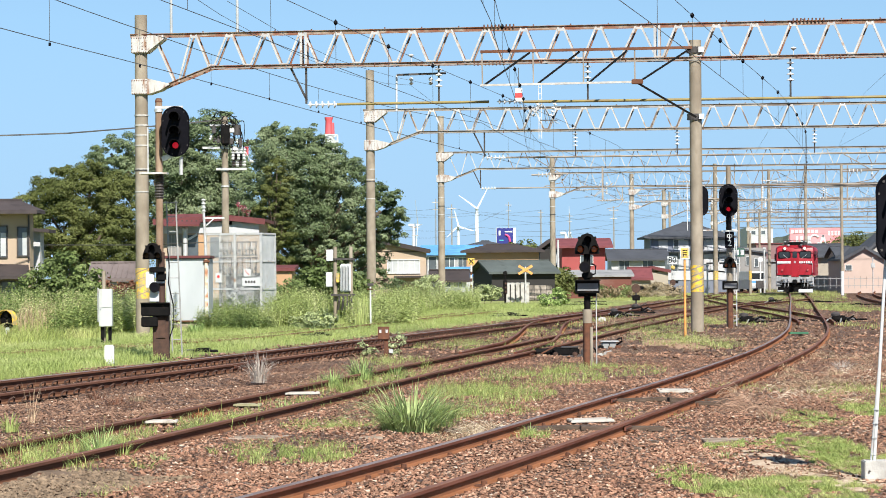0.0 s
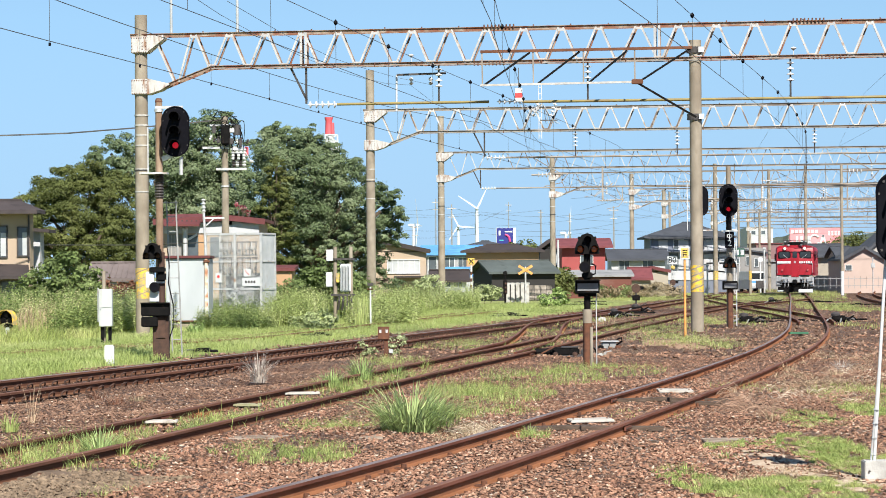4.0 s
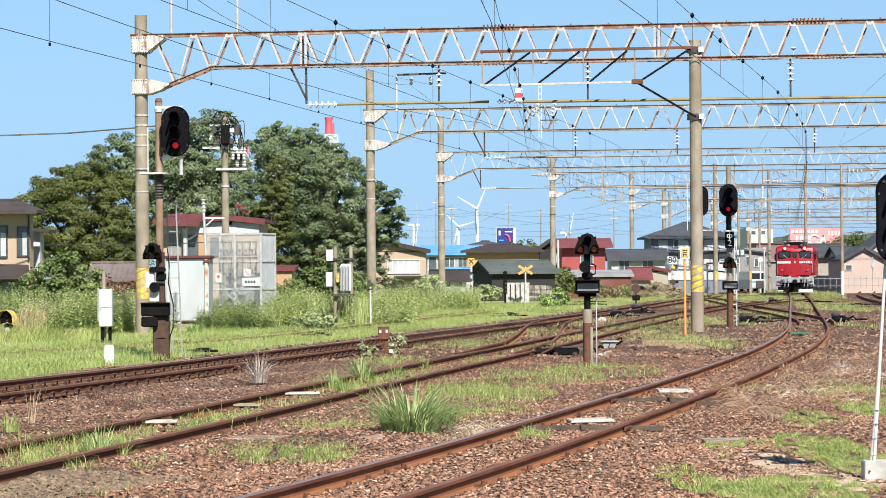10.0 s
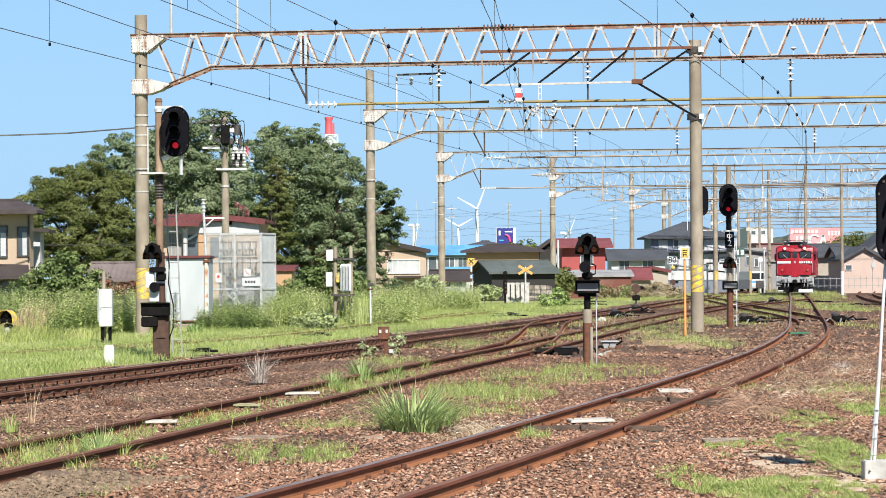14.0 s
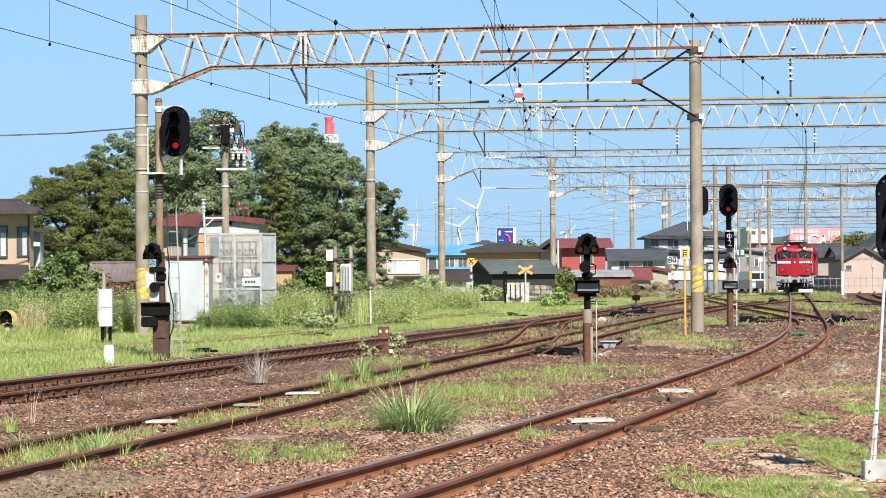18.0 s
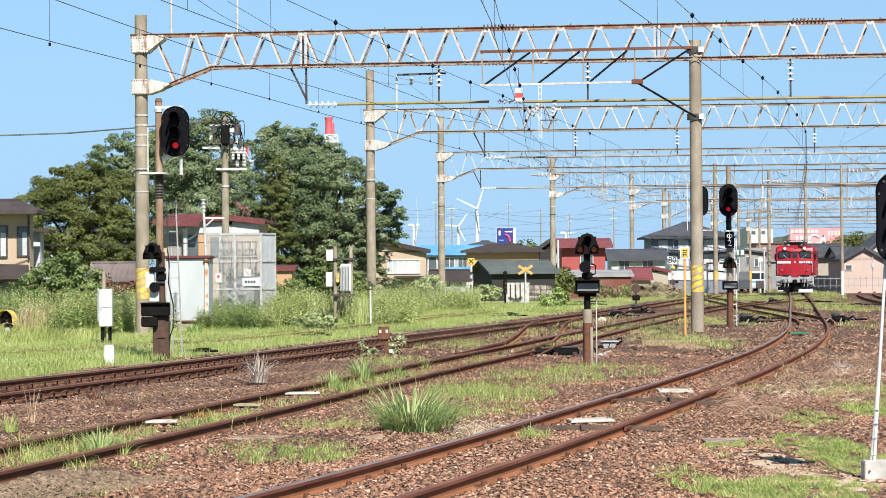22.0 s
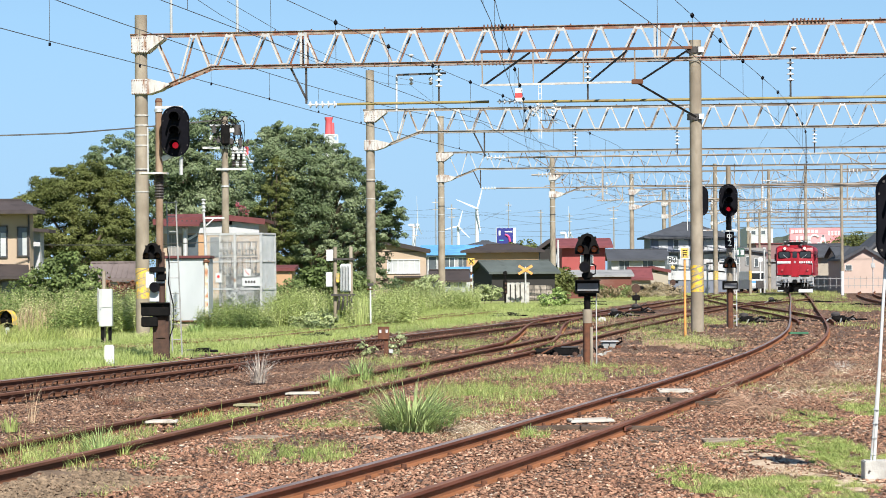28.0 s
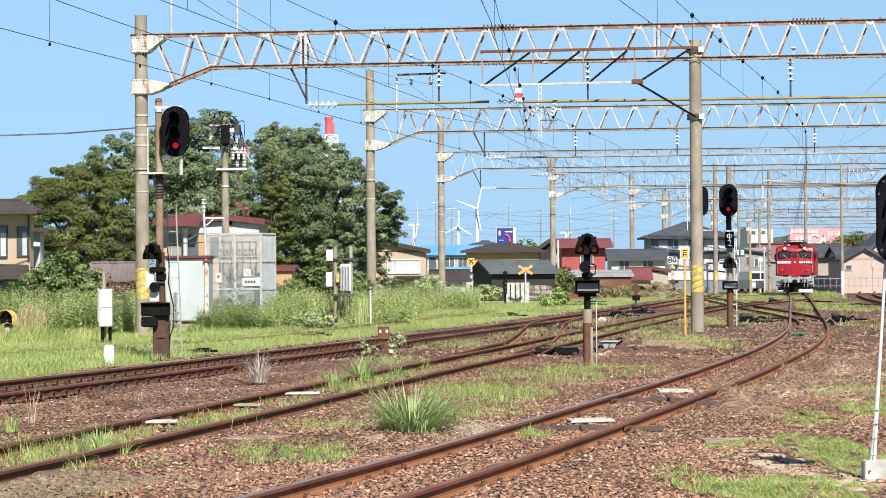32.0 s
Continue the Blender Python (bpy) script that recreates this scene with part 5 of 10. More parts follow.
h = part("head", arch_shell(0.98, 0.01, -0.02, 0.03), M["black"], l)
part("case", Geo().box((0, 0.05, 0.27), (0.22, 0.2, 0.14), 0.03), M["black_matt"], l)
for a, b in ((-0.1, -0.06), (0.1, -0.06), (0.0, 0.1)):
    g = Geo().cyl(tuple(turned @ Vector((a, -0.1, b))), tuple(turned @ Vector((a, -0.02, b))), 0.07, n=14)
    part("lens", g, M["black_matt"], h)
part("hood", arch_shell(1.04, 0.97, -0.2, 0.03), M["yellow_paint"], h, "yellow hood with a black inner side")

p = thing("marker_sign", "orange pole with a white and yellow square sign", "sign", at=pose(6.49, 75.87, 0))
part("pole", Geo().cyl((0, 0, -0.3), (0.0, 0, 1.95), 0.033, n=10), M["orange_paint"], p, smooth=True)
q = part("board", Geo().box((-0.0, -0.06, 2.12), (0.25, 0.02, 0.32), 0.004), M["white_paint"], p)
g = Geo().box((0, -0.074, 2.12), (0.20, 0.006, 0.26))
part("yellow_panel", g, M["yellow_paint"], q)
g = Geo()
for k, (a, b, w, h) in enumerate(((0, 0.07, 0.12, 0.02), (0, 0.02, 0.12, 0.02), (-0.03, -0.05, 0.02, 0.08), (0.03, -0.05, 0.02, 0.08), (0, -0.03, 0.12, 0.018))):
    g.box((a, -0.079, 2.12 + b), (w, 0.004, h))
part("symbol", g, M["black"], q)

p = thing("speed_sign", "white square speed board with the number eighty", "sign", at=pose(17.04, 210, 0))
part("pole", Geo().cyl((0, 0, -0.3), (0, 0, 2.35), 0.06, n=8), M["galv"], p)
q = part("board", Geo().box((0, -0.06, 2.52), (0.74, 0.03, 0.62), 0.01), M["white_paint"], p)
plate_text("80", q, 0, -0.08, 2.52, 0.62, M["black"])
part("disc", Geo().cyl((0.05, -0.1, 1.97), (0.05, -0.06, 1.97), 0.16, n=14), M["yellow_paint"], p)


def stripes(x, y, z0, z1, r, label="yellow and black striped band wrapped round a post", thin=0.10):
    """A worn warning band on a concrete post: slanting yellow bars."""
    b = thing("warning_band", label, "warning band", "warning bands on posts", pose(x, y, 0))
    part("band", Geo().cyl((0, 0, z0), (0, 0, z1), r, n=20), M["yellow_paint"], b, smooth=True)
    n = 4
    for k in range(n):
        g = Geo()
        z = z0 + (z1 - z0) * (k + 0.15) / n
        vs, fs = [], []
        m = 8
        for i in range(m + 1):
            a = radians(200 + 140 * i / m)
            for dz in (0, thin * (z1 - z0)):
                vs.append(((r + 0.004) * math.cos(a), (r + 0.004) * math.sin(a), min(z1, z + dz + 0.22 * (z1 - z0) * i / m)))
        fs = [(2 * i, 2 * i + 2, 2 * i + 3, 2 * i + 1) for i in range(m)]
        part("stripe", g.add(vs, fs), M["concrete"], b)


stripes(7.46, 83, 1.03, 1.81, 0.194, thin=0.05)
stripes(-9.09, 85.4, 0.94, 1.86, 0.214, "worn yellow warning band tied round a concrete post", 0.035)
stripes(8.02, 205, 0.76, 1.7, 0.22)
stripes(16.51, 246, 0.83, 1.81, 0.22)

# ---- houses, trees and the distance ----
def wall_paint(name, c, dirt=(0.35, 0.30, 0.25)):
    return material(name, [tuple(0.9 * k for k in c), c], 1.2, 0.8, bump=0.08, bump_scale=25, spots=(tuple(0.6 * a + 0.4 * b for a, b in zip(c, dirt)), 0.5, 0.58, 0.8))


def roof_paint(name, c, rough=0.8):
    return material(name, [tuple(0.8 * k for k in c), tuple(1.15 * k for k in c)], 0.8, rough, bump=0.1, bump_scale=8, spots=(tuple(0.6 * k for k in c), 2.0, 0.55, 0.75))


for k, c in dict(cream=(0.43, 0.33, 0.24), beige=(0.36, 0.32, 0.265), white=(0.47, 0.48, 0.50), mauve=(0.22, 0.125, 0.125), pink=(0.47, 0.36, 0.31), orange=(0.44, 0.27, 0.15), rust=(0.15, 0.05, 0.035), red=(0.33, 0.07, 0.068), grey=(0.34, 0.34, 0.355), bluegrey=(0.16, 0.18, 0.23), greyish=(0.25, 0.245, 0.24), dull=(0.39, 0.365, 0.335)).items():
    M["wall_" + k] = wall_paint("wall_" + k, c)
M["roof_umber"] = roof_paint("roof_umber", (0.055, 0.043, 0.043))
M["wall_dark"] = wall_paint("wall_dark", (0.02, 0.018, 0.017), (0.05, 0.045, 0.04))
for k, c in dict(brown=(0.042, 0.032, 0.031), weathered=(0.16, 0.13, 0.125), maroon=(0.125, 0.032, 0.033), blue=(0.10, 0.30, 0.62), slate=(0.055, 0.060, 0.072), green=(0.078, 0.094, 0.089), red=(0.17, 0.045, 0.05), grey=(0.27, 0.27, 0.275)).items():
    M["roof_" + k] = roof_paint("roof_" + k, c)


M["pale_pane"] = material("curtained_window_glass", [(0.38, 0.40, 0.41), (0.52, 0.53, 0.53)], 1.5, 0.15, bump=0)


def window(parent, u, z, w, h, y, mullions=1, frame="white_paint", pane="glass"):
    """A window in a wall that faces -y: frame, glass, bars and sill."""
    b = 0.05
    f = part("window", Geo().box((u - w / 2, y - 0.02, z), (b, 0.1, h)).box((u + w / 2, y - 0.02, z), (b, 0.1, h)).box((u, y - 0.02, z + h / 2), (w + b, 0.1, b)).box((u, y - 0.02, z - h / 2), (w + b, 0.12, b)), M[frame], parent)
    part("pane", Geo().box((u, y - 0.008, z), (w - b, 0.012, h - b)), M[pane], f)
    for k in range(mullions):
        part("bar", Geo().box((u - w / 2 + w * (k + 1) / (mullions + 1), y - 0.03, z), (0.04, 0.05, h - b)), M[frame], f)


def house(label, x, y, w, d, eave, ridge, wall, roof, shape="gable_x", yaw=0.0, over=0.5, windows=(), frame="white_paint", ridge_at=0.5, fascia=None, base=-0.3, ribs=0.0, eave_r=None, front=None):
    """A house whose front faces -y. shape: gable_x (ridge level with the front), gable_y (gable in the front), hip, or shed. x, y: middle of the front's foot."""
    o = thing("house", label, "house", "houses behind the yard", pose(x, y, 0, 0, 0, yaw))
    hw = w / 2
    eave, ridge = eave - 0.1, ridge - 0.2
    body = Geo().box((0, d / 2, (eave + base) / 2), (w, d, eave - base))
    t = 0.14
    er = eave if eave_r is None else eave_r
    if shape == "gable_y":
        xr = -hw + w * ridge_at
        body.add([(-hw, 0, eave - 0.05), (hw, 0, eave - 0.05), (xr, 0, ridge - 0.1), (-hw, d, eave - 0.05), (hw, d, eave - 0.05), (xr, d, ridge - 0.1)], [(0, 1, 2), (5, 4, 3), (0, 2, 5, 3), (2, 1, 4, 5)])
        kl, kr = (ridge - eave) / (xr + hw), (ridge - eave) / (hw - xr)
        part("wall", body, M[wall], o)
        part("roof", Geo().prism([(-hw - over, eave - over * kl), (xr, ridge), (xr, ridge + t), (-hw - over, eave - over * kl + t)], -over, d + over), M[roof], o)
        part("roof", Geo().prism([(hw + over, eave - over * kr), (hw + over, eave - over * kr + t), (xr, ridge + t + 0.01), (xr, ridge + 0.01)], -over, d + over), M[roof], o)
        g = Geo().bar((-hw - over, -over - 0.03, eave - over * kl), (xr, -over - 0.03, ridge + 0.02), 0.04, 0.24).bar((xr, -over - 0.03, ridge + 0.02), (hw + over, -over - 0.03, eave - over * kr), 0.04, 0.24)
        part("bargeboard", g, M[fascia or roof], o)
    elif shape == "gable_x":
        k = (ridge - eave) / (d / 2)
        for s in (-1, 1):
            body.add([(s * hw, 0, eave - 0.05), (s * hw, d, eave - 0.05), (s * hw, d / 2, ridge - 0.1)], [(0, 1, 2)])
        part("wall", body, M[wall], o)
        y0, z0 = -over, eave - over * k
        g = Geo().add([(-hw - over, y0, z0), (hw + over, y0, z0), (hw + over, d / 2, ridge), (-hw - over, d / 2, ridge), (-hw - over, y0, z0 + t), (hw + over, y0, z0 + t), (hw + over, d / 2, ridge + t), (-hw - over, d / 2, ridge + t)],
                      [(0, 3, 2, 1), (4, 5, 6, 7), (0, 1, 5, 4), (1, 2, 6, 5), (0, 4, 7, 3)])
        seams = []
        if ribs:
            n = int((w + 2 * over) / ribs)
            for i in range(n + 1):
                xx = -hw - over + 0.04 + i * ribs
                seams.append(Geo().bar((xx, y0, z0 + t), (xx, d / 2, ridge + t), 0.05, 0.07))
        slope = part("roof", g, M[roof], o)
        for seam in seams:
            part("seam", seam, M[roof], slope)
        part("roof", Geo().add([(-hw - over, d + over, z0), (hw + over, d + over, z0), (hw + over, d / 2, ridge), (-hw - over, d / 2, ridge), (-hw - over, d + over, z0 + t), (hw + over, d + over, z0 + t), (hw + over, d / 2, ridge + t), (-hw - over, d / 2, ridge + t)],
                                [(0, 1, 2, 3), (4, 7, 6, 5), (0, 4, 5, 1)]), M[roof], o)
        part("ridge_cap", Geo().box((0, d / 2, ridge + t), (w + 2 * over, 0.3, 0.1), 0.03), M[roof], o)
        part("gutter", Geo().box((0, -over - 0.06, z0 + 0.03), (w + 2 * over, 0.1, 0.12)), M[fascia or roof], o)
    elif shape == "hip":
        part("wall", body, M[wall], o)
        a, b = hw + over, d / 2 + over
        r = max(0.3, a - b)
        e = eave - 0.05
        lip = over if front is None else front
        vs = [(-a, -lip, e), (a, -lip, e), (a, d + over, e), (-a, d + over, e), (-r, d / 2, ridge), (r, d / 2, ridge)]
        vs2 = [(p, q, z + t) for p, q, z in vs]
        part("roof", Geo().add(vs + vs2, [(0, 4, 5, 1), (1, 5, 2), (2, 5, 4, 3), (3, 4, 0), (6, 7, 11, 10), (7, 8, 11), (8, 9, 10, 11), (9, 6, 10), (0, 1, 7, 6), (1, 2, 8, 7), (2, 3, 9, 8), (3, 0, 6, 9)]), M[roof], o)
        part("ridge_cap", Geo().box((0, d / 2, ridge + t), (2 * r + 0.2, 0.3, 0.12), 0.03), M[roof], o)
        part("gutter", Geo().box((0, -lip - 0.06, e + 0.03), (w + 2 * over, 0.1, 0.12)), M[fascia or roof], o)
    else:
        part("wall", body, M[wall], o)
        part("roof", Geo().add([(-hw - over, -over, eave), (hw + over, -over, er), (hw + over, d + over, er + (ridge - eave)), (-hw - over, d + over, ridge), (-hw - over, -over, eave + t), (hw + over, -over, er + t), (hw + over, d + over, er + (ridge - eave) + t), (-hw - over, d + over, ridge + t)],
                               [(0, 3, 2, 1), (4, 5, 6, 7), (0, 1, 5, 4), (1, 2, 6, 5), (2, 3, 7, 6), (3, 0, 4, 7)]), M[roof], o)
    for win in windows:
        u, z, ww, wh = win[:4]
        window(o, u, z, ww, wh, -0.0, win[4] if len(win) > 4 else 1, frame, win[5] if len(win) > 5 else "glass")
    return o


# the near two-storey house at the edge of the meadow
h = house("two-storey beige house with brown metal roofs", -19.45, 118, 4.39, 1.0, 4.43, 4.92, "wall_cream", "roof_umber", "hip", over=0.45, front=0.95, frame="dark_steel",
          windows=[(1.89, 3.11, 0.42, 1.2, 0), (0.99, 3.11, 0.5, 1.3, 0), (1.42, 0.94, 0.9, 1.0)])
for x, wd in ((1.98, 0.2), (1.08, 0.22)):
    part("curtain", Geo().box((x, -0.018, 3.0), (wd, 0.008, 0.98)), M["pale_pane"], h, "pale drawn curtain")
for k in range(22):
    part("roof_seam", Geo().bar((-2.5 + 0.235 * k, -0.9, 4.43), (-2.5 + 0.225 * k, -0.1, 4.66), 0.03, 0.03), M["roof_umber"], h)
lean = Geo().add([(-2.19, 0.02, 2.31), (2.12, 0.02, 2.4 - 0.25), (2.36, -1.2, 1.69), (-2.19, -1.2, 1.69),
                  (-2.19, 0.02, 2.31 - 0.12), (2.12, 0.02, 2.4 - 0.37), (2.36, -1.2, 1.6 - 0.05), (-2.19, -1.2, 1.6 - 0.05)], [(0, 3, 2, 1), (4, 5, 6, 7), (3, 7, 6, 2), (1, 2, 6, 5), (0, 4, 7, 3)])
part("porch_roof", lean, M["roof_brown"], h)
part("downpipe", Geo().cyl((2.15, -0.06, 2.3), (2.15, -0.06, 4.24), 0.04, n=8), M["dark_steel"], h)
house("white annex of the beige house with a flat brown roof", -17.43, 121, 0.34, 1.2, 3.72, 3.82, "wall_white", "roof_brown", "shed", over=0.45, eave_r=3.52, fascia="white_paint")
house("low outbuilding with a ribbed brown metal roof", -14.96, 128, 2.2, 3, 1.56, 2.33, "wall_dull", "roof_weathered", "gable_x", over=0.1, ribs=0.25)
# the house behind the huts
h = house("white and beige house with a dark red metal roof", -10.41, 126, 4.44, 6, 4.13, 4.38, "wall_cream", "roof_maroon", "gable_y", over=0.28, ridge_at=0.68)
part("gable_panel", Geo().prism([(-2.22, 3.52), (2.22, 3.52), (2.22, 3.93), (0.83, 4.02), (-2.22, 3.93)], -0.06, -0.005), M["wall_white"], h, "white gable boarding")
eave = Geo().add([(-1.95, -1.0, 3.93), (-0.38, -1.0, 3.91), (-0.30, 1.0, 4.42), (-1.95, 1.0, 4.40), (-1.95, -1.0, 3.83), (-0.38, -1.0, 3.81), (-0.30, 1.0, 4.32), (-1.95, 1.0, 4.30)], [(0, 1, 2, 3), (7, 6, 5, 4), (0, 4, 5, 1), (1, 5, 6, 2), (2, 6, 7, 3), (3, 7, 4, 0)])
eave = part("eave_roof", eave, M["roof_maroon"], h, "dark red roof slope over the side door")
for k in range(7):
    for r in (0.25, 0.55):
        part("snow_guard", Geo().box((-1.8 + 0.21 * k + 0.1 * (r > 0.4), -1.0 + 2 * r, 3.95 + 0.48 * r), (0.07, 0.03, 0.06)), M["roof_umber"], eave)
part("vent", Geo().box((0.92, -0.05, 3.97), (0.18, 0.10, 0.15)), M["black"], h, "dark square gable vent")
part("window_recess", Geo().box((-0.83, -0.02, 2.94), (0.66, 0.03, 1.00)), M["glass"], h, "dark sliding window")
part("wall_panel", Geo().box((-0.31, -0.04, 2.93), (0.37, 0.08, 0.98)), M["wall_orange"], h, "orange-brown wall panel")
part("shutter", Geo().box((-1.54, -0.03, 2.96), (0.60, 0.06, 1.03)), M["wall_greyish"], h, "brown shutter")
part("shutter_bar", Geo().box((-1.69, -0.05, 2.95), (0.03, 0.10, 0.98)), M["wall_dull"], h)
part("shutter_bar", Geo().box((-1.54, -0.05, 2.95), (0.03, 0.10, 0.98)), M["wall_dull"], h)
part("shutter_bar", Geo().box((-1.37, -0.05, 2.95), (0.04, 0.10, 0.98)), M["wall_dull"], h)
part("window_recess", Geo().box((0.28, -0.02, 2.89), (0.50, 0.03, 0.90)), M["glass"], h)
part("awning_bar", Geo().bar((-0.93, -0.3, 3.24), (-0.53, -0.3, 3.47), 0.06, 0.10), M["white_paint"], h)
part("chimney_pipe", Geo().cyl((-1.06, -0.35, 1.6), (-1.06, -0.35, 3.67), 0.11, n=12), M["galv"], h)
part("chimney_cap", Geo().lathe([(0.11, 0), (0.14, 0.02), (0.13, 0.1), (0.02, 0.14)], 12, pose(-1.06, -0.35, 3.67)), M["galv"], h)
house("low shed with a dark red roof behind the cage", -7.10, 124, 0.90, 3, 1.90, 2.15, "wall_orange", "roof_maroon", "shed", over=0.15)
# houses along the far side
h = house("cream house with a dark brown roof", -2.78, 165, 3.56, 7, 3.09, 3.67, "wall_cream", "roof_brown", "gable_y", over=0.25, ridge_at=0.35, windows=[(0.79, 2.08, 1.25, 0.78, 3, "pale_pane"), (-0.17, 2.08, 0.6, 0.78, 1, "pale_pane")])
part("porch_roof", Geo().box((0.86, -0.5, 1.48), (1.9, 1.0, 0.1)), M["roof_brown"], h)
house("white house under a bright blue metal roof", 0.73, 232, 4.64, 6, 3.36, 4.05, "wall_grey", "roof_blue", "gable_x", over=0.3, windows=[(-1.6, 2.49, 0.7, 1.2, 0), (-0.2, 2.49, 0.8, 1.0), (0.9, 2.49, 0.8, 1.0)])
house("low house with a second blue metal roof", 1.23, 205, 1.97, 4, 1.55, 2.16, "wall_white", "roof_blue", "gable_x", over=0.15, windows=[(-0.4, 1.26, 0.7, 0.5)])
house("low shed with a brown roof", 0.4, 188, 2.26, 3, 1.29, 1.97, "wall_white", "roof_brown", "gable_x", over=0.25, windows=[(-0.3, 0.99, 0.8, 0.5), (0.6, 0.99, 0.6, 0.5)])
house("house with a wide dark brown hip roof and orange wall", 4.52, 214, 5.48, 3.2, 3.4, 3.92, "wall_orange", "roof_brown", "hip", over=0.45)
house("house with a slate blue roof behind the others", 3.97, 262, 5.76, 6, 3.98, 4.77, "wall_bluegrey", "roof_slate", "hip", over=0.4)
house("dark barn with a grey-green metal roof", 5.45, 192, 4.45, 5, 1.80, 2.58, "wall_dark", "roof_green", "gable_x", over=0.3, yaw=14)
house("brown-roofed house with a dark gable", 8.76, 230, 1.75, 6, 3.79, 4.50, "wall_dark", "roof_brown", "gable_y", over=0.35, windows=[(0.3, 2.72, 0.5, 0.8, 0, "pale_pane")])
h = house("red-walled two-storey house with a dull red roof", 11.04, 222, 3.42, 6, 3.81, 4.41, "wall_red", "roof_red", "gable_x", over=0.6, windows=[(0.24, 2.62, 1.0, 0.8)])
house("low lean-to with a pale grey roof and red wall", 11.36, 206, 4.74, 3, 1.43, 1.92, "wall_rust", "roof_grey", "shed", over=0.2)
house("grey house with a dark slate roof", 16.59, 240, 4.56, 6, 2.86, 3.68, "wall_white", "roof_slate", "gable_x", over=0.4, windows=[(-1.2, 2.25, 0.9, 0.8), (0.8, 2.25, 0.9, 0.8)])
house("small house with a dull maroon roof", 15.11, 216, 1.5, 4, 1.23, 2.09, "wall_beige", "roof_red", "gable_x", over=0.2)
house("small cream shed with a maroon roof", 16.46, 222, 2.44, 4, 1.83, 2.18, "wall_beige", "roof_maroon", "gable_y", over=0.2)
h = house("large two-storey house with white panels and slate hip roof", 21.88, 250, 7, 8, 4.78, 6.18, "wall_bluegrey", "roof_slate", "hip", over=0.6,
          windows=[(-1.0, 4.08, 0.9, 0.9), (1.9, 4.23, 1.1, 0.9), (-1.8, 2.23, 1.4, 1.1), (2.4, 2.23, 1.3, 1.3)])
for a, b, w, hh in ((-0.6, 3.98, 0.9, 1.0), (1.7, 3.98, 0.9, 0.9), (2.9, 3.98, 1.0, 0.9), (-0.6, 2.63, 0.9, 1.5), (1.6, 2.78, 0.8, 0.9), (3.0, 2.78, 0.9, 0.9), (0.5, 1.33, 6.4, 0.8), (-2.4, 3.98, 0.8, 1.0), (0.4, 3.98, 0.7, 1.0), (0.5, 2.63, 0.8, 1.4), (2.2, 2.03, 1.6, 0.9)):
    part("wall_panel", Geo().box((a, -0.04, b), (w, 0.06, hh), 0.01), M["wall_white"], h, "white wall panel")
part("porch_roof", Geo().box((0.2, -0.35, 3.43), (7.0, 0.7, 0.10)), M["roof_slate"], h)
house("long beige building with a sloping dark roof edge", 28.17, 262, 3.67, 8, 3.95, 4.42, "wall_greyish", "roof_slate", "shed", over=0.3, eave_r=3.26, windows=[(-0.9, 2.64, 0.5, 0.5, 0), (0.1, 2.64, 0.35, 0.8, 0), (0.9, 2.47, 0.35, 0.8, 0)])
house("dull red-brown block behind the locomotive", 34.66, 300, 2.76, 8, 4.63, 4.75, "wall_mauve", "roof_maroon", "shed", over=0.1)
house("low white building beside the track", 31.79, 280, 3.36, 5, 2.69, 2.92, "wall_greyish", "roof_grey", "shed", over=0.2, windows=[(-1.0, 1.8, 0.6, 1.2, 0)])
house("beige house with a dark blue-grey roof", 32.26, 238, 2.86, 6, 3.01, 4.01, "wall_beige", "roof_slate", "gable_x", over=0.4)
house("pale pink house with a dark gable roof", 33.7, 226, 3.34, 7, 2.69, 3.69, "wall_pink", "roof_slate", "gable_y", over=0.3, windows=[(-1.25, 1.89, 0.5, 0.4, 0)])
house("pale pink side wing with a grey roof", 32.74, 230, 1.1, 6, 2.91, 3.73, "wall_pink", "roof_slate", "gable_x", over=0.3, windows=[(0.1, 1.99, 0.6, 0.45, 0)])
house("house with a steep dark roof behind the pink one", 40.91, 262, 3.67, 8, 3.37, 5.25, "wall_dull", "roof_slate", "gable_y", over=0.3, ridge_at=0.6)

house("pale distant works hall", 58.39, 520, 4.81, 12, 9.86, 10.16, "wall_white", "roof_grey", "shed", over=0.1, windows=[(-1.2, 8.86, 0.8, 0.7, 0), (0.6, 8.86, 0.8, 0.7, 0)])

# advertising boards, drawn as plain shapes
M["blue_board"] = material("blue_board", [(0.015, 0.02, 0.16), (0.02, 0.03, 0.22)], 0.5, 0.5, bump=0)
M["red_board"] = material("red_board", [(0.62, 0.22, 0.24), (0.72, 0.30, 0.31)], 0.4, 0.6, bump=0)
M["pink_mark"] = material("pink_mark", [(0.55, 0.05, 0.20)], 0.5, 0.5, bump=0)
M["cyan_mark"] = material("cyan_mark", [(0.05, 0.35, 0.40)], 0.5, 0.5, bump=0)
b = thing("billboard", "dark blue billboard with coloured shapes above the roofs", "billboard", at=pose(7.37, 330, 0))
k = part("board", Geo().box((0, 0, 6.03), (2.31, 0.6, 1.91), 0.03), M["white_paint"], b)
part("face", Geo().box((-0.13, -0.32, 6.03), (1.91, 0.04, 1.85)), M["blue_board"], k, "dark blue panel")
z0 = 6.03
part("mark", Geo().box((-0.75, -0.35, z0 + 0.35), (0.22, 0.02, 0.55)).box((0.3, -0.35, z0 + 0.5), (0.85, 0.02, 0.16)), M["white_paint"], k)
part("mark", Geo().tube([(-0.1, -0.35, z0 + 0.2), (0.35, -0.35, z0 - 0.1), (0.5, -0.35, z0 - 0.8)], 0.14), M["pink_mark"], k)
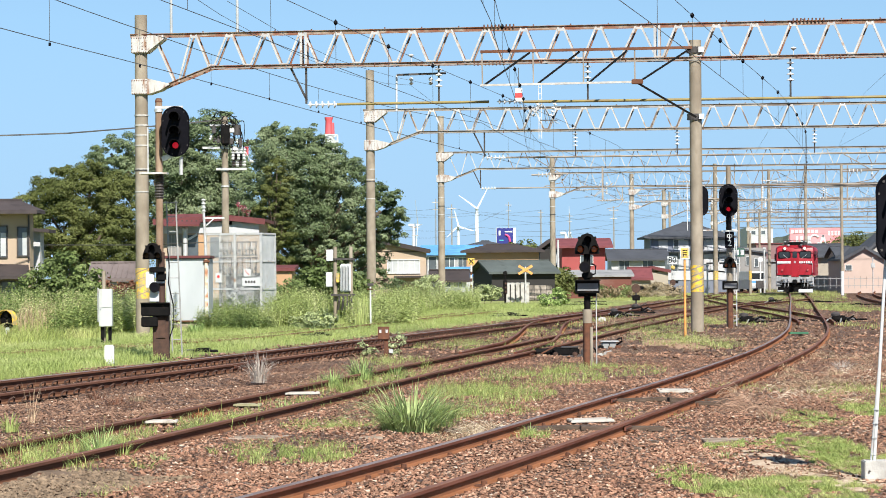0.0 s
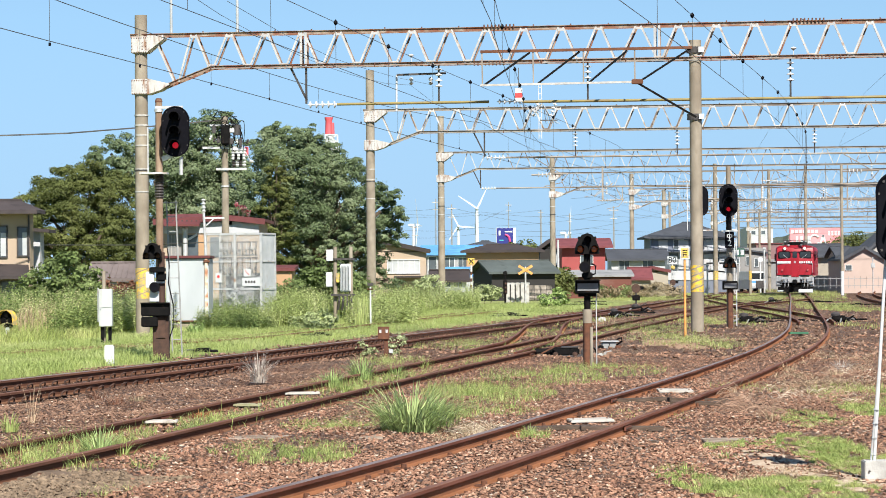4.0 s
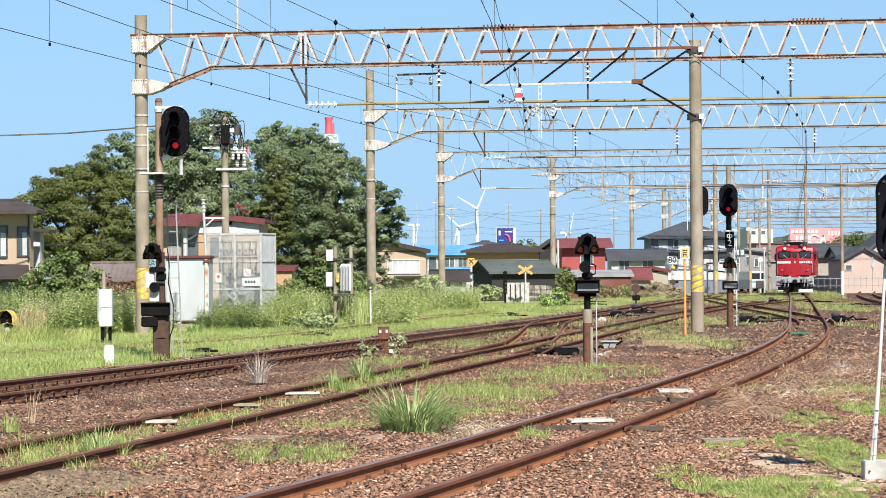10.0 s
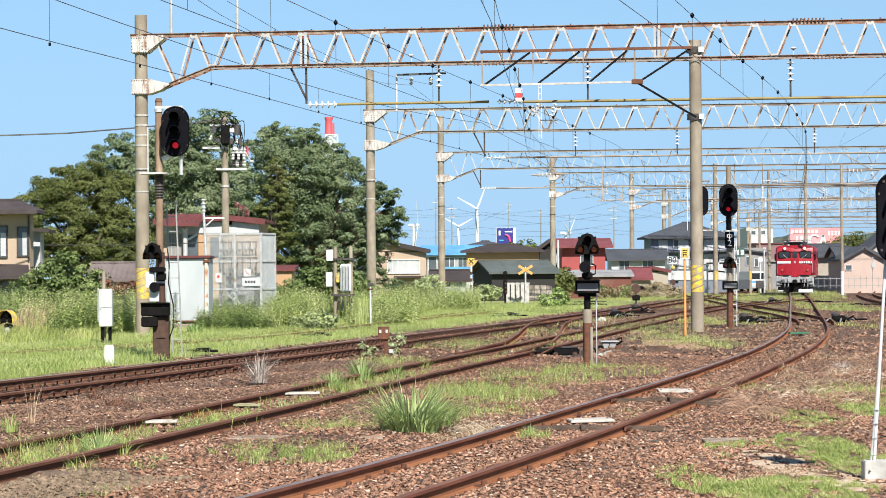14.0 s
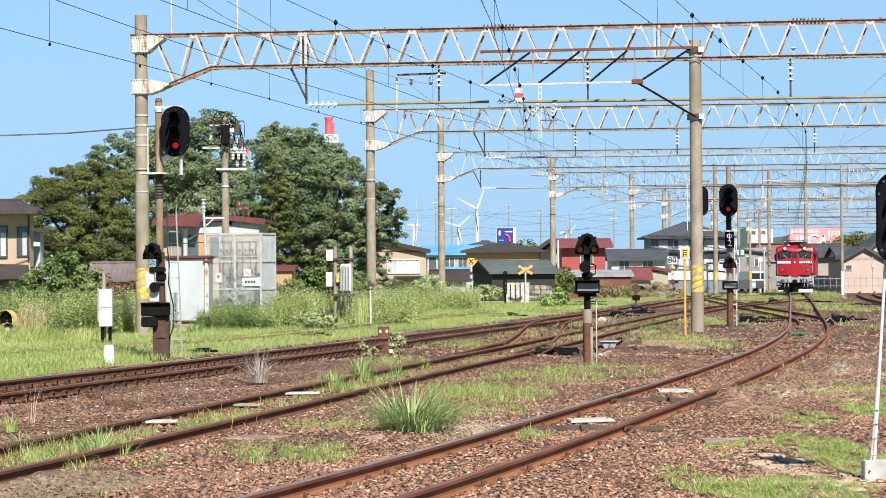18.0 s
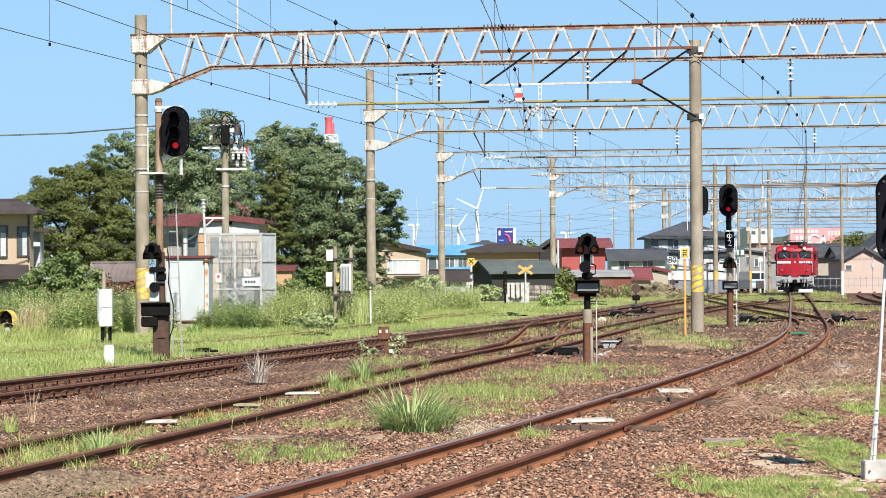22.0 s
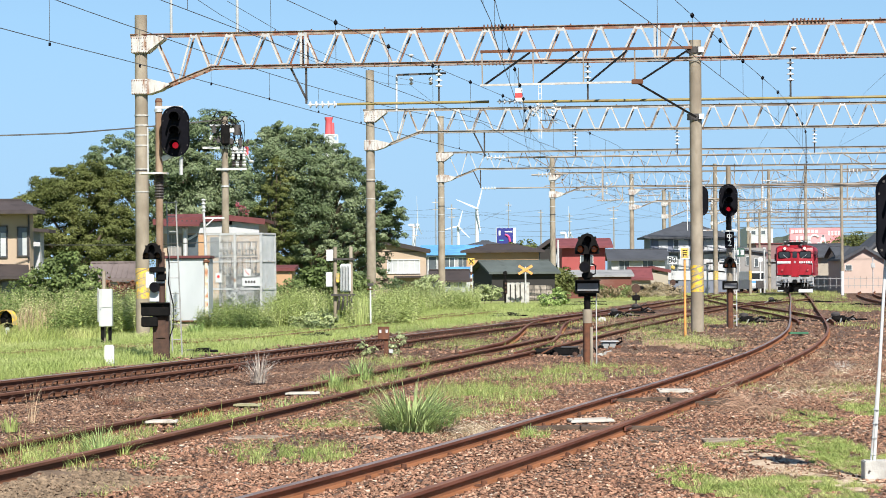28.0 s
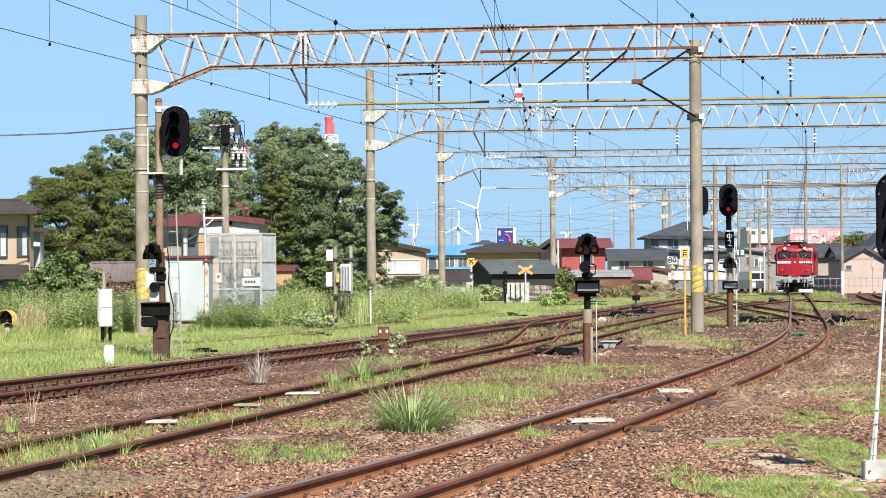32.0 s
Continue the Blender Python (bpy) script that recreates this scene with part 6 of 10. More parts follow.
part("mark", Geo().box((-0.55, -0.35, z0 - 0.5), (0.5, 0.02, 0.14)), M["cyan_mark"], k)
for x in (-0.7, 0.7):
    part("leg", Geo().cyl((x, 0.1, -0.3), (x, 0.1, z0 - 0.9), 0.12, n=8), M["galv"], b)
b = thing("sign_wall", "large pale red sign wall with white shapes on a distant shop", "sign", at=pose(58.05, 440, 0))
part("building", Geo().box((0, 4, 4.31 / 2 + 1), (8.45, 7.6, 6.07 + 2), 0.05), M["wall_dull"], b)
k = part("board", Geo().box((0, 0, 6.95), (8.1, 0.4, 2.99), 0.03), M["red_board"], b)
z0 = 6.95
g = Geo()
for i in range(7):
    g.box((-3.6 + i * 0.62, -0.22, z0 + 0.9), (0.42, 0.04, 0.5))
for x, w in ((-2.9, 0.34), (-2.2, 0.34), (-1.1, 0.3)):
    g.box((x, -0.22, z0 - 0.5), (w, 0.04, 1.4))
o = [(0.75 * math.cos(a), 0.8 * math.sin(a)) for a in np.linspace(0.6, 5.9, 14)]
g.tube([(-0.2 + a, -0.24, z0 - 0.5 + c) for a, c in o], 0.16)
g.bar((0.7, -0.22, z0 - 1.2), (1.15, -0.22, z0 + 0.3), 0.04, 0.3).bar((1.15, -0.22, z0 + 0.3), (1.6, -0.22, z0 - 1.2), 0.04, 0.3)
for i in range(4):
    g.box((2.1 + i * 0.5, -0.22, z0 + 0.6), (0.3, 0.04, 0.7))
part("mark", g, M["white_paint"], k)

# the striped factory chimney
M["chimney_red"] = material("chimney_red", [(0.56, 0.075, 0.095), (0.68, 0.11, 0.125)], 0.3, 0.6, bump=0)
c = thing("factory_chimney", "tall red and white striped factory chimney", "chimney", at=pose(-35.69, 900, 0))
part("shaft", Geo().cyl((-0.1, 0, -1), (-0.1, 0, 46.3), 1.7, 1.5, 16), M["white_paint"], c, smooth=True)
part("band", Geo().lathe([(1.45, 46.3), (1.25, 47.0), (1.1, 49.6), (1.1, 51.0), (1.32, 51.5), (1.32, 52.0), (1.0, 52.0)], 16, pose(-0.4, 0, 0)), M["chimney_red"], c, "red painted top", smooth=True)
part("side_flue", Geo().cyl((0.75, -0.6, 46.3), (0.75, -0.6, 50.2), 0.7, 0.6, 12), M["chimney_red"], c, "red painted flue beside the top", smooth=True)
for x in (-1.5, 2.3):
    for y in (-1.8, 1.8):
        part("lattice_leg", Geo().bar((x * 1.25, y * 1.25, -1), (x, y, 46.4), 0.32, 0.32), M["white_paint"], c, "white lattice tower leg")
for k in range(8):
    z = 46.4 - 2.2 * k
    for y in (-1.8, 1.8):
        part("lattice_brace", Geo().bar((-1.5, y, z), (2.3, y, z), 0.2, 0.22), M["white_paint"], c)
        part("lattice_brace", Geo().bar((-1.5, y, z - 2.2), (2.3, y, z), 0.16, 0.18), M["white_paint"], c)
        part("lattice_brace", Geo().bar((-1.5, y, z), (2.3, y, z - 2.2), 0.16, 0.18), M["white_paint"], c)

# distant wooded hills
M["hill"] = material("distant_woods", [(0.05, 0.072, 0.055), (0.075, 0.10, 0.075), (0.11, 0.135, 0.105)], 0.03, 0.95, bump=1.0, bump_scale=0.12, bump_dist=3.0)


def hill(label, x0, x1, y, z, d, round_off=0.6):
    n, m = 60, 10
    g = Geo()
    for i in range(n + 1):
        u = i / n
        top = z * math.sin(math.pi * u) ** round_off * (0.95 + 0.12 * noise.noise((u * 9, y * 0.01, 0))) + 0.9 * noise.noise((u * 60, 3.0, y))
        for j in range(m + 1):
            v = j / m
            g.v.append((x0 + (x1 - x0) * u, y + d * v, -1 + max(0.1, top + 1) * math.sin(math.pi * min(1, v * 1.0)) + 1.5 * noise.noise((u * 90, v * 20, 1.0))))
    for i in range(n):
        for j in range(m):
            a = i * (m + 1) + j
            g.f.append((a, a + m + 1, a + m + 2, a + 1)), g.mi.append(0)
    tagged(part("wooded_hill", g, M["hill"], None, smooth=True), label, "hill", kind="structure")


hill("low dark green wooded hill in the distance", 150.0, 430.0, 1400, 26.0, 300, 0.22)
hill("pale far ridge of woods", 112.15, 476.13, 2600, 7.81, 300)


# wind turbines on the coast
def turbine(label, x, y, hub, blade, turn, spin, yaw=0.0, r=1.7, set_at=(0, 120, 240)):
    t = thing("wind_turbine", label, "wind turbine", "wind turbines", pose(x, y, 0, 0, 0, yaw))
    part("tower", Geo().cyl((0, 0, -1), (0, 0, hub), r * 1.25, r * 0.7, 16), M["turbine"], t, smooth=True)
    part("nacelle", Geo().box((0, 2.2, hub + 0.6), (2.4, 6, 2.6), 0.6), M["turbine"], t, smooth=True)
    rotor = part("rotor", Geo().lathe([(1.4, 0), (1.5, 1.5), (0.9, 2.6), (0.1, 3.0)], 14, pose(0, 0, 0, 90)), M["turbine"], t, smooth=True, at=pose(0, -2.6, hub + 0.6, 0, turn, 0))
    for k in set_at:
        g = Geo().add([(-0.6, -0.5, 0.5), (0.6, -0.5, 0.5), (0.6, 0.5, 0.5), (-0.6, 0.5, 0.5), (-0.6, -0.3, blade * 0.22), (1.0, -0.3, blade * 0.22), (1.0, 0.2, blade * 0.22), (-0.6, 0.2, blade * 0.22),
                       (-0.35, -0.1, blade), (0.25, -0.1, blade), (0.25, 0.05, blade), (-0.35, 0.05, blade)],
                      [(0, 1, 5, 4), (1, 2, 6, 5), (2, 3, 7, 6), (3, 0, 4, 7), (4, 5, 9, 8), (5, 6, 10, 9), (6, 7, 11, 10), (7, 4, 8, 11), (8, 9, 10, 11), (3, 2, 1, 0)])
        part("blade", g, M["turbine"], rotor, at=pose(0, -1.3, 0, 0, k, 0))
    if spin:
        n = max(2, int(abs(spin) * 32 / 60) + 2)
        MOVES.append((rotor, [(32.0 * i / n, pose(0, -2.6, hub + 0.6, 0, turn + spin * 32.0 * i / n, 0)) for i in range(n + 1)]))


M["turbine"] = material("turbine_white", [(0.54, 0.59, 0.65), (0.60, 0.65, 0.70)], 0.05, 0.5, bump=0)
turbine("white wind turbine turned side-on, far beyond the roofs", -26.87, 2600, 46.54, 27, -32, 0.7, yaw=82)
turbine("white wind turbine with a slowly turning rotor beyond the roofs", 14.75, 2700, 46.85, 15.5, -13, -3.25, r=1.6)
turbine("tall white wind turbine far behind the town", 30.28, 2500, 58.87, 20, 28, -0.45, r=1.9, set_at=(0, -81, 156))
turbine("white wind turbine partly behind a red roof", 112.98, 2600, 38.15, 25, -3, 4.1, yaw=72)

# ---- trees, bushes and weeds ----
M["leaf_olive"] = leafy("olive_leaves", [(0.084, 0.102, 0.027), (0.124, 0.145, 0.040), (0.185, 0.20, 0.065)], 0.2, 0.22)
M["leaf_green"] = leafy("green_leaves", [(0.088, 0.128, 0.055), (0.155, 0.205, 0.10), (0.265, 0.32, 0.18)], 0.25, 0.22, rough=0.42)
M["leaf_bush"] = leafy("bush_leaves", [(0.09, 0.13, 0.04), (0.16, 0.215, 0.07), (0.27, 0.32, 0.135)], 0.35, 0.3)
M["leaf_red"] = leafy("reddish_leaves", [(0.13, 0.06, 0.04), (0.22, 0.10, 0.06)], 0.4, 0.3)
M["leaf_brown"] = leafy("withered_leaves", [(0.28, 0.22, 0.13), (0.42, 0.35, 0.23)], 0.35, 0.2)
M["tuft_green"] = leafy("tuft_green", [(0.16, 0.245, 0.065), (0.27, 0.37, 0.12), (0.43, 0.51, 0.23)], 0.5, 0.35)
M["leaf_grey"] = leafy("grey_green_leaves", [(0.32, 0.38, 0.17), (0.46, 0.51, 0.28)], 0.3, 0.3)


def leaf_cloud(centre, radii, n, size, subs=26, spread=0.17, flat=1.1):
    """Leaves on many small domed sprays set round the skin of an ellipsoid: vertices and quads."""
    c, r = np.array(centre), np.array(radii)
    d = RNG.normal(size=(subs, 3))
    d /= np.linalg.norm(d, axis=1)[:, None]
    hub = d * RNG.uniform(0.45, 1.0, (subs, 1)) * r
    k = RNG.integers(0, subs, n)
    e = RNG.normal(size=(n, 3)) + np.array([0, 0, 0.45])
    e /= np.linalg.norm(e, axis=1)[:, None]
    reach = (spread * 2.0 * r.mean() * RNG.uniform(0.75, 1.35, subs))[k, None]
    p = hub[k] + e * reach * np.array([1.1, 1.1, 0.62]) * np.sqrt(RNG.uniform(0.25, 1.0, (n, 1)))
    loose = RNG.random(n) < 0.10
    p[loose] += RNG.normal(size=(loose.sum(), 3)) * spread * r * 0.6
    nrm = e * 0.9 + d[k] * 0.35 + RNG.normal(size=(n, 3)) * 0.30 + np.array([0, 0, 0.35 * flat])
    nrm /= np.linalg.norm(nrm, axis=1)[:, None]
    t = np.cross(nrm, RNG.normal(size=(n, 3)))
    t /= np.linalg.norm(t, axis=1)[:, None]
    b = np.cross(nrm, t)
    s = size * RNG.uniform(0.6, 1.35, n)[:, None]
    p = p + c
    v = np.stack([p - t * s * 0.82, p - b * s * 0.55, p + t * s * 0.82 - nrm * s * 0.3, p + b * s * 0.55], 1)
    return v.reshape(-1, 3), np.arange(4 * n).reshape(-1, 4)


def sway(ob, rows_at, amount, seed):
    """Gentle turning to and fro in the wind about the foot of the plant."""
    r = np.random.default_rng(seed)
    f, ph = r.uniform(0.14, 0.30, 3), r.uniform(0, 6.28, 3)
    rows = []
    for i in range(41):
        t = 0.8 * i
        a = amount * (math.sin(6.28 * f[0] * t + ph[0]) + 0.6 * math.sin(6.28 * f[1] * 1.7 * t + ph[1]))
        b = 0.5 * amount * math.sin(6.28 * f[2] * t + ph[2])
        rows.append((t, rows_at @ pose(0, 0, 0, b, a, 0)))
    MOVES.append((ob, rows))


def tree(label, x, y, clumps, mat, trunk_h, trunk_r, leaf=0.078, density=1.0, moving=True, amount=0.55, seed=1, category="tree", limbs=True):
    """clumps: (dx, dy, z, rx, ry, rz) of each bough's foliage, in metres round the foot."""
    o = thing("tree", label, category, "trees beyond the meadow", pose(x, y, GROUND))
    if limbs:
        g = Geo().tube([(0, 0, -0.3), (0.08, 0.05, trunk_h * 0.35), (-0.05, 0.1, trunk_h * 0.7), (0.05, 0, trunk_h)], trunk_r, 9)
        part("trunk", g, M["trunk"], o, smooth=True)
    for i, (dx, dy, z, rx, ry, rz) in enumerate(clumps):
        if limbs:
            start = Vector((0, 0.05, min(trunk_h * 0.9, z * 0.55)))
            end = Vector((dx, dy, z))
            mid = start.lerp(end, 0.5) + Vector((0, 0, -0.25))
            part("limb", Geo().tube([start, mid, end], trunk_r * 0.35, 6), M["trunk"], o)
        area = (rx * rz + rx * ry + ry * rz)
        n = int(760 * area * density * (0.09 / leaf) ** 2 * (0.5 if dy > 0.8 else 1.0))
        v, f = leaf_cloud((dx, dy, z), (rx, ry, rz), n, leaf, subs=max(20, int(area * 7)), spread=0.125)
        me = fast_mesh("bough", v, f, mat)
        ob = tagged(part("bough", me, None, o), kind="stuff")
        if moving:
            sway(ob, Matrix(), amount * (0.6 + 0.5 * z / 8), seed * 100 + i)
    return o


# crowns are given bough by bough from the outline of each tree
def crown(rows):
    return [(dx, dy, z - GROUND, rx, rx * 0.95, rz) for dx, dy, z, rx, rz in rows]


tree("dark olive broad-crowned tree behind the house", -18.18, 140, crown([
    (-0.98, 1.2, 2.75, 1.30, 1.10), (0.42, 1.2, 2.60, 1.30, 1.10), (1.96, 1.2, 2.59, 1.30, 1.10), (-0.41, 1.2, 4.00, 1.30, 1.10), (0.99, 1.2, 3.85, 1.30, 1.10), (2.25, 1.2, 3.70, 1.30, 1.10), (-1.82, 1.2, 3.46, 1.30, 1.10), (2.66, 1.2, 2.86, 1.30, 1.10), (0, 0, 5.69, 2.0, 1.6), (-1.74, 0.2, 5.51, 1.35, 1.2), (1.68, 0.1, 5.54, 1.4, 1.3), (-2.18, 0, 4.17, 1.2, 1.2), (-0.56, -0.6, 4.16, 1.7, 1.5),
    (1.4, -0.5, 3.86, 1.6, 1.5), (2.52, 0.2, 4.13, 1.3, 1.4), (-1.4, -0.2, 2.76, 1.4, 1.1), (0.56, -0.3, 2.61, 1.5, 1.1), (1.96, 0, 2.74, 1.5, 1.2), (-0.42, 0.3, 6.45, 1.3, 0.9), (-2.58, 0.1, 5.07, 0.9, 0.9), (0.84, 0.3, 6.5, 1.3, 0.9), (-0.36, 1.0, 6.7, 0.8, 0.7), (1.94, 1.0, 4.9, 0.9, 0.9), (2.0, 0.8, 6.3, 0.8, 0.6)]), M["leaf_olive"], 4.0, 0.2, leaf=0.062, density=0.78, seed=1, amount=0.35)
tree("tall green broadleaf tree behind the signal mast", -14.87, 152, crown([
    (0.18, 2.0, 7.22, 1.50, 1.30), (1.70, 2.0, 7.21, 1.50, 1.30), (3.22, 2.0, 6.89, 1.50, 1.30), (2.60, 2.0, 5.38, 1.50, 1.30), (1.08, 2.0, 5.39, 1.50, 1.30), (3.82, 2.0, 5.06, 1.50, 1.30), (2.28, 0, 9.42, 1.5, 1.1), (1.37, 0.2, 8.73, 1.6, 1.5), (0, 0.1, 8.44, 1.6, 1.5), (-1.52, 0, 8.14, 1.6, 1.3), (-2.98, 0.1, 8.25, 1.25, 1.0), (-3.5, 0, 7.4, 1.0, 1.0),
    (2.89, -0.2, 7.81, 1.6, 1.5), (1.22, -0.3, 7.06, 1.8, 1.6), (-0.61, -0.2, 6.77, 1.8, 1.6), (3.34, 0, 6.28, 1.5, 1.6), (1.82, -0.1, 5.23, 1.9, 1.7), (0, 0, 4.94, 1.8, 1.6), (3.5, 0.2, 4.76, 1.5, 1.5), (0.61, 0.2, 3.41, 2.2, 1.4), (3.04, 0.2, 9.93, 0.8, 0.6), (-2.02, -0.5, 7.4, 1.1, 1.0), (-2.6, 0.3, 6.6, 1.1, 1.0)]), M["leaf_green"], 6.5, 0.24, leaf=0.068, density=0.8, seed=2, amount=0.4)
tree("large green broadleaf tree full in leaf beside the huts", -6.37, 142, crown([
    (-2.26, 2.0, 3.96, 1.50, 1.30), (-0.84, 2.0, 3.81, 1.50, 1.30), (0.58, 2.0, 3.94, 1.50, 1.30), (-1.68, 2.0, 5.38, 1.50, 1.30), (-0.26, 2.0, 5.08, 1.50, 1.30), (1.16, 2.0, 4.79, 1.50, 1.30), (2.29, 2.0, 3.64, 1.50, 1.30), (-1.70, 2.0, 2.54, 1.50, 1.30), (0.00, 2.0, 2.52, 1.50, 1.30), (1.71, 2.0, 2.51, 1.50, 1.30), (-2.35, 0.1, 8.45, 0.8, 0.75), (-1.88, 0.1, 8.79, 0.8, 0.6), (-0.38, 0.1, 8.69, 0.75, 0.6), (1.25, 0.1, 7.0, 1.05, 0.8), (0.05, 0.1, 7.95, 0.85, 0.65), (-1.55, -1.0, 7.75, 1.15, 0.85), (3.72, -0.9, 5.48, 0.8, 0.7), (-1.42, 0, 8.45, 1.3, 0.95), (-2.61, 0.1, 8.03, 1, 1), (-0.43, 0.1, 8.02, 1.2, 1), (0.71, 0, 7.35, 1.3, 1), (-1.7, -1.5, 6.95, 1.7, 1.4), (-2.98, -1, 6.67, 1, 1.3),
    (0, -1.5, 6.51, 1.7, 1.3), (1.56, -1, 6.35, 1.3, 1.1), (2.41, -0.9, 5.64, 1.1, 1), (1.28, -1.5, 5.08, 1.6, 1.3), (-0.57, -1.6, 4.81, 1.8, 1.5), (-2.56, -1.1, 4.96, 1.5, 1.6),
    (3.27, -0.9, 4.78, 1.1, 0.9), (3.98, 0, 4.4, 0.75, 0.6), (2.84, -0.2, 3.93, 1.3, 1.1), (3.83, 0, 3.64, 0.7, 0.7), (1.42, 1, 3.51, 1.6, 1.3), (-0.28, 0.9, 3.24, 1.7, 1.4), (-2.13, 1.3, 3.26, 1.5, 1.4), (2.84, 1.3, 2.51, 1.1, 1.2), (0.85, 1.3, 1.96, 1.8, 1.1), (-1.42, 1.3, 1.83, 1.7, 1), (3.55, 1.4, 1.37, 0.8, 0.8), (1.48, -1.5, 3.21, 1.0, 0.8), (2.32, -1.5, 2.92, 0.8, 0.7), (1.19, -1.5, 2.23, 1.0, 0.8), (2.75, -1.5, 3.91, 0.7, 0.6), (1.89, -1.5, 1.8, 0.9, 0.7), (-0.4, -1.5, 3.1, 1.1, 0.9), (2.9, -1.2, 2.2, 0.6, 0.6)]), M["leaf_green"], 6.0, 0.24, leaf=0.066, density=0.78, seed=3, amount=0.5)

tree("dark feathery evergreen standing before the large tree", -8.2, 138.5, [(dx, 0.3 * math.sin(5 * z), z, r, r, 0.55) for dx, z, r in ((0.1, 7.3, 0.35), (-0.2, 6.8, 0.5), (0.25, 6.4, 0.6), (-0.35, 5.9, 0.65), (0.35, 5.5, 0.7), (-0.4, 5.0, 0.75), (0.4, 4.6, 0.75), (-0.1, 4.1, 0.85), (0.45, 3.6, 0.8), (-0.45, 3.3, 0.8), (0.1, 2.7, 0.9))], M["leaf_olive"], 6.4, 0.06, leaf=0.05, density=0.8, seed=4, amount=0.4, category="evergreen tree")


def bush(label, x, y, rows, mat, leaf=0.09, density=1.0, seed=9, amount=0.5, moving=True):
    """rows: (dx, dy, z, rx, rz)."""
    o = thing("bush", label, "bush", "bushes in the meadow", pose(x, y, GROUND))
    stems = Geo()
    for i, (dx, dy, z, rx, rz) in enumerate(rows):
        stems.tube([(dx * 0.4, dy * 0.4, -0.1), (dx * 0.8, dy * 0.8, z * 0.5), (dx, dy, z)], 0.025, 5)
    part("stem", stems, M["trunk"], o)
    for i, (dx, dy, z, rx, rz) in enumerate(rows):
        n = int(460 * (rx * rx + 2 * rx * rz) * density * (0.1 / leaf) ** 2)
        v, f = leaf_cloud((dx, dy, z), (rx, rx * 0.8, rz), n, leaf, subs=max(12, int(26 * rx)), spread=0.24, flat=0.7)
        ob = tagged(part("foliage", fast_mesh("foliage", v, f, mat), None, o), kind="stuff")
        if moving:
            sway(ob, Matrix(), amount, seed * 50 + i)


bush("large green leafy bush at the meadow's edge", -14.13, 104, [(-0.9, 0, 1.2, 0.8, 0.9), (-0.2, 0, 1.8, 0.8, 0.7), (0.4, 0, 2.1, 0.75, 0.6), (0.9, 0.1, 1.6, 0.7, 0.8), (0.2, -0.3, 1.0, 0.9, 0.8), (-0.5, -0.3, 0.6, 0.8, 0.6), (1.1, 0, 0.8, 0.6, 0.7), (-1.2, 0.2, 0.6, 0.6, 0.6)], M["leaf_bush"], seed=11, amount=0.7)
bush("reddish shrub along a low outbuilding", -12.75, 112, [(-0.5, 0, 1.0, 0.6, 0.6), (0.1, 0, 1.1, 0.6, 0.6), (0.6, 0, 1.0, 0.5, 0.6)], M["leaf_red"], seed=12)
bush("green shrub beside the transformer", -5.77, 118, [(-0.9, 0, 0.9, 0.8, 0.7), (0, 0, 1.3, 0.8, 0.8), (0.8, 0.1, 1.6, 0.7, 0.9), (0.2, -0.2, 0.6, 0.9, 0.6), (1.6, 0.2, 1.5, 0.7, 0.9), (2.2, 0.3, 1.0, 0.7, 0.8)], M["leaf_bush"], seed=13, amount=0.7)
bush("grey-green weed bush in the meadow", -0.88, 150, [(-0.3, 0, 0.9, 0.7, 0.8), (0.3, 0, 1.2, 0.6, 0.6), (-0.8, 0, 0.6, 0.6, 0.6)], M["leaf_grey"], leaf=0.07, seed=14)
bush("grey-green weed bush in the grass", -4.13, 92, [(-0.3, 0, 0.25, 0.45, 0.35), (0.3, 0, 0.35, 0.45, 0.4), (0.0, -0.1, 0.15, 0.6, 0.3)], M["leaf_grey"], leaf=0.06, seed=15)
bush("dark green shrub under a gantry post", 7.87, 196, [(-1.3, 0, 1.5, 0.8, 0.8), (-0.5, 0, 1.6, 0.8, 0.8), (-0.9, 0, 0.8, 0.9, 0.8), (0.5, 0, 0.9, 0.8, 0.7), (1.6, 0.2, 0.9, 0.8, 0.7), (0.4, 0.1, 1.7, 0.7, 0.6), (-0.2, -0.1, 1.2, 0.9, 0.8)], M["leaf_olive"], leaf=0.10, density=2.0, seed=16, moving=False)
bush("bright green low bush in the grass", 5.87, 150, [(-0.4, 0, 0.35, 0.5, 0.4), (0.2, 0, 0.5, 0.55, 0.45), (0.6, 0.2, 0.35, 0.45, 0.35)], M["tuft_green"], leaf=0.08, seed=17)
bush("brown withered shrub before the houses", 14.73, 196, [(-1.0, 0, 0.5, 0.9, 0.45), (0.2, 0, 0.55, 0.9, 0.5), (1.2, 0.1, 0.5, 0.8, 0.45)], M["leaf_brown"], leaf=0.06, seed=18, moving=False)
bush("grey-green shrub before the barn", 2.67, 172, [(-0.3, 0, 0.6, 0.6, 0.6), (0.4, 0, 0.5, 0.6, 0.5)], M["leaf_grey"], leaf=0.09, seed=19)
bush("low tree behind the roofs", 9.45, 320, [(-1.2, 0, 4.4, 1.2, 1.0), (0.2, 0, 4.6, 1.3, 1.0), (1.4, 0, 4.3, 1.0, 0.9)], M["leaf_olive"], leaf=0.2, seed=20, moving=False)
bush("dark trees behind the grey roof", 42.94, 300, [(-2.5, 0, 3.9, 1.3, 1.2), (-0.8, 0, 4.3, 1.4, 1.2), (0.9, 0, 4.6, 1.4, 1.3), (2.4, 0, 4.1, 1.3, 1.2)], M["leaf_olive"], leaf=0.13, seed=21, moving=False)


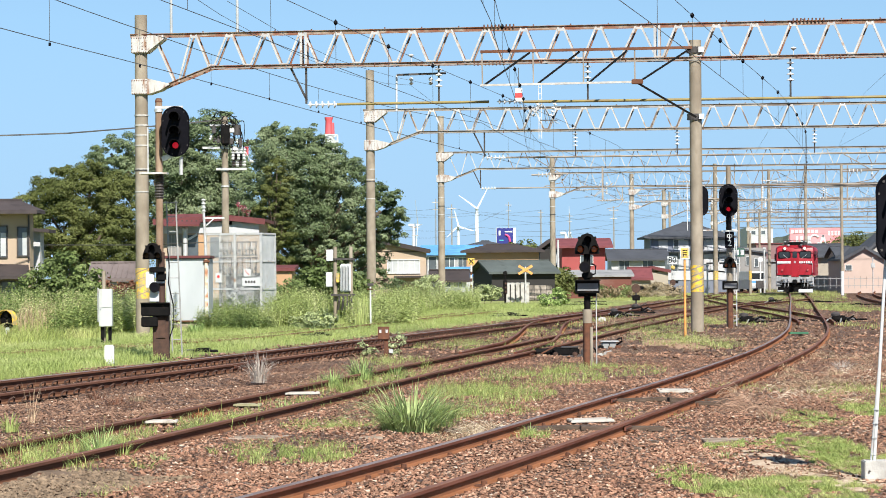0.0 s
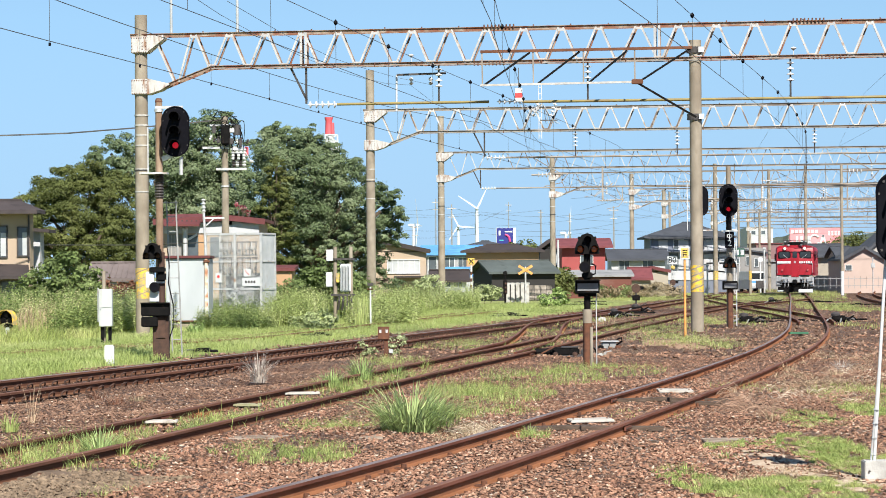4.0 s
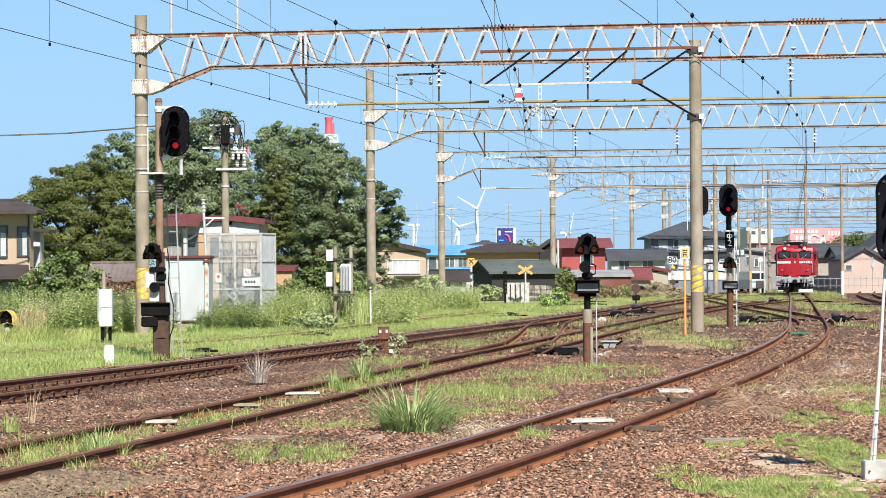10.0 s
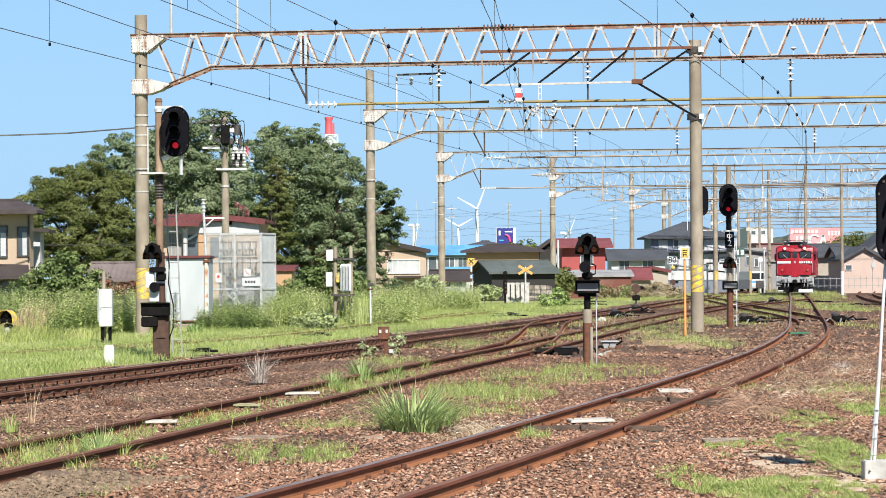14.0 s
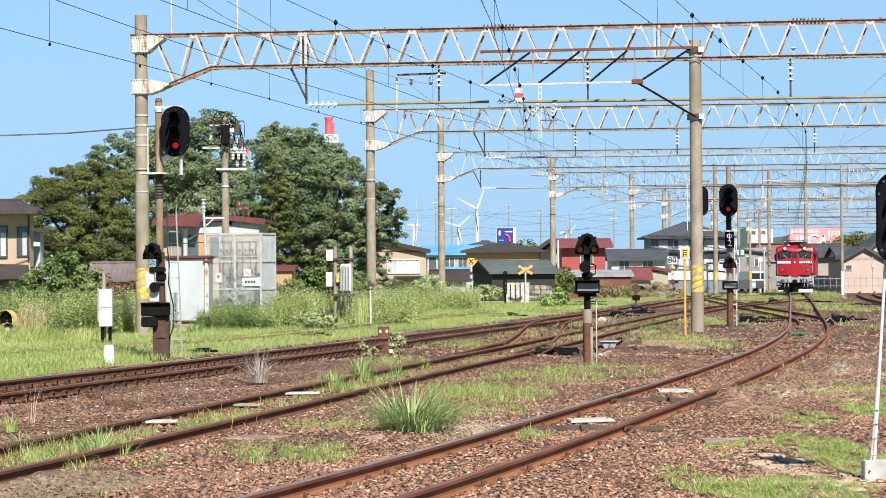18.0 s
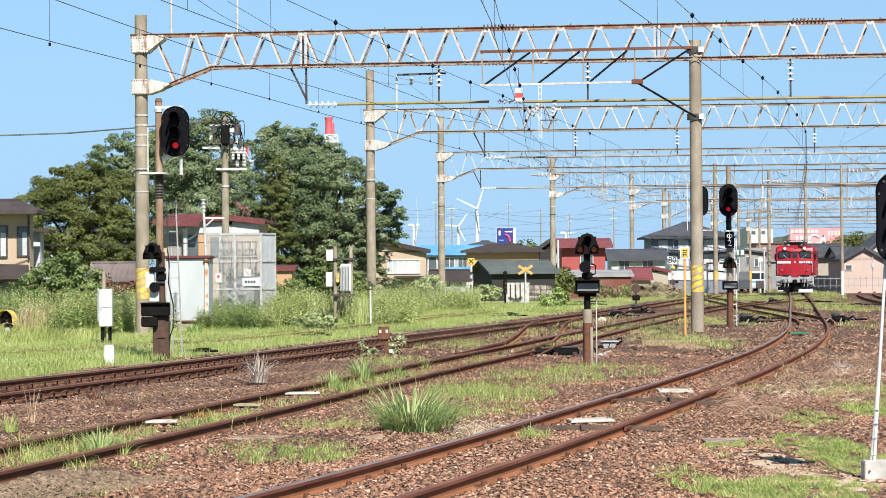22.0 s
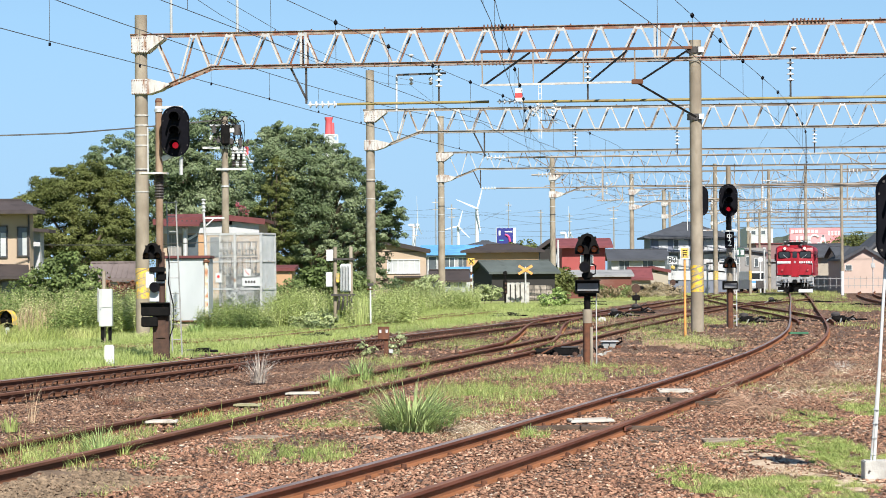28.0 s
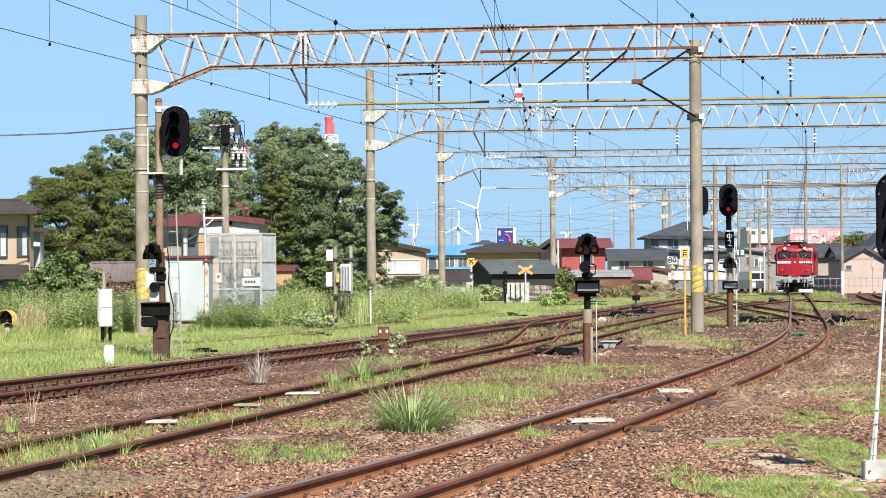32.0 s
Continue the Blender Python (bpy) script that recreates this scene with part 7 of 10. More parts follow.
bush("low green shrub before the lean-to", 10.82, 200, [(-0.50, 0, 0.35, 0.70, 0.45), (0.45, 0, 0.45, 0.75, 0.55)], M["leaf_bush"], leaf=0.09, seed=75, moving=False)
bush("low green shrub before the lean-to", 12.68, 201, [(-0.45, 0, 0.32, 0.63, 0.41), (0.41, 0, 0.41, 0.68, 0.50)], M["leaf_bush"], leaf=0.09, seed=80, moving=False)
bush("brown and green weeds before the lean-to", 11.56, 199, [(-0.40, 0, 0.28, 0.56, 0.36), (0.36, 0, 0.36, 0.60, 0.44)], M["leaf_brown"], leaf=0.09, seed=95, moving=False)
bush("low green shrub before the lean-to", 13.60, 198, [(-0.40, 0, 0.28, 0.56, 0.36), (0.36, 0, 0.36, 0.60, 0.44)], M["leaf_olive"], leaf=0.09, seed=68, moving=False)
M["blossom"] = leafy("pink_blossom", [(0.30, 0.02, 0.04), (0.40, 0.07, 0.11), (0.62, 0.52, 0.55)], 0.5, 0.3, scale=4.0)
bush("shrub with pink and white blossom beside the trees", -9.48, 134, [(0, 0, 5.01, 0.24, 0.22), (0.25, 0, 4.79, 0.17, 0.18), (-0.2, 0, 5.2, 0.15, 0.15)], M["blossom"], leaf=0.045, seed=23, density=0.3)


M["pale_stalk"] = leafy("pale_stalks", [(0.48, 0.42, 0.36), (0.66, 0.60, 0.53)], 0.4, 0.2)


def grass_tuft(label, x, y, n, h, spread, mat, seed, lean=0.75, w=0.013, parts=4, category="grass tuft", amount=2.0, z=GROUND, least=0.05):
    """A clump of long arching blades that nods in the wind in a few pieces."""
    o = thing("grass_tuft", label, category, "grass tufts in the yard", pose(x, y, z + float(bank(x, y))))
    r = np.random.default_rng(seed)
    for k in range(parts):
        m = n // parts
        a = r.uniform(0, 6.28, m)
        rad = spread * np.sqrt(r.random(m)) * 0.5
        hh = h * r.uniform(0.35, 1.1, m)
        q = r.uniform(least, 1.3, m)
        reach = hh * lean * q
        d = np.stack([np.cos(a), np.sin(a)], 1)
        s = np.stack([-d[:, 1], d[:, 0]], 1)
        steps = 5
        v = np.zeros((m, 2 * steps + 2, 3))
        for i in range(steps + 1):
            t = i / steps
            c = d * (rad + reach * t ** 1.8)[:, None]
            ww = w * (1 - t) ** 0.6 * (0.4 + 0.6 * min(1, 3 * t + 0.2)) + 0.0008
            v[:, 2 * i, :2], v[:, 2 * i + 1, :2] = c - s * ww / 2, c + s * ww / 2
            v[:, 2 * i, 2] = v[:, 2 * i + 1, 2] = hh * (t - 0.42 * lean * q * t ** 3)
        f = np.array([(2 * i, 2 * i + 1, 2 * i + 3, 2 * i + 2) for i in range(steps)])
        f = (f[None] + (2 * steps + 2) * np.arange(m)[:, None, None]).reshape(-1, 4)
        ob = tagged(part("leafage", fast_mesh("leafage", v.reshape(-1, 3), f, mat), None, o), kind="stuff")
        sway(ob, Matrix(), amount, seed * 10 + k)
    return o


grass_tuft("large tuft of long green grass blades on the ballast", -0.37, 31.32, 500, 0.68, 0.66, M["tuft_green"], 31, lean=1.35, w=0.018, parts=6, least=0.12)
grass_tuft("green grass tuft beside the large tuft", -0.12, 32.56, 200, 0.50, 0.55, M["tuft_green"], 32, lean=1.1, w=0.014, least=0.12)
grass_tuft("spiky grass tuft against the siding rail", -3.32, 27.26, 150, 0.36, 0.4, M["lush_grass"], 33, lean=0.95, w=0.0085)
grass_tuft("grass tuft between the siding rails", -1.34, 45.86, 180, 0.42, 0.35, M["lush_grass"], 34, w=0.016)
grass_tuft("grass tuft between the siding rails", -1.71, 43.24, 120, 0.32, 0.3, M["lush_grass"], 35, w=0.014)
grass_tuft("yellowing grass tuft at the foot of the main line", -4.98, 32.43, 60, 0.26, 0.2, M["short_grass"], 36, w=0.014)
grass_tuft("bleached dry stalks standing on the ballast", -3.06, 46.7, 150, 0.6, 0.3, M["pale_stalk"], 37, lean=0.9, w=0.009, amount=1.0)
grass_tuft("bleached dry stalks standing on the ballast", -4.94, 33.9, 16, 0.72, 0.16, M["dry_grass"], 38, lean=0.45, w=0.0055, amount=1.0)
grass_tuft("dry straw tuft beside the signal foot", 6.48, 46.7, 110, 0.20, 0.35, M["dry_grass"], 39, lean=0.6, w=0.008, amount=0.8)
grass_tuft("green tuft at the edge of the meadow", -7.66, 87.05, 140, 0.4, 0.5, M["lush_grass"], 40, w=0.03)
grass_tuft("small grass tuft by the siding", -2.21, 42.3, 40, 0.16, 0.15, M["lush_grass"], 41, w=0.012)
grass_tuft("small grass tuft by the siding", -2.69, 26.53, 40, 0.12, 0.2, M["lush_grass"], 42, w=0.01)
bush("leafy weed around the rusty stake", -1.23, 64.71, [(-0.5, -2.5, 0.14, 0.16, 0.16), (-0.58, -2.5, 0.3, 0.1, 0.14), (-0.36, -2.4, 0.1, 0.14, 0.1), (0.12, -2.0, 0.2, 0.14, 0.2), (0.3, -1.8, 0.32, 0.15, 0.2)], M["leaf_grey"], leaf=0.035, seed=22, amount=1.2, density=0.45)


# small tufts along the rails, and dead plants on the ballast
M["withered_orange"] = leafy("withered_orange", [(0.30, 0.11, 0.04), (0.42, 0.18, 0.07)], 0.4, 0.2)
for i, (x, y, n, h, sp) in enumerate(((-2.77, 31.43, 60, 0.20, 0.3), (-2.73, 25.54, 50, 0.17, 0.3), (-2.37, 33.26, 60, 0.16, 0.3), (-2.05, 36.51, 60, 0.18, 0.3), (-1.45, 41.17, 90, 0.30, 0.35), (-1.91, 43.28, 60, 0.24, 0.3),
        (-0.83, 48.27, 80, 0.26, 0.4), (-0.42, 51.89, 80, 0.26, 0.4), (0.88, 36.95, 50, 0.18, 0.3), (0.91, 30.07, 50, 0.15, 0.25), (2.11, 49.26, 90, 0.26, 0.5), (2.65, 51.18, 70, 0.24, 0.4), (0.95, 45.4, 90, 0.28, 0.5),
        (2.13, 23.07, 60, 0.14, 0.3), (2.13, 24.85, 50, 0.13, 0.25), (2.62, 26.3, 60, 0.14, 0.3), (6.12, 39.78, 110, 0.26, 0.5), (-4.24, 28.41, 60, 0.22, 0.3), (-3.96, 29.31, 60, 0.2, 0.3), (-3.08, 26.98, 60, 0.22, 0.25))):
    grass_tuft("small green grass tuft among the ballast stones", x, y, n, h, sp, M["yard_green"] if i % 3 else M["tuft_green"], 300 + i, lean=1.0, w=0.007, parts=2)
for i, (x, y, n, h, m) in enumerate(((-4.99, 40.68, 60, 0.22, "leaf_red"), (-4.55, 39.18, 50, 0.14, "leaf_red"), (-4.35, 40.2, 50, 0.12, "leaf_brown"), (-2.93, 34.11, 90, 0.13, "withered_orange"), (4.13, 40.15, 40, 0.14, "dry_grass"), (3.84, 33.22, 50, 0.24, "dry_grass"), (5.96, 48.96, 60, 0.2, "dry_grass"), (7.06, 50.15, 90, 0.26, "pale_stalk"), (0.36, 30.78, 50, 0.12, "dry_grass"))):
    grass_tuft("withered small plant on the ballast", x, y, n, h, 0.3, M[m], 340 + i, lean=1.1, w=0.008, parts=2, amount=0.8)


# tall leafy weeds standing in the meadow, in drifts
def leafy_spires(name, label, x, y, h, mat, seed, leaves=23, leaf=0.125):
    """Upright weeds: a thin stem with small leaves that shorten towards a pale tip."""
    r = np.random.default_rng(seed)
    n = len(x)
    t = np.tile(np.linspace(0.12, 1.0, leaves), n)
    i = np.repeat(np.arange(n), leaves)
    a = r.uniform(0, 6.28, n * leaves)
    size = leaf * (1.25 - 0.85 * t) * r.uniform(0.6, 1.4, len(t)) * (0.6 + 0.5 * h[i])
    tilt = np.stack([r.normal(0, 0.10, n), r.normal(0, 0.10, n)], 1)
    d = np.stack([np.cos(a), np.sin(a)], 1)
    p = np.stack([x[i] + tilt[i, 0] * h[i] * t ** 1.5, y[i] + tilt[i, 1] * h[i] * t ** 1.5, GROUND + h[i] * t], 1)
    s = np.stack([-d[:, 1], d[:, 0]], 1) * (size * 0.24)[:, None]
    v = np.zeros((len(t), 4, 3))
    v[:, 0] = p
    v[:, 1, :2], v[:, 1, 2] = p[:, :2] + d * (size * 0.55)[:, None] + s, p[:, 2] + size * 0.30
    v[:, 2, :2], v[:, 2, 2] = p[:, :2] + d * (size * 1.15)[:, None], p[:, 2] + size * r.uniform(-0.25, 0.45, len(t))
    v[:, 3, :2], v[:, 3, 2] = p[:, :2] + d * (size * 0.55)[:, None] - s, p[:, 2] + size * 0.30
    tagged(new(name, fast_mesh(name, v.reshape(-1, 3), np.arange(4 * len(t)).reshape(-1, 4), mat)), label, "weeds", kind="stuff")


M["spire_green"] = leafy("pale_green_weeds", [(0.27, 0.34, 0.11), (0.40, 0.46, 0.18), (0.54, 0.56, 0.30)], 0.35, 0.35)
M["spire_dark"] = leafy("mid_green_weeds", [(0.16, 0.23, 0.07), (0.27, 0.34, 0.12)], 0.35, 0.35)
M["spire_seed"] = leafy("straw_coloured_weeds", [(0.46, 0.42, 0.22), (0.62, 0.56, 0.36)], 0.3, 0.3)
weeds = np.random.default_rng(77)
for m, words, n, lift in (("spire_green", "pale yellow-green leafy weeds standing in the meadow", 4600, 0.0), ("spire_dark", "mid-green leafy weeds standing in the meadow", 3000, 3.0), ("spire_seed", "straw-coloured seeding weeds standing in the meadow", 700, 6.0)):
    wy = weeds.uniform(80, 122, n)
    lo, hi = -0.166 * wy, left_edge(wy) - 8.6
    wx = lo + (hi - lo) * weeds.random(n)
    drift = np.array([noise.noise((a * 0.45, b * 0.16, 20.0 + lift)) for a, b in zip(wx, wy)])
    keep = (drift > -0.12 + 0.25 * weeds.random(n)) & ~((wx > -4.9) & (wx < -3.1) & (wy < 112)) & ~((wx > -9.6) & (wx < -7.7) & (wy > 94)) & ~((wx > -8.9) & (wx < -6.2) & (wy > 99)) 
    keep &= ~((wx > -9.35) & (wx < -8.1) & (wy < 75.5))
    leafy_spires("meadow_weeds", words, wx[keep], wy[keep], (weeds.uniform(0.6, 1.25, keep.sum()) + 0.6 * drift[keep]), M[m], int(90 + lift))
for x0, x1, y0, y1, n, tall, m in ((-8.2, -5.7, 93.0, 98.5, 330, 0.8, "spire_green"), (-8.2, -5.9, 92.0, 98.5, 220, 0.65, "spire_dark"), (-6.0, -1.0, 98.0, 122.0, 1300, 1.2, "spire_green"), (-6.3, -4.7, 97.0, 104.0, 260, 1.3, "spire_green"), (-8.0, -6.3, 96.5, 99.5, 160, 1.1, "spire_dark"), (0.2, 1.7, 146.0, 166.0, 200, 0.85, "spire_green"), (-3.2, 1.9, 138.0, 160.0, 700, 1.25, "spire_green"), (-3.0, 1.5, 140.0, 160.0, 300, 1.1, "spire_dark"), (-10.4, -9.5, 88.0, 96.0, 160, 1.0, "spire_green")):
    wx, wy = weeds.uniform(x0, x1, n), weeds.uniform(y0, y1, n)
    keep = ~((wx > -4.6) & (wx < -3.4) & (wy < 112))
    leafy_spires("meadow_weeds", "leafy weeds standing in the uncut meadow", wx[keep], wy[keep], tall * weeds.uniform(0.45, 1.1, keep.sum()), M[m], 300 + n)
for k in range(46):
    wy = 84 + 34 * weeds.random()
    edge_here = float(left_edge(wy)) - 9.5
    wx = -0.158 * wy + (edge_here + 0.158 * wy) * weeds.random()
    if k > 32:
        wx, wy = -12.05 + weeds.uniform(-2.1, 2.6), 90 + weeds.uniform(-5, 9)
    if -5.0 < wx < -3.0 and wy < 112:
        continue
    grass_tuft("pale feathery weeds standing in the meadow grass", wx, wy, 150, weeds.uniform(0.5, 1.2), 0.8, M["grass"] if k % 3 else M["lush_grass"], 200 + k, lean=0.55, w=0.018, parts=2, amount=1.4)


# ---- huts in the meadow ----
def relay_hut():
    w, hgt = 1.44, 2.2
    o = thing("relay_hut", "white metal relay hut with rust-streaked door edge and dark red roof", "hut", at=pose(-8.61, 95, 0))
    part("wall", Geo().box((0, 0.9, hgt / 2 + 0.04), (w, 1.8, hgt - 0.08), 0.02), M["hut_white"], o)
    part("foundation", Geo().box((0, 0.9, -0.1), (w - 0.06, 1.74, 0.36)), M["concrete"], o, "low concrete foundation")
    part("roof", Geo().box((0, 0.9, hgt + 0.05), (w + 0.12, 2.0, 0.10), 0.02), M["roof_maroon"], o)
    part("corner_post", Geo().box((w / 2 - 0.08, -0.03, hgt / 2 + 0.04), (0.10, 0.08, hgt - 0.1), 0.01), M["rusty_white"], o, "rusty hinge strip of the door")
    part("hinge", Geo().box((w / 2 - 0.06, -0.06, hgt - 0.1), (0.22, 0.08, 0.1), 0.02).box((w / 2 - 0.06, -0.06, 0.2), (0.16, 0.08, 0.1), 0.02), M["rust"], o)
    part("base_angle", Geo().box((0, -0.02, 0.10), (w, 0.06, 0.04)), M["rust"], o)


M["hut_white"] = material("hut_white", [(0.37, 0.40, 0.41), (0.45, 0.48, 0.49)], 1.5, 0.5, bump=0.04, spots=((0.60, 0.50, 0.32), 1.1, 0.62, 0.85), stretch=(1, 1, 0.4))
M["rusty_white"] = material("rusty_white", [(0.70, 0.69, 0.66), (0.62, 0.45, 0.33), (0.38, 0.17, 0.09)], 4, 0.7, bump=0.1, spread=(0.4, 0.65))
M["sign_red"] = material("sign_red", [(0.62, 0.05, 0.05)], 5, 0.5, bump=0)
relay_hut()


def cage():
    """A wire cage of galvanised frames round electrical gear."""
    yaw = -20
    w, d, z1 = 2.17, 1.25, 3.11
    o = thing("equipment_cage", "galvanised steel cage with wire mesh and white warning plates", "cage", at=pose(-6.51, 101, 0, 0, 0, yaw))
    xs = (-w, -w * 0.47, 0)
    for x in xs:
        part("post", Geo().box((x, 0, z1 / 2 - 0.1), (0.08, 0.08, z1 + 0.2)), M["galv"], o)
    for x in (-w, 0):
        part("post", Geo().box((x, d, z1 / 2 - 0.1), (0.07, 0.07, z1 + 0.2)), M["galv"], o)
    for z in (z1, 2.12, 1.13, 0.25):
        part("rail", Geo().box((-w / 2, -0.01, z), (w, 0.06, 0.06)), M["galv"], o)
        part("rail", Geo().box((0.01, d / 2, z), (0.06, d, 0.06)), M["galv"], o)
        part("rail", Geo().box((-w / 2, d, z), (w, 0.06, 0.06)), M["galv"], o)
        part("rail", Geo().box((-w, d / 2, z), (0.06, d, 0.06)), M["galv"], o)

    def net(a, b, n, zz0, zz1):
        g = Geo()
        a, b = Vector(a), Vector(b)
        hgt = zz1 - zz0
        L = (b - a).length
        step = L / n
        for i in range(-int(hgt / step) - 1, n + 1):
            for s in (1, -1):
                u0, u1 = i * step, i * step + hgt
                q0, q1 = zz0, zz1
                if u0 < 0:
                    q0, u0 = zz0 - u0, 0
                if u1 > L:
                    q1, u1 = zz1 - (u1 - L), L
                if q1 <= q0:
                    continue
                if s < 0:
                    u0, u1 = L - u0, L - u1
                p0, p1 = a.lerp(b, u0 / L), a.lerp(b, u1 / L)
                g.bar((p0.x, p0.y, q0), (p1.x, p1.y, q1), 0.005, 0.007)
        return g
    part("wire_mesh", net((-w, 0, 0), (0, 0, 0), 34, 0.0, z1), M["galv"], o, "diamond wire mesh")
    part("wire_mesh", net((-w, d, 0), (0, d, 0), 30, 0.0, z1), M["galv"], o)
    # close-ribbed side panels
    for k in range(2):
        z0, zz = (0.0, 2.12) if k == 0 else (2.12, z1)
        p = part("side_panel", Geo().box((0.0, d / 2, (z0 + zz) / 2), (0.012, d - 0.16, zz - z0 - 0.06)), M["panel_grey"], o, "pale grey ribbed panel")
        for i in range(15):
            part("rib", Geo().box((0.009, 0.1 + (d - 0.2) * i / 14, (z0 + zz) / 2), (0.010, 0.03, zz - z0 - 0.06)), M["panel_grey"], p)
    part("diagonal", Geo().bar((-w * 0.6, -0.03, z1 * 0.28), (-0.05, -0.03, z1 * 0.5), 0.02, 0.05).bar((-w * 0.6, -0.03, 0.9), (-0.4, -0.03, 0.35), 0.02, 0.05), M["galv"], o)
    for x, z, sw, sh in ((-w * 0.76, z1 * 0.36 + 0.42, 0.24, 0.34), (-w * 0.24, z1 * 0.43 + 0.38, 0.29, 0.28), (-w * 0.17, z1 * 0.26 + 0.58, 0.70, 0.30)):
        p = part("plate", Geo().box((x, -0.05, z), (sw, 0.015, sh), 0.004), M["white_paint"], o, "white warning plate")
        if sh > 0.3:
            part("mark", Geo().cyl((x, -0.066, z + 0.05), (x, -0.059, z + 0.05), 0.05, n=14), M["sign_red"], p)
        elif sw < 0.4:
            part("mark", Geo().bar((x - 0.08, -0.062, z + 0.08), (x + 0.08, -0.062, z - 0.08), 0.006, 0.02), M["sign_red"], p)
        else:
            g = Geo()
            for i in range(4):
                g.box((x - 0.2 + i * 0.11, -0.061, z), (0.07, 0.006, 0.09))
            part("writing", g, M["dark_steel"], p)
    # the gear inside
    g = thing("electrical_gear", "grey electrical gear with upright bars inside the cage", "electrical gear", at=pose(-7.26, 102.4, 0, 0, 0, yaw))
    part("cabinet", Geo().box((0.1, 0, 0.75), (1.3, 0.6, 1.9), 0.03), M["panel_grey"], g)
    for row, (zlo, zhi) in enumerate(((2.35, 2.84), (1.62, 2.27))):
        part("bus_bar", Geo().box((0.02, -0.4, zhi - 0.02), (1.45, 0.06, 0.05)), M["dark_steel"], g)
        part("bus_bar", Geo().box((0.02, -0.4, zlo), (1.45, 0.06, 0.05)), M["galv"], g)
        for i in range(12):
            lean = (0.05, -0.04, 0.02)[i % 3]
            part("bar", Geo().cyl((-0.68 + i * 0.125, -0.42, zlo), (-0.68 + i * 0.125 + lean, -0.42, zhi), 0.022, n=6), M["dark_steel" if i % 2 else "galv"], g)
            part("insulator", Geo().lathe([(0.03, 0), (0.055, 0.03), (0.03, 0.06), (0.055, 0.09), (0.03, 0.12)], 8, pose(-0.68 + i * 0.125, -0.47, zlo + 0.12 + 0.06 * (i % 2))), M["dull_galv"], g)


M["panel_grey"] = material("panel_grey", [(0.33, 0.35, 0.36), (0.43, 0.45, 0.46)], 2.5, 0.6, bump=0.08, spots=((0.32, 0.30, 0.28), 2, 0.6, 0.8))
cage()


def transformer():
    o = thing("line_transformer", "grey transformer with cooling fins between two concrete poles", "transformer", at=pose(-3.97, 112, 0))
    for x, p in ((-0.31, 435), (0.31, 440)):
        part("pole", Geo().cyl((x, 0, -0.3), (x, 0, 2.73), 0.085, 0.075, 12), M["concrete"], o, smooth=True)
    part("cross_frame", Geo().box((0, -0.02, 2.24), (0.95, 0.3, 0.07)), M["dark_steel"], o)
    tank = part("tank", Geo().box((0.1, 0, 1.5), (0.42, 0.45, 1.1), 0.03), M["white_paint"], o)
    for i in range(6):
        part("cooling_fin", Geo().box((-0.05 + i * 0.06, -0.28, 1.5), (0.022, 0.1, 0.98)), M["panel_grey"], tank)
    part("base_frame", Geo().box((0, -0.05, 0.82), (0.95, 0.5, 0.08)), M["dark_steel"], o)
    for i in range(4):
        part("cable_end", Geo().tube([(-0.15 + i * 0.16, -0.25, 0.8), (-0.15 + i * 0.16, -0.3, 0.58), (-0.2 + i * 0.16, -0.2, 0.24)], 0.045, 8), M["dark_steel"], o)
    for x, z, w, h in ((-0.52, 2.39, 0.27, 0.46), (-0.55, 1.43, 0.25, 0.58)):
        b = part("switch_box", Geo().box((x, -0.05, z), (w, 0.25, h), 0.02), M["white_paint"], o, "white switch box")
        part("bracket", Geo().box((x + 0.15, 0, z), (0.2, 0.05, 0.05)), M["dark_steel"], b)
    part("yellow_plate", Geo().box((-0.2, -0.22, 1.5), (0.12, 0.02, 0.35)), M["yellow_paint"], o)


transformer()


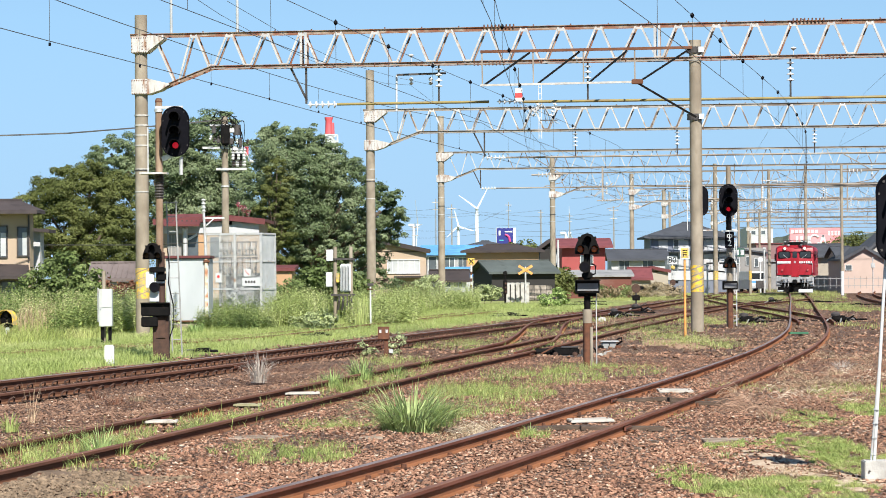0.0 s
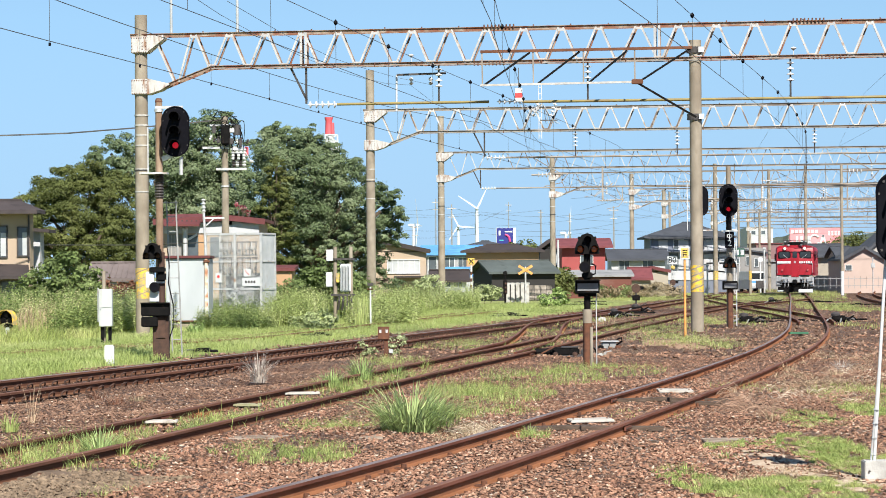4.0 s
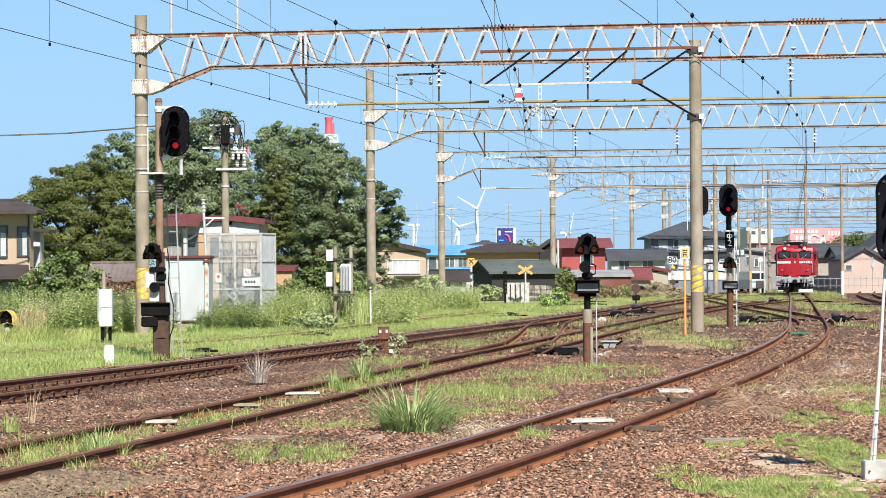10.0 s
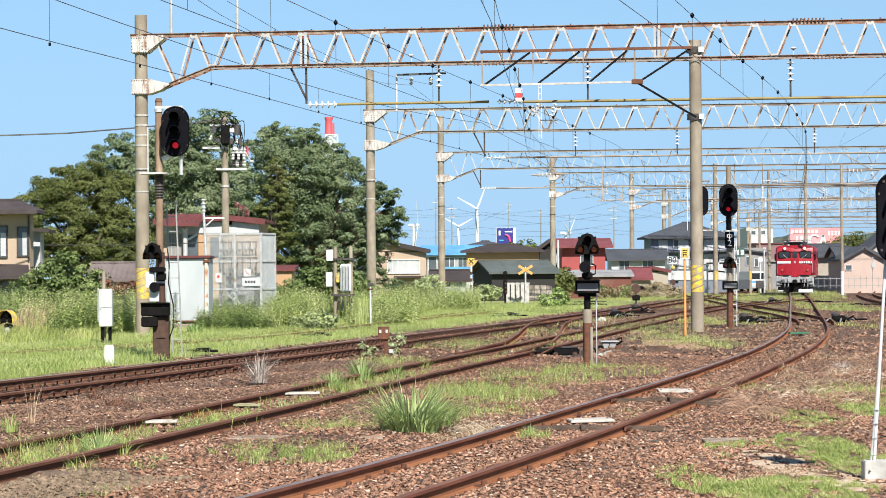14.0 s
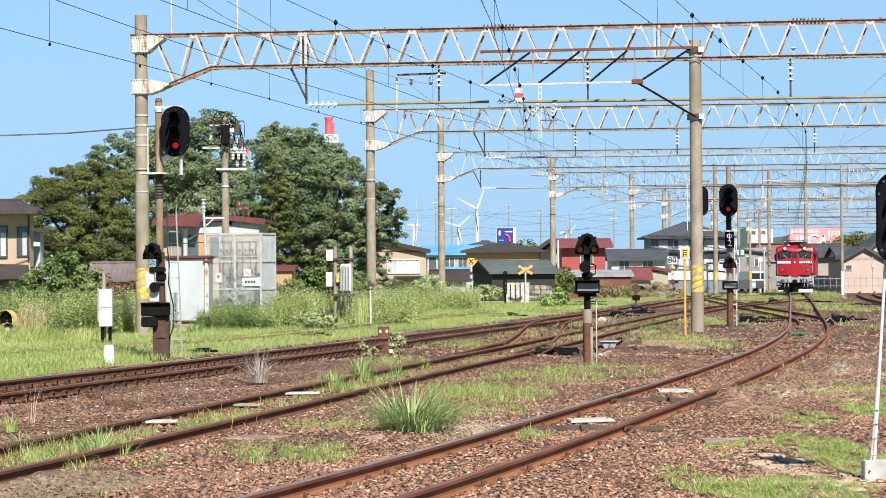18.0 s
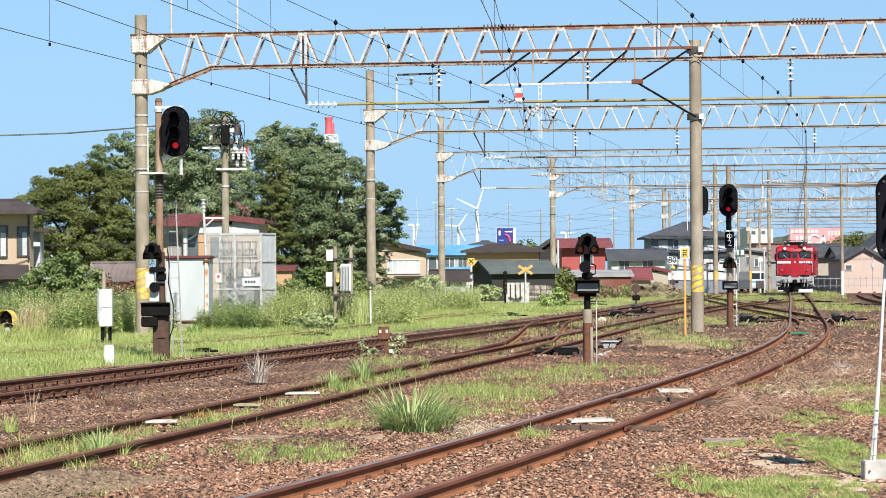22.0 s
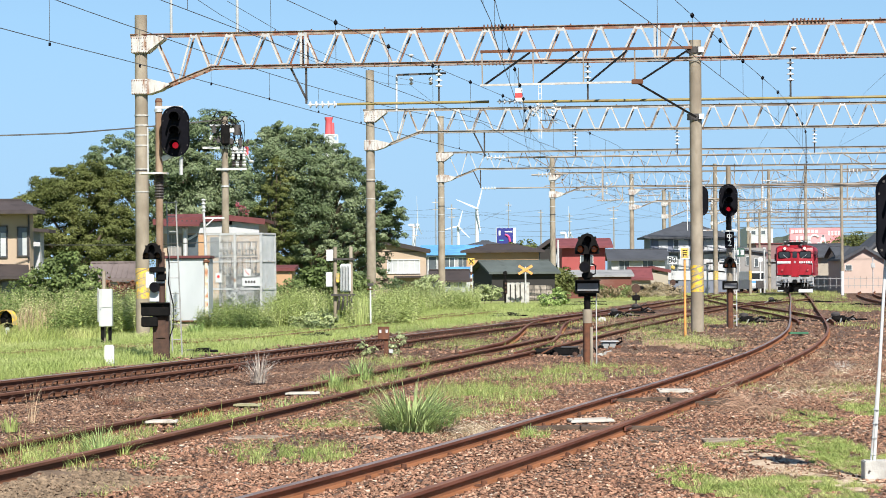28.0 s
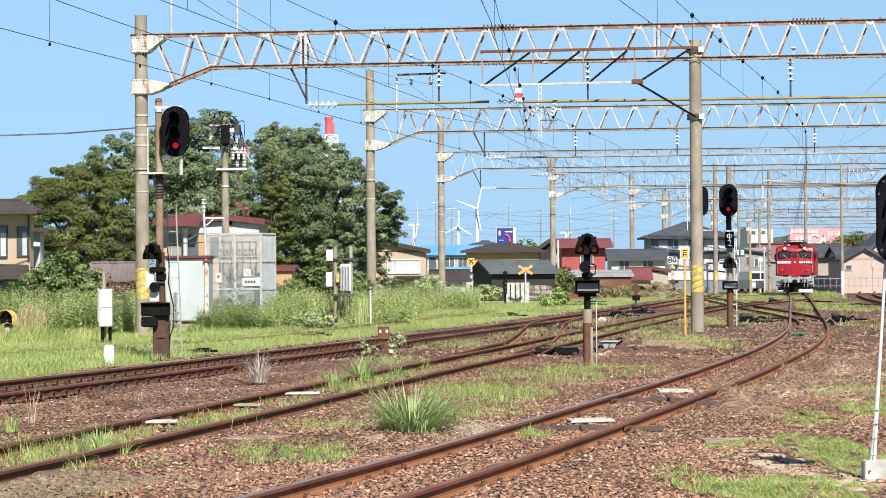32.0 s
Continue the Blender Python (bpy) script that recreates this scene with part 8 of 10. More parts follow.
def utility_pole():
    Y0 = 116
    o = thing("utility_pole", "concrete utility pole crowded with crossarms, switches and cables", "utility pole", at=pose(-8.93, Y0, 0))
    part("pole", Geo().cyl((0, 0, -0.3), (0, 0, 8.17), 0.175, 0.13, 14), M["concrete"], o, smooth=True)
    for z, x0, x1 in ((6.87, -0.9, 0.75), (5.99, -0.35, 0.9), (7.8, -0.6, 0.5)):
        part("crossarm", Geo().box(((x0 + x1) / 2, -0.18, z), (x1 - x0, 0.08, 0.09)), M["galv"], o)
    for i in range(4):
        part("fuse_switch", Geo().lathe([(0.05, 0), (0.1, 0.06), (0.05, 0.12), (0.1, 0.18), (0.05, 0.24), (0.09, 0.3), (0.04, 0.38)], 9, pose(0.38 + 0.14 * i, -0.2, 6.08)), M["insulator"] if i % 2 else M["dark_steel"], o)
        part("fuse_switch", Geo().lathe([(0.05, 0), (0.1, 0.06), (0.05, 0.12), (0.1, 0.18), (0.05, 0.24)], 9, pose(0.36 + 0.15 * i, -0.2, 6.59)), M["galv"], o)
    part("switchgear", Geo().box((0.05, -0.3, 7.38), (0.36, 0.4, 0.8), 0.05), M["black_matt"], o, "black switchgear box")
    part("transformer_can", Geo().cyl((0.52, -0.25, 7.38), (0.52, -0.25, 7.8), 0.16, n=14), M["dark_steel"], o, smooth=True)
    part("box", Geo().box((0.3, -0.25, 7.57), (0.4, 0.25, 0.2), 0.02), M["galv"], o)
    for k in range(7):
        a, c = RNG.uniform(-0.8, 0.5), RNG.uniform(0.1, 0.7)
        part("cable", Geo().tube(smooth([(a, -0.2, 7.8), ((a + c) / 2 - 0.1, -0.3, 7.98 + RNG.uniform(-0.25, 0.2)), (c + 0.1, -0.25, 7.47), (c, -0.25, 6.87)]), 0.016, 5), M["black_matt"], o)
    part("side_box", Geo().box((0.88, 0.15, 6.74), (0.15, 0.16, 0.36), 0.02), M["chimney_red"], o, "small dull red box")
    # drop fuses and loose jumpers crowded between the crossarms
    for i in range(9):
        x, z = -0.62 + 0.19 * i + RNG.uniform(-0.04, 0.04), 7.08 + RNG.uniform(-0.08, 0.12)
        part("drop_fuse", Geo().lathe([(0.03, 0), (0.065, 0.05), (0.035, 0.09), (0.065, 0.14), (0.03, 0.2)], 8, pose(x, -0.26, z, 0, RNG.uniform(-25, 25))), M["dark_steel" if i % 3 else "insulator"], o)
    for i in range(16):
        x, z = RNG.uniform(-0.75, 0.72), RNG.uniform(6.9, 8.2)
        x2, z2 = RNG.uniform(-0.3, 0.85), RNG.uniform(6.3, 7.4)
        part("jumper", Geo().tube(smooth([(x, -0.3, z), ((x + x2) / 2 + RNG.uniform(-0.25, 0.25), -0.36, max(z, z2) + RNG.uniform(-0.1, 0.25)), (x2, -0.3, z2)]), 0.013, 5), M["black_matt"], o)
    for x, z, w, d in ((-0.42, 7.62, 0.16, 0.34), (0.28, 7.12, 0.18, 0.26), (0.66, 7.05, 0.12, 0.36), (-0.24, 7.15, 0.14, 0.2)):
        part("switch_case", Geo().box((x, -0.3, z), (w, 0.2, d), 0.03), M["dark_steel"], o, "small dark switch case")
    for k in range(2):
        part("cable", Geo().tube(smooth([(-0.55 + 0.1 * k, -0.15, 8.03), (-0.3, -0.2, 8.29 + 0.05 * k), (0.0, -0.2, 8.31), (0.35, -0.25, 8.12), (0.62, -0.2, 7.79), (0.66, -0.2, 7.14)]), 0.014, 5), M["black_matt"], o)
    for i in range(5):
        part("fuse_switch", Geo().lathe([(0.04, 0), (0.08, 0.05), (0.04, 0.1), (0.08, 0.15), (0.04, 0.25)], 9, pose(0.36 + 0.11 * i, -0.32, 6.36)), M["black_matt"] if i % 2 else M["insulator"], o)
    for z in (5.29, 5.94):
        part("clamp", Geo().cyl((0, 0, z - 0.03), (0, 0, z + 0.03), 0.175, n=14), M["galv"], o)
    part("stay_insulator", Geo().tube([(0.75, -0.2, 6.86), (1.1, -0.2, 6.26)], 0.02), M["galv"], o)
    part("stay_insulator_cap", Geo().lathe([(0.02, 0), (0.1, 0.05), (0.12, 0.1), (0.03, 0.14)], 10, pose(1.1, -0.2, 6.21)), M["insulator"], o)


utility_pole()
m = thing("service_mast", "slim steel mast with a bracket and white insulators", "mast", at=pose(-8.28, 99, 0))
part("pole", Geo().cyl((0.08, 0, -0.3), (-0.12, 0, 4.32), 0.045, n=10), M["galv"], m)
part("bracket", Geo().box((0.25, 0, 3.64), (0.75, 0.06, 0.05)).bar((-0.02, 0, 3.37), (0.25, 0, 3.62), 0.04, 0.04), M["white_paint"], m)
for k in range(4):
    part("insulator", Geo().lathe([(0.04, 0), (0.09, 0.04), (0.04, 0.08)], 10, pose(-0.1, 0, 3.84 + 0.13 * k)), M["insulator"], m)

# ---- overhead line: insulators, pipes, wires ----
def disc_string(length, n, r=0.075):
    """A string of n porcelain discs along +z."""
    prof = [(0.018, 0.0)]
    for k in range(n):
        z = length * (k + 0.5) / n
        prof += [(0.022, z - 0.035), (r, z - 0.02), (r * 0.85, z + 0.008), (0.03, z + 0.03)]
    return Geo().lathe(prof + [(0.018, length)], 12)


disc_4, disc_5 = mesh_of("insulator", disc_string(0.66, 4, 0.115), M["insulator"], True), mesh_of("insulator", disc_string(0.75, 5), M["insulator"], True)
disc_long = mesh_of("insulator", disc_string(0.92, 5, 0.11), M["insulator"], True)
for k, (g, at, span) in G.items():
    zp = 6.72
    x1 = span + (7.5 if k == 1 else 3)
    near = k <= 3
    dx = -2.7 if k == 3 else 0.0
    part("hanger", Geo().bar((4.6 + dx, 0, 7.86), (5.1 + dx, 0, 6.85), 0.05, 0.06).bar((5.08 + dx, 0, 7.88), (5.08 + dx, 0, 6.75), 0.06, 0.05), M["dark_steel"] if near else M["chord_far"], g)
    part("insulator", disc_long, None, g, at=pose(5.12 + dx, 0, zp, 0, 90, 0))
    part("steady_pipe", Geo().cyl((6.02 + dx, 0, zp), (10.6 if k == 1 else x1, 0, zp), 0.042, n=10), M["pipe_yellow"] if k == 1 else M["chord_far"], g, smooth=True)
    if k == 1:
        part("insulator", disc_5, None, g, at=pose(10.85, 0, zp, 0, 90, 0))
        part("steady_pipe", Geo().cyl((11.6, 0, zp - 0.02), (x1, 0, zp - 0.05), 0.042, n=10), M["pipe_yellow"], g, smooth=True)
    if k <= 5:
        for x in (9.1, 13.55, 19.5):
            if x < x1 and k != 3:
                h = part("hanger", Geo().cyl((x, 0, zp), (x, 0, 7.85), 0.028, n=8), M["dark_steel"], g)
                part("insulator", disc_4, None, g, at=pose(x, 0, zp + 0.42))
# rods that stand on the first beam
g = G[1][0]
for x in (0.94, 2.98):
    part("rod", Geo().cyl((x, 0, 8.9), (x, 0, 10.6), 0.042, n=8), M["panel_grey"], g, "pale grey insulated rod")
for x0, z in ((10.5, 8.94), (10.2, 7.84), (19.6, 8.94), (20.2, 7.84)):
    coil = Geo()
    for i in range(9):
        coil.box((x0 + i * 0.11, -0.21, z), (0.045, 0.03, 0.12), 0.008)
    part("strap", coil, M["rust"], g, "rusty clamping straps")

# the cantilever frame on the right-hand post of the first gantry
f = thing("cantilever_frame", "steel cantilever frame clamped to a concrete post", "catenary bracket", at=pose(0, 82.4, 0))
part("upper_bar", Geo().bar((1.13, 0, 8.09), (7.32, 0, 8.17), 0.08, 0.08), M["web_dark"], f)
part("lower_bar", Geo().bar((1.13, 0, 7.11), (5.83, 0, 7.18), 0.06, 0.06), M["grey_concrete"], f)
for a, b, c, d in ((1.18, 8.09, 1.19, 7.11), (2.67, 8.08, 2.68, 7.12), (4.14, 8.1, 4.14, 7.16), (5.64, 8.12, 5.64, 7.18)):
    part("upright", Geo().bar((a, 0, b), (c, 0, d), 0.04, 0.04), M["chord_far"], f)
for a, b, c, d in ((1.26, 7.13, 2.58, 8.06), (2.77, 7.12, 4.04, 8.08), (4.29, 7.16, 5.42, 8.09), (5.78, 7.19, 7.27, 8.14), (5.66, 7.18, 7.43, 6.13)):
    part("diagonal", Geo().bar((a, 0.02, b), (c, 0.02, d), 0.05, 0.06), M["black_matt"], f)
part("joint_plate", Geo().box((5.71, -0.03, 7.18), (0.34, 0.05, 0.15), 0.02), M["web_dark"], f)
for z in (8.14, 6.17):
    part("clamp", Geo().cyl((7.43, 0.6, z - 0.09), (7.43, 0.6, z + 0.09), 0.225, n=18), M["dark_steel"], f)
    part("clamp_plate", Geo().box((7.61, 0.36, z), (0.16, 0.02, 0.16), 0.005), M["galv"], f)
s = thing("section_sign", "small white board with a red band hanging in the line", "sign", at=pose(2.18, 80, 0))
part("board", Geo().box((0, 0, 6.67), (0.21, 0.02, 0.38), 0.004), M["white_paint"], s)
part("band", Geo().box((0, -0.014, 6.66), (0.205, 0.006, 0.13)), M["sign_red"], s)
part("hook", Geo().cyl((0, 0, 6.87), (0, 0, 7.44), 0.01, n=6), M["wire"], s)


def wire_thing(label, pts, r=0.0048, name="overhead_wire"):
    o = thing(name, label, "overhead wire", "overhead wires")
    part("conductor", Geo().tube(pts, r, 5), M["wire"], o)
    return o


def catenary(label, line, supports, z_contact, z_mess, sag, ball=True, r=0.005, first=9.0, step=4.6, lift=0.0, start=None):
    """A contact wire over a track with its messenger wire, droppers and clamps."""
    o = thing("overhead_wire", label, "overhead wire", "overhead wires")
    ys = np.arange(first, supports[-1], 2.5)
    x = np.interp(ys, line[:, 1], line[:, 0])
    s = np.array([first - 25 if start is None else start] + list(supports), float)

    def z_m(y):
        k = max(0, min(len(s) - 2, int(np.searchsorted(s, y)) - 1))
        u = (y - s[k]) / (s[k + 1] - s[k])
        return z_mess - sag * 4 * u * (1 - u)
    part("contact_wire", Geo().tube([(a, b, z_contact + lift * max(0.0, min(1.5, (62 - b) / 22))) for a, b in zip(x, ys)], r, 5), M["wire"], o)
    part("messenger_wire", Geo().tube([(a, b, z_m(b)) for a, b in zip(x, ys)], r, 5), M["wire"], o)
    for b in np.arange(first + 2, min(supports[-1], 190), step):
        a = float(np.interp(b, line[:, 1], line[:, 0]))
        d = part("dropper", Geo().cyl((a, b, z_contact), (a, b, z_m(b)), 0.0035, n=4), M["wire"], o)
        if ball and b < 80:
            part("clamp", Geo().lathe([(0.002, -0.045), (0.024, -0.022), (0.032, 0), (0.024, 0.022), (0.002, 0.045)], 10, pose(a, b, z_m(b))), M["black"], d, smooth=True)
        elif b < 130:
            part("clamp", Geo().box((a, b, z_contact + 0.02), (0.03, 0.05, 0.05)), M["black"], d)


SUP = [84.0, 123.5, 168.0, 203.0, 244.0, 286.0, 330.0, 376.0]
catenary("contact and messenger wires over the main line track", T1, SUP, 5.15, 6.1, 0.42, ball=False, r=0.007, lift=0.08, start=36.0)
catenary("contact and messenger wires over the siding track", T2, SUP[:5], 4.63, 5.45, 0.18, first=7.8, step=4.46)
T3_WIRE = spline([(-3.6, 8.0), (-0.6, 20.4), (2.02, 32.02), (2.51, 34.55), (3.73, 41.03), (5.14, 48.57), (7.21, 59.74), (9.5, 74.0), (11.6, 90.1), (15.9, 125.4), (22.9, 183.0), (32.4, 262.0)])
catenary("contact and messenger wires over the curved track", T3_WIRE, SUP[:5], 4.7, 5.40, 0.14, first=7.0, step=4.46)
catenary("contact and messenger wires over the far siding", T4_WIRE, SUP[:6], 4.95, 5.9, 0.3, first=45.0)
mid = spline([(-1.2, 8.0), (0.47, 33.4), (0.83, 41.0), (1.65, 58.5), (2.9, 84.0), (7.0, 123.5), (14.0, 168.0)])
catenary("contact and messenger wires over the turnout", mid, SUP[:3], 4.85, 5.5, 0.12)
for i, off in enumerate((4.5, 9.5, 14.5)):
    catenary("wires over the far tracks of the yard", np.stack([T1[:, 0] + off + 0.012 * off * T1[:, 1] * 0.3, T1[:, 1]], 1), SUP[2:], 5.0, 6.2, 0.5, ball=False, first=166.0, step=12.0, r=0.011)
# feeders carried over the beams, and cross cables
for pts in (((-3.97, 46.0, 6.11), (-3.8, 48.6, 6.1), (-3.47, 53.2, 6.14), (-2.92, 60.52, 6.26), (-2.52, 65.64, 6.4), (-2.03, 71.58, 6.6), (-1.51, 77.77, 6.87), (-0.91, 84.6, 7.28)), ((-3.64, 48.0, 6.28), (-3.44, 50.47, 6.29), (-3.12, 54.5, 6.31), (-2.88, 57.32, 6.34), (-2.41, 62.8, 6.43), (-1.93, 67.98, 6.6), (-1.23, 75.32, 6.87), (-0.33, 84.6, 7.29)), ((-0.91, 84.6, 7.26), (-0.37, 91.76, 7.26), (0.36, 100.0, 7.42)), ((11.13, 90, 7.29), (15.04, 140, 6.69)), ((17.29, 110, 7.43), (17.02, 122, 6.93), (20.07, 168, 7.69)), ((20.43, 130, 7.27), (20.73, 168, 6.68)), ((14.16, 90, 7.9), (18.26, 122, 9.29), (27.08, 203, 7.72)), ((15.7, 123, 8.88), (21.15, 168, 8.02)), ((15.92, 123, 8.88), (21.56, 168, 8.69))):
    wire_thing("dark feeder wire strung between the gantries", pts)
wire_thing("thick telephone cable running to the utility pole", [(-18.21, 112, 7.23), (-14.98, 113, 7.37), (-12.59, 115, 7.66), (-8.99, 116, 8.03)], 0.03)
wire_thing("service wire behind the house", [(-17.85, 125, 3.04), (-12.82, 120, 2.95), (-8.95, 116, 3.02)], 0.02)

# brackets and line gear in the middle distance
def bracket(x, y, z, w, label="steel catenary bracket with white insulators"):
    o = thing("catenary_bracket", label, "catenary bracket", "catenary brackets", pose(x, y, z))
    part("arm", Geo().cyl((0, 0, 0), (w, 0, 0.05), 0.035, n=8), M["chord_far"], o)
    part("stay", Geo().cyl((0, 0, 0.8), (w * 0.8, 0, 0.05), 0.022, n=6), M["chord_far"], o)
    part("insulator", disc_4, None, o, at=pose(w * 0.15, 0, 0.01, 0, 90, 0))
    part("registration_arm", Geo().tube([(w, 0, 0.05), (w * 0.8, 0, -0.35), (w * 0.35, 0, -0.5)], 0.022, 6), M["chord_far"], o)


for px, y, z in ((3.88, 123.0, 5.9), (17.21, 121.6, 5.9), (14.77, 166.6, 5.9), (9.15, 167.5, 5.9), (22, 202.6, 5.9), (21.69, 165.8, 5.9)):
    bracket(px, y, z, 1.6)
for px, y in ((9.41, 166.0), (22.79, 201.6), (28.82, 201.0), (25.01, 243.0), (31.3, 242.8)):
    h = thing("line_hanger", "hanging steel post with white insulators under a beam", "line hanger", "line hangers", pose(px, y, 0))
    part("post", Geo().box((0, 0, 6.9), (0.10, 0.10, 2.0)), M["chord_far"], h)
    part("insulator", disc_5, None, h, at=pose(0.25, 0, 6.2))
    part("arm", Geo().bar((-0.5, 0, 6.1), (0.6, 0, 6.9), 0.05, 0.05), M["chord_far"], h)


# single posts along the yard
def lone_post(label, x, y, h, r=0.13, mat="concrete", white=0.0, arms=(), band=False, plain=False):
    o = thing("line_post", label, "line post", "posts along the yard", pose(x, y, 0))
    part("post", Geo().cyl((0, 0, -0.3), (0, 0, h), r, r * 0.8, 12), M[mat], o, smooth=True)
    if white:
        part("white_foot", Geo().cyl((0, 0, 0), (0, 0, white), r * 1.06, n=12), M["white_paint"], o, "white-painted foot")
    if band:
        part("band", Geo().cyl((0, 0, 1.0), (0, 0, 1.7), r * 1.06, n=12), M["yellow_paint"], o, "worn yellow band")
    for z, w in arms:
        part("crossarm", Geo().box((0, -r, z), (w, 0.1, 0.1)), M["truss"], o)
        for s in () if plain else (-0.45, 0.45):
            part("insulator", Geo().lathe([(0.04, 0), (0.08, 0.05), (0.04, 0.1), (0.07, 0.15), (0.02, 0.2)], 8, pose(s * w, -r, z + 0.05)), M["insulator"], o)
    return o


lone_post("slim grey post with a white foot by the siding", 26.85, 190, 8.76, 0.11, white=1.6)
lone_post("concrete post with a yellow band", 22.2, 230, 10.45, 0.2, band=True)
lone_post("slim grey post beside the gantry post", 7.98, 196, 3.93, 0.10, "galv")
lone_post("slim grey signal post", 23.38, 215, 4.6, 0.11, band=True)
lone_post("plain grey distant concrete post", 28.88, 250, 10.68, 0.16, arms=((9.68, 1.4),))
lone_post("plain grey distant concrete post", 33.42, 260, 11.53, 0.17, arms=((7.89, 1.6),))
lone_post("plain grey distant concrete post", 29.32, 280, 8.99, 0.14)
lone_post("plain grey distant concrete post", 33.64, 300, 8.3, 0.14)
lone_post("distant concrete post with a white plate", 21.05, 262, 9.09, 0.12)
for px, y, top, r in ((-0.98, 400, 12.33, 0.14), (1.04, 330, 9.78, 0.16), (20.58, 340, 9.67, 0.17), (11.2, 480, 13.8, 0.12), (20.84, 600, 15.12, 0.3), (23.37, 520, 12.65, 0.2), (-3.35, 340, 7.81, 0.1), (66.11, 520, 12.94, 0.2)):
    lone_post("distant utility pole above the roofs", px, y, top, r * 0.62, "dull_galv", arms=((top - 0.5, 1.1), (top - 1.5, 0.8)), plain=True)
for y0, y1 in ((372, 384), (401, 408), (415, 412)):
    o = thing("power_line", "thin power line strung across the town", "power line", "power lines")
    z0, z1 = 9.81 - (y0 - 372) * 0.072, 9.81 - (y1 - 372) * 0.072
    x0, x1 = -8.95, 32.81
    part("conductor", Geo().tube([(x0 + (x1 - x0) * u, 360, z0 + (z1 - z0) * u - 0.5 * abs(math.sin(u * 9.4))) for u in np.linspace(0, 1, 25)], 0.013, 4), M["wire"], o)

f = thing("insulator_frame", "small steel frame with hanging white insulators", "catenary bracket", at=pose(0, 84.6, 0))
part("bar", Geo().bar((-1.35, 0, 7.59), (0.13, 0, 7.63), 0.06, 0.06), M["dark_steel"], f)
part("upright", Geo().cyl((-1.35, 0, 7.59), (-1.36, 0, 6.5), 0.03, n=8), M["white_paint"], f)
for x in (-0.91, -0.33):
    part("insulator", Geo().lathe([(0.02, 0), (0.07, 0.06), (0.02, 0.1), (0.07, 0.18), (0.02, 0.24)], 10, pose(x, 0, 7.28)), M["insulator"], f)

# slanting wires, arms and insulators crowded under the far beams
for pts in (((20.57, 203, 6.07), (22.08, 168, 7.07)), ((26.67, 244, 5.98), (26.11, 168, 7.04)), ((34.11, 286, 6.37), (31.75, 203, 7.36)), ((18.95, 203, 6.57), (20.74, 168, 7.42)), ((36.4, 286, 6.12), (37.9, 244, 7.06)),
            ((15.52, 168, 6.72), (22.2, 203, 6.46), (30.09, 244, 6.29)), ((17.37, 168, 6.71), (24.63, 203, 6.04)), ((16.11, 203, 7.2), (17.03, 168, 6.71)), ((23.25, 286, 6.91), (20.98, 203, 6.96)), ((26.97, 286, 6.77), (33.51, 244, 6.9)),
            ((21.08, 168, 7.95), (35.71, 286, 6.24)), ((21.55, 168, 7.95), (35.94, 286, 6.24)), ((22.35, 165, 7.89), (29.12, 203, 8.19), (37.91, 244, 7.84)), ((8.89, 205, 7.93), (11.33, 168, 7.76)), ((11.16, 246, 8.11), (17.09, 205, 7.53)), ((12.13, 246, 7.11), (16.28, 205, 7.87)), ((9.72, 205, 8.41), (16.07, 246, 7.87))):
    wire_thing("dark wire slanting between the far gantries", pts, 0.010)
for px, pz, y in ((18.82, 5.9, 166.0), (22.54, 6.01, 166.0), (28.57, 6, 203.0), (23.65, 5.8, 203.0), (19.36, 6.48, 203.0), (25.24, 7.11, 166.0), (22.39, 5.16, 203.0)):
    o = thing("line_hanger", "hanging string of white insulators under a beam", "line hanger", "line hangers", pose(px, y, 0))
    part("insulator", disc_5, None, o, at=pose(0, 0, pz))
    part("rod", Geo().cyl((0, 0, pz + 0.7), (0, 0, 8.0), 0.025, n=6), M["chord_far"], o)
for px, pz, y, w in ((13.85, 6.94, 166.4, 1.9), (19.43, 6.89, 166.6, 1.7), (26.67, 6.67, 202.6, 1.8), (20.58, 6.72, 203.4, 1.8), (29.71, 6.65, 202.2, 1.6), (27.41, 6.75, 243.4, 1.8), (34.97, 6.69, 243.0, 1.8), (9.62, 7.62, 204.4, 1.8), (14.08, 7.17, 204.2, 1.7)):
    bracket(px, y, pz, w)
# the upper pipe that crosses below the third beam
o = thing("cross_pipe", "long tan steady pipe across the far tracks", "steady pipe", at=pose(0, 166.8, 0))
part("pipe", Geo().cyl((13.24, 0, 6.7), (27.26, 0, 6.69), 0.05, n=8), M["chord_far"], o)
part("hanger", Geo().cyl((17.25, 0, 6.67), (17.25, 0, 8.0), 0.03, n=6), M["chord_far"], o)
part("hanger", Geo().cyl((23.92, 0, 6.62), (23.92, 0, 8.0), 0.03, n=6), M["chord_far"], o)

for a, b in (((-5.52, 330, 8.31), (14.83, 420, 11.06)), ((-0.26, 340, 6.09), (11.67, 480, 13.13)), ((17.65, 500, 12.26), (20.84, 340, 7.83)), ((18.17, 420, 7.84), (27.65, 340, 9.14)), ((1.09, 330, 9.38), (14.14, 360, 7.83)), ((20.85, 340, 9.33), (24.39, 300, 7.47)), ((-8.64, 350, 9.65), (1.1, 330, 9.51)), ((8.09, 420, 8.76), (20.84, 340, 8.78))):
    o = thing("power_line", "thin slanting power line above the roofs", "power line", "power lines")
    a, b = Vector(a), Vector(b)
    part("conductor", Geo().tube([a.lerp(b, u) - Vector((0, 0, 1.2 * u * (1 - u))) for u in np.linspace(0, 1, 9)], 0.013, 4), M["wire"], o)

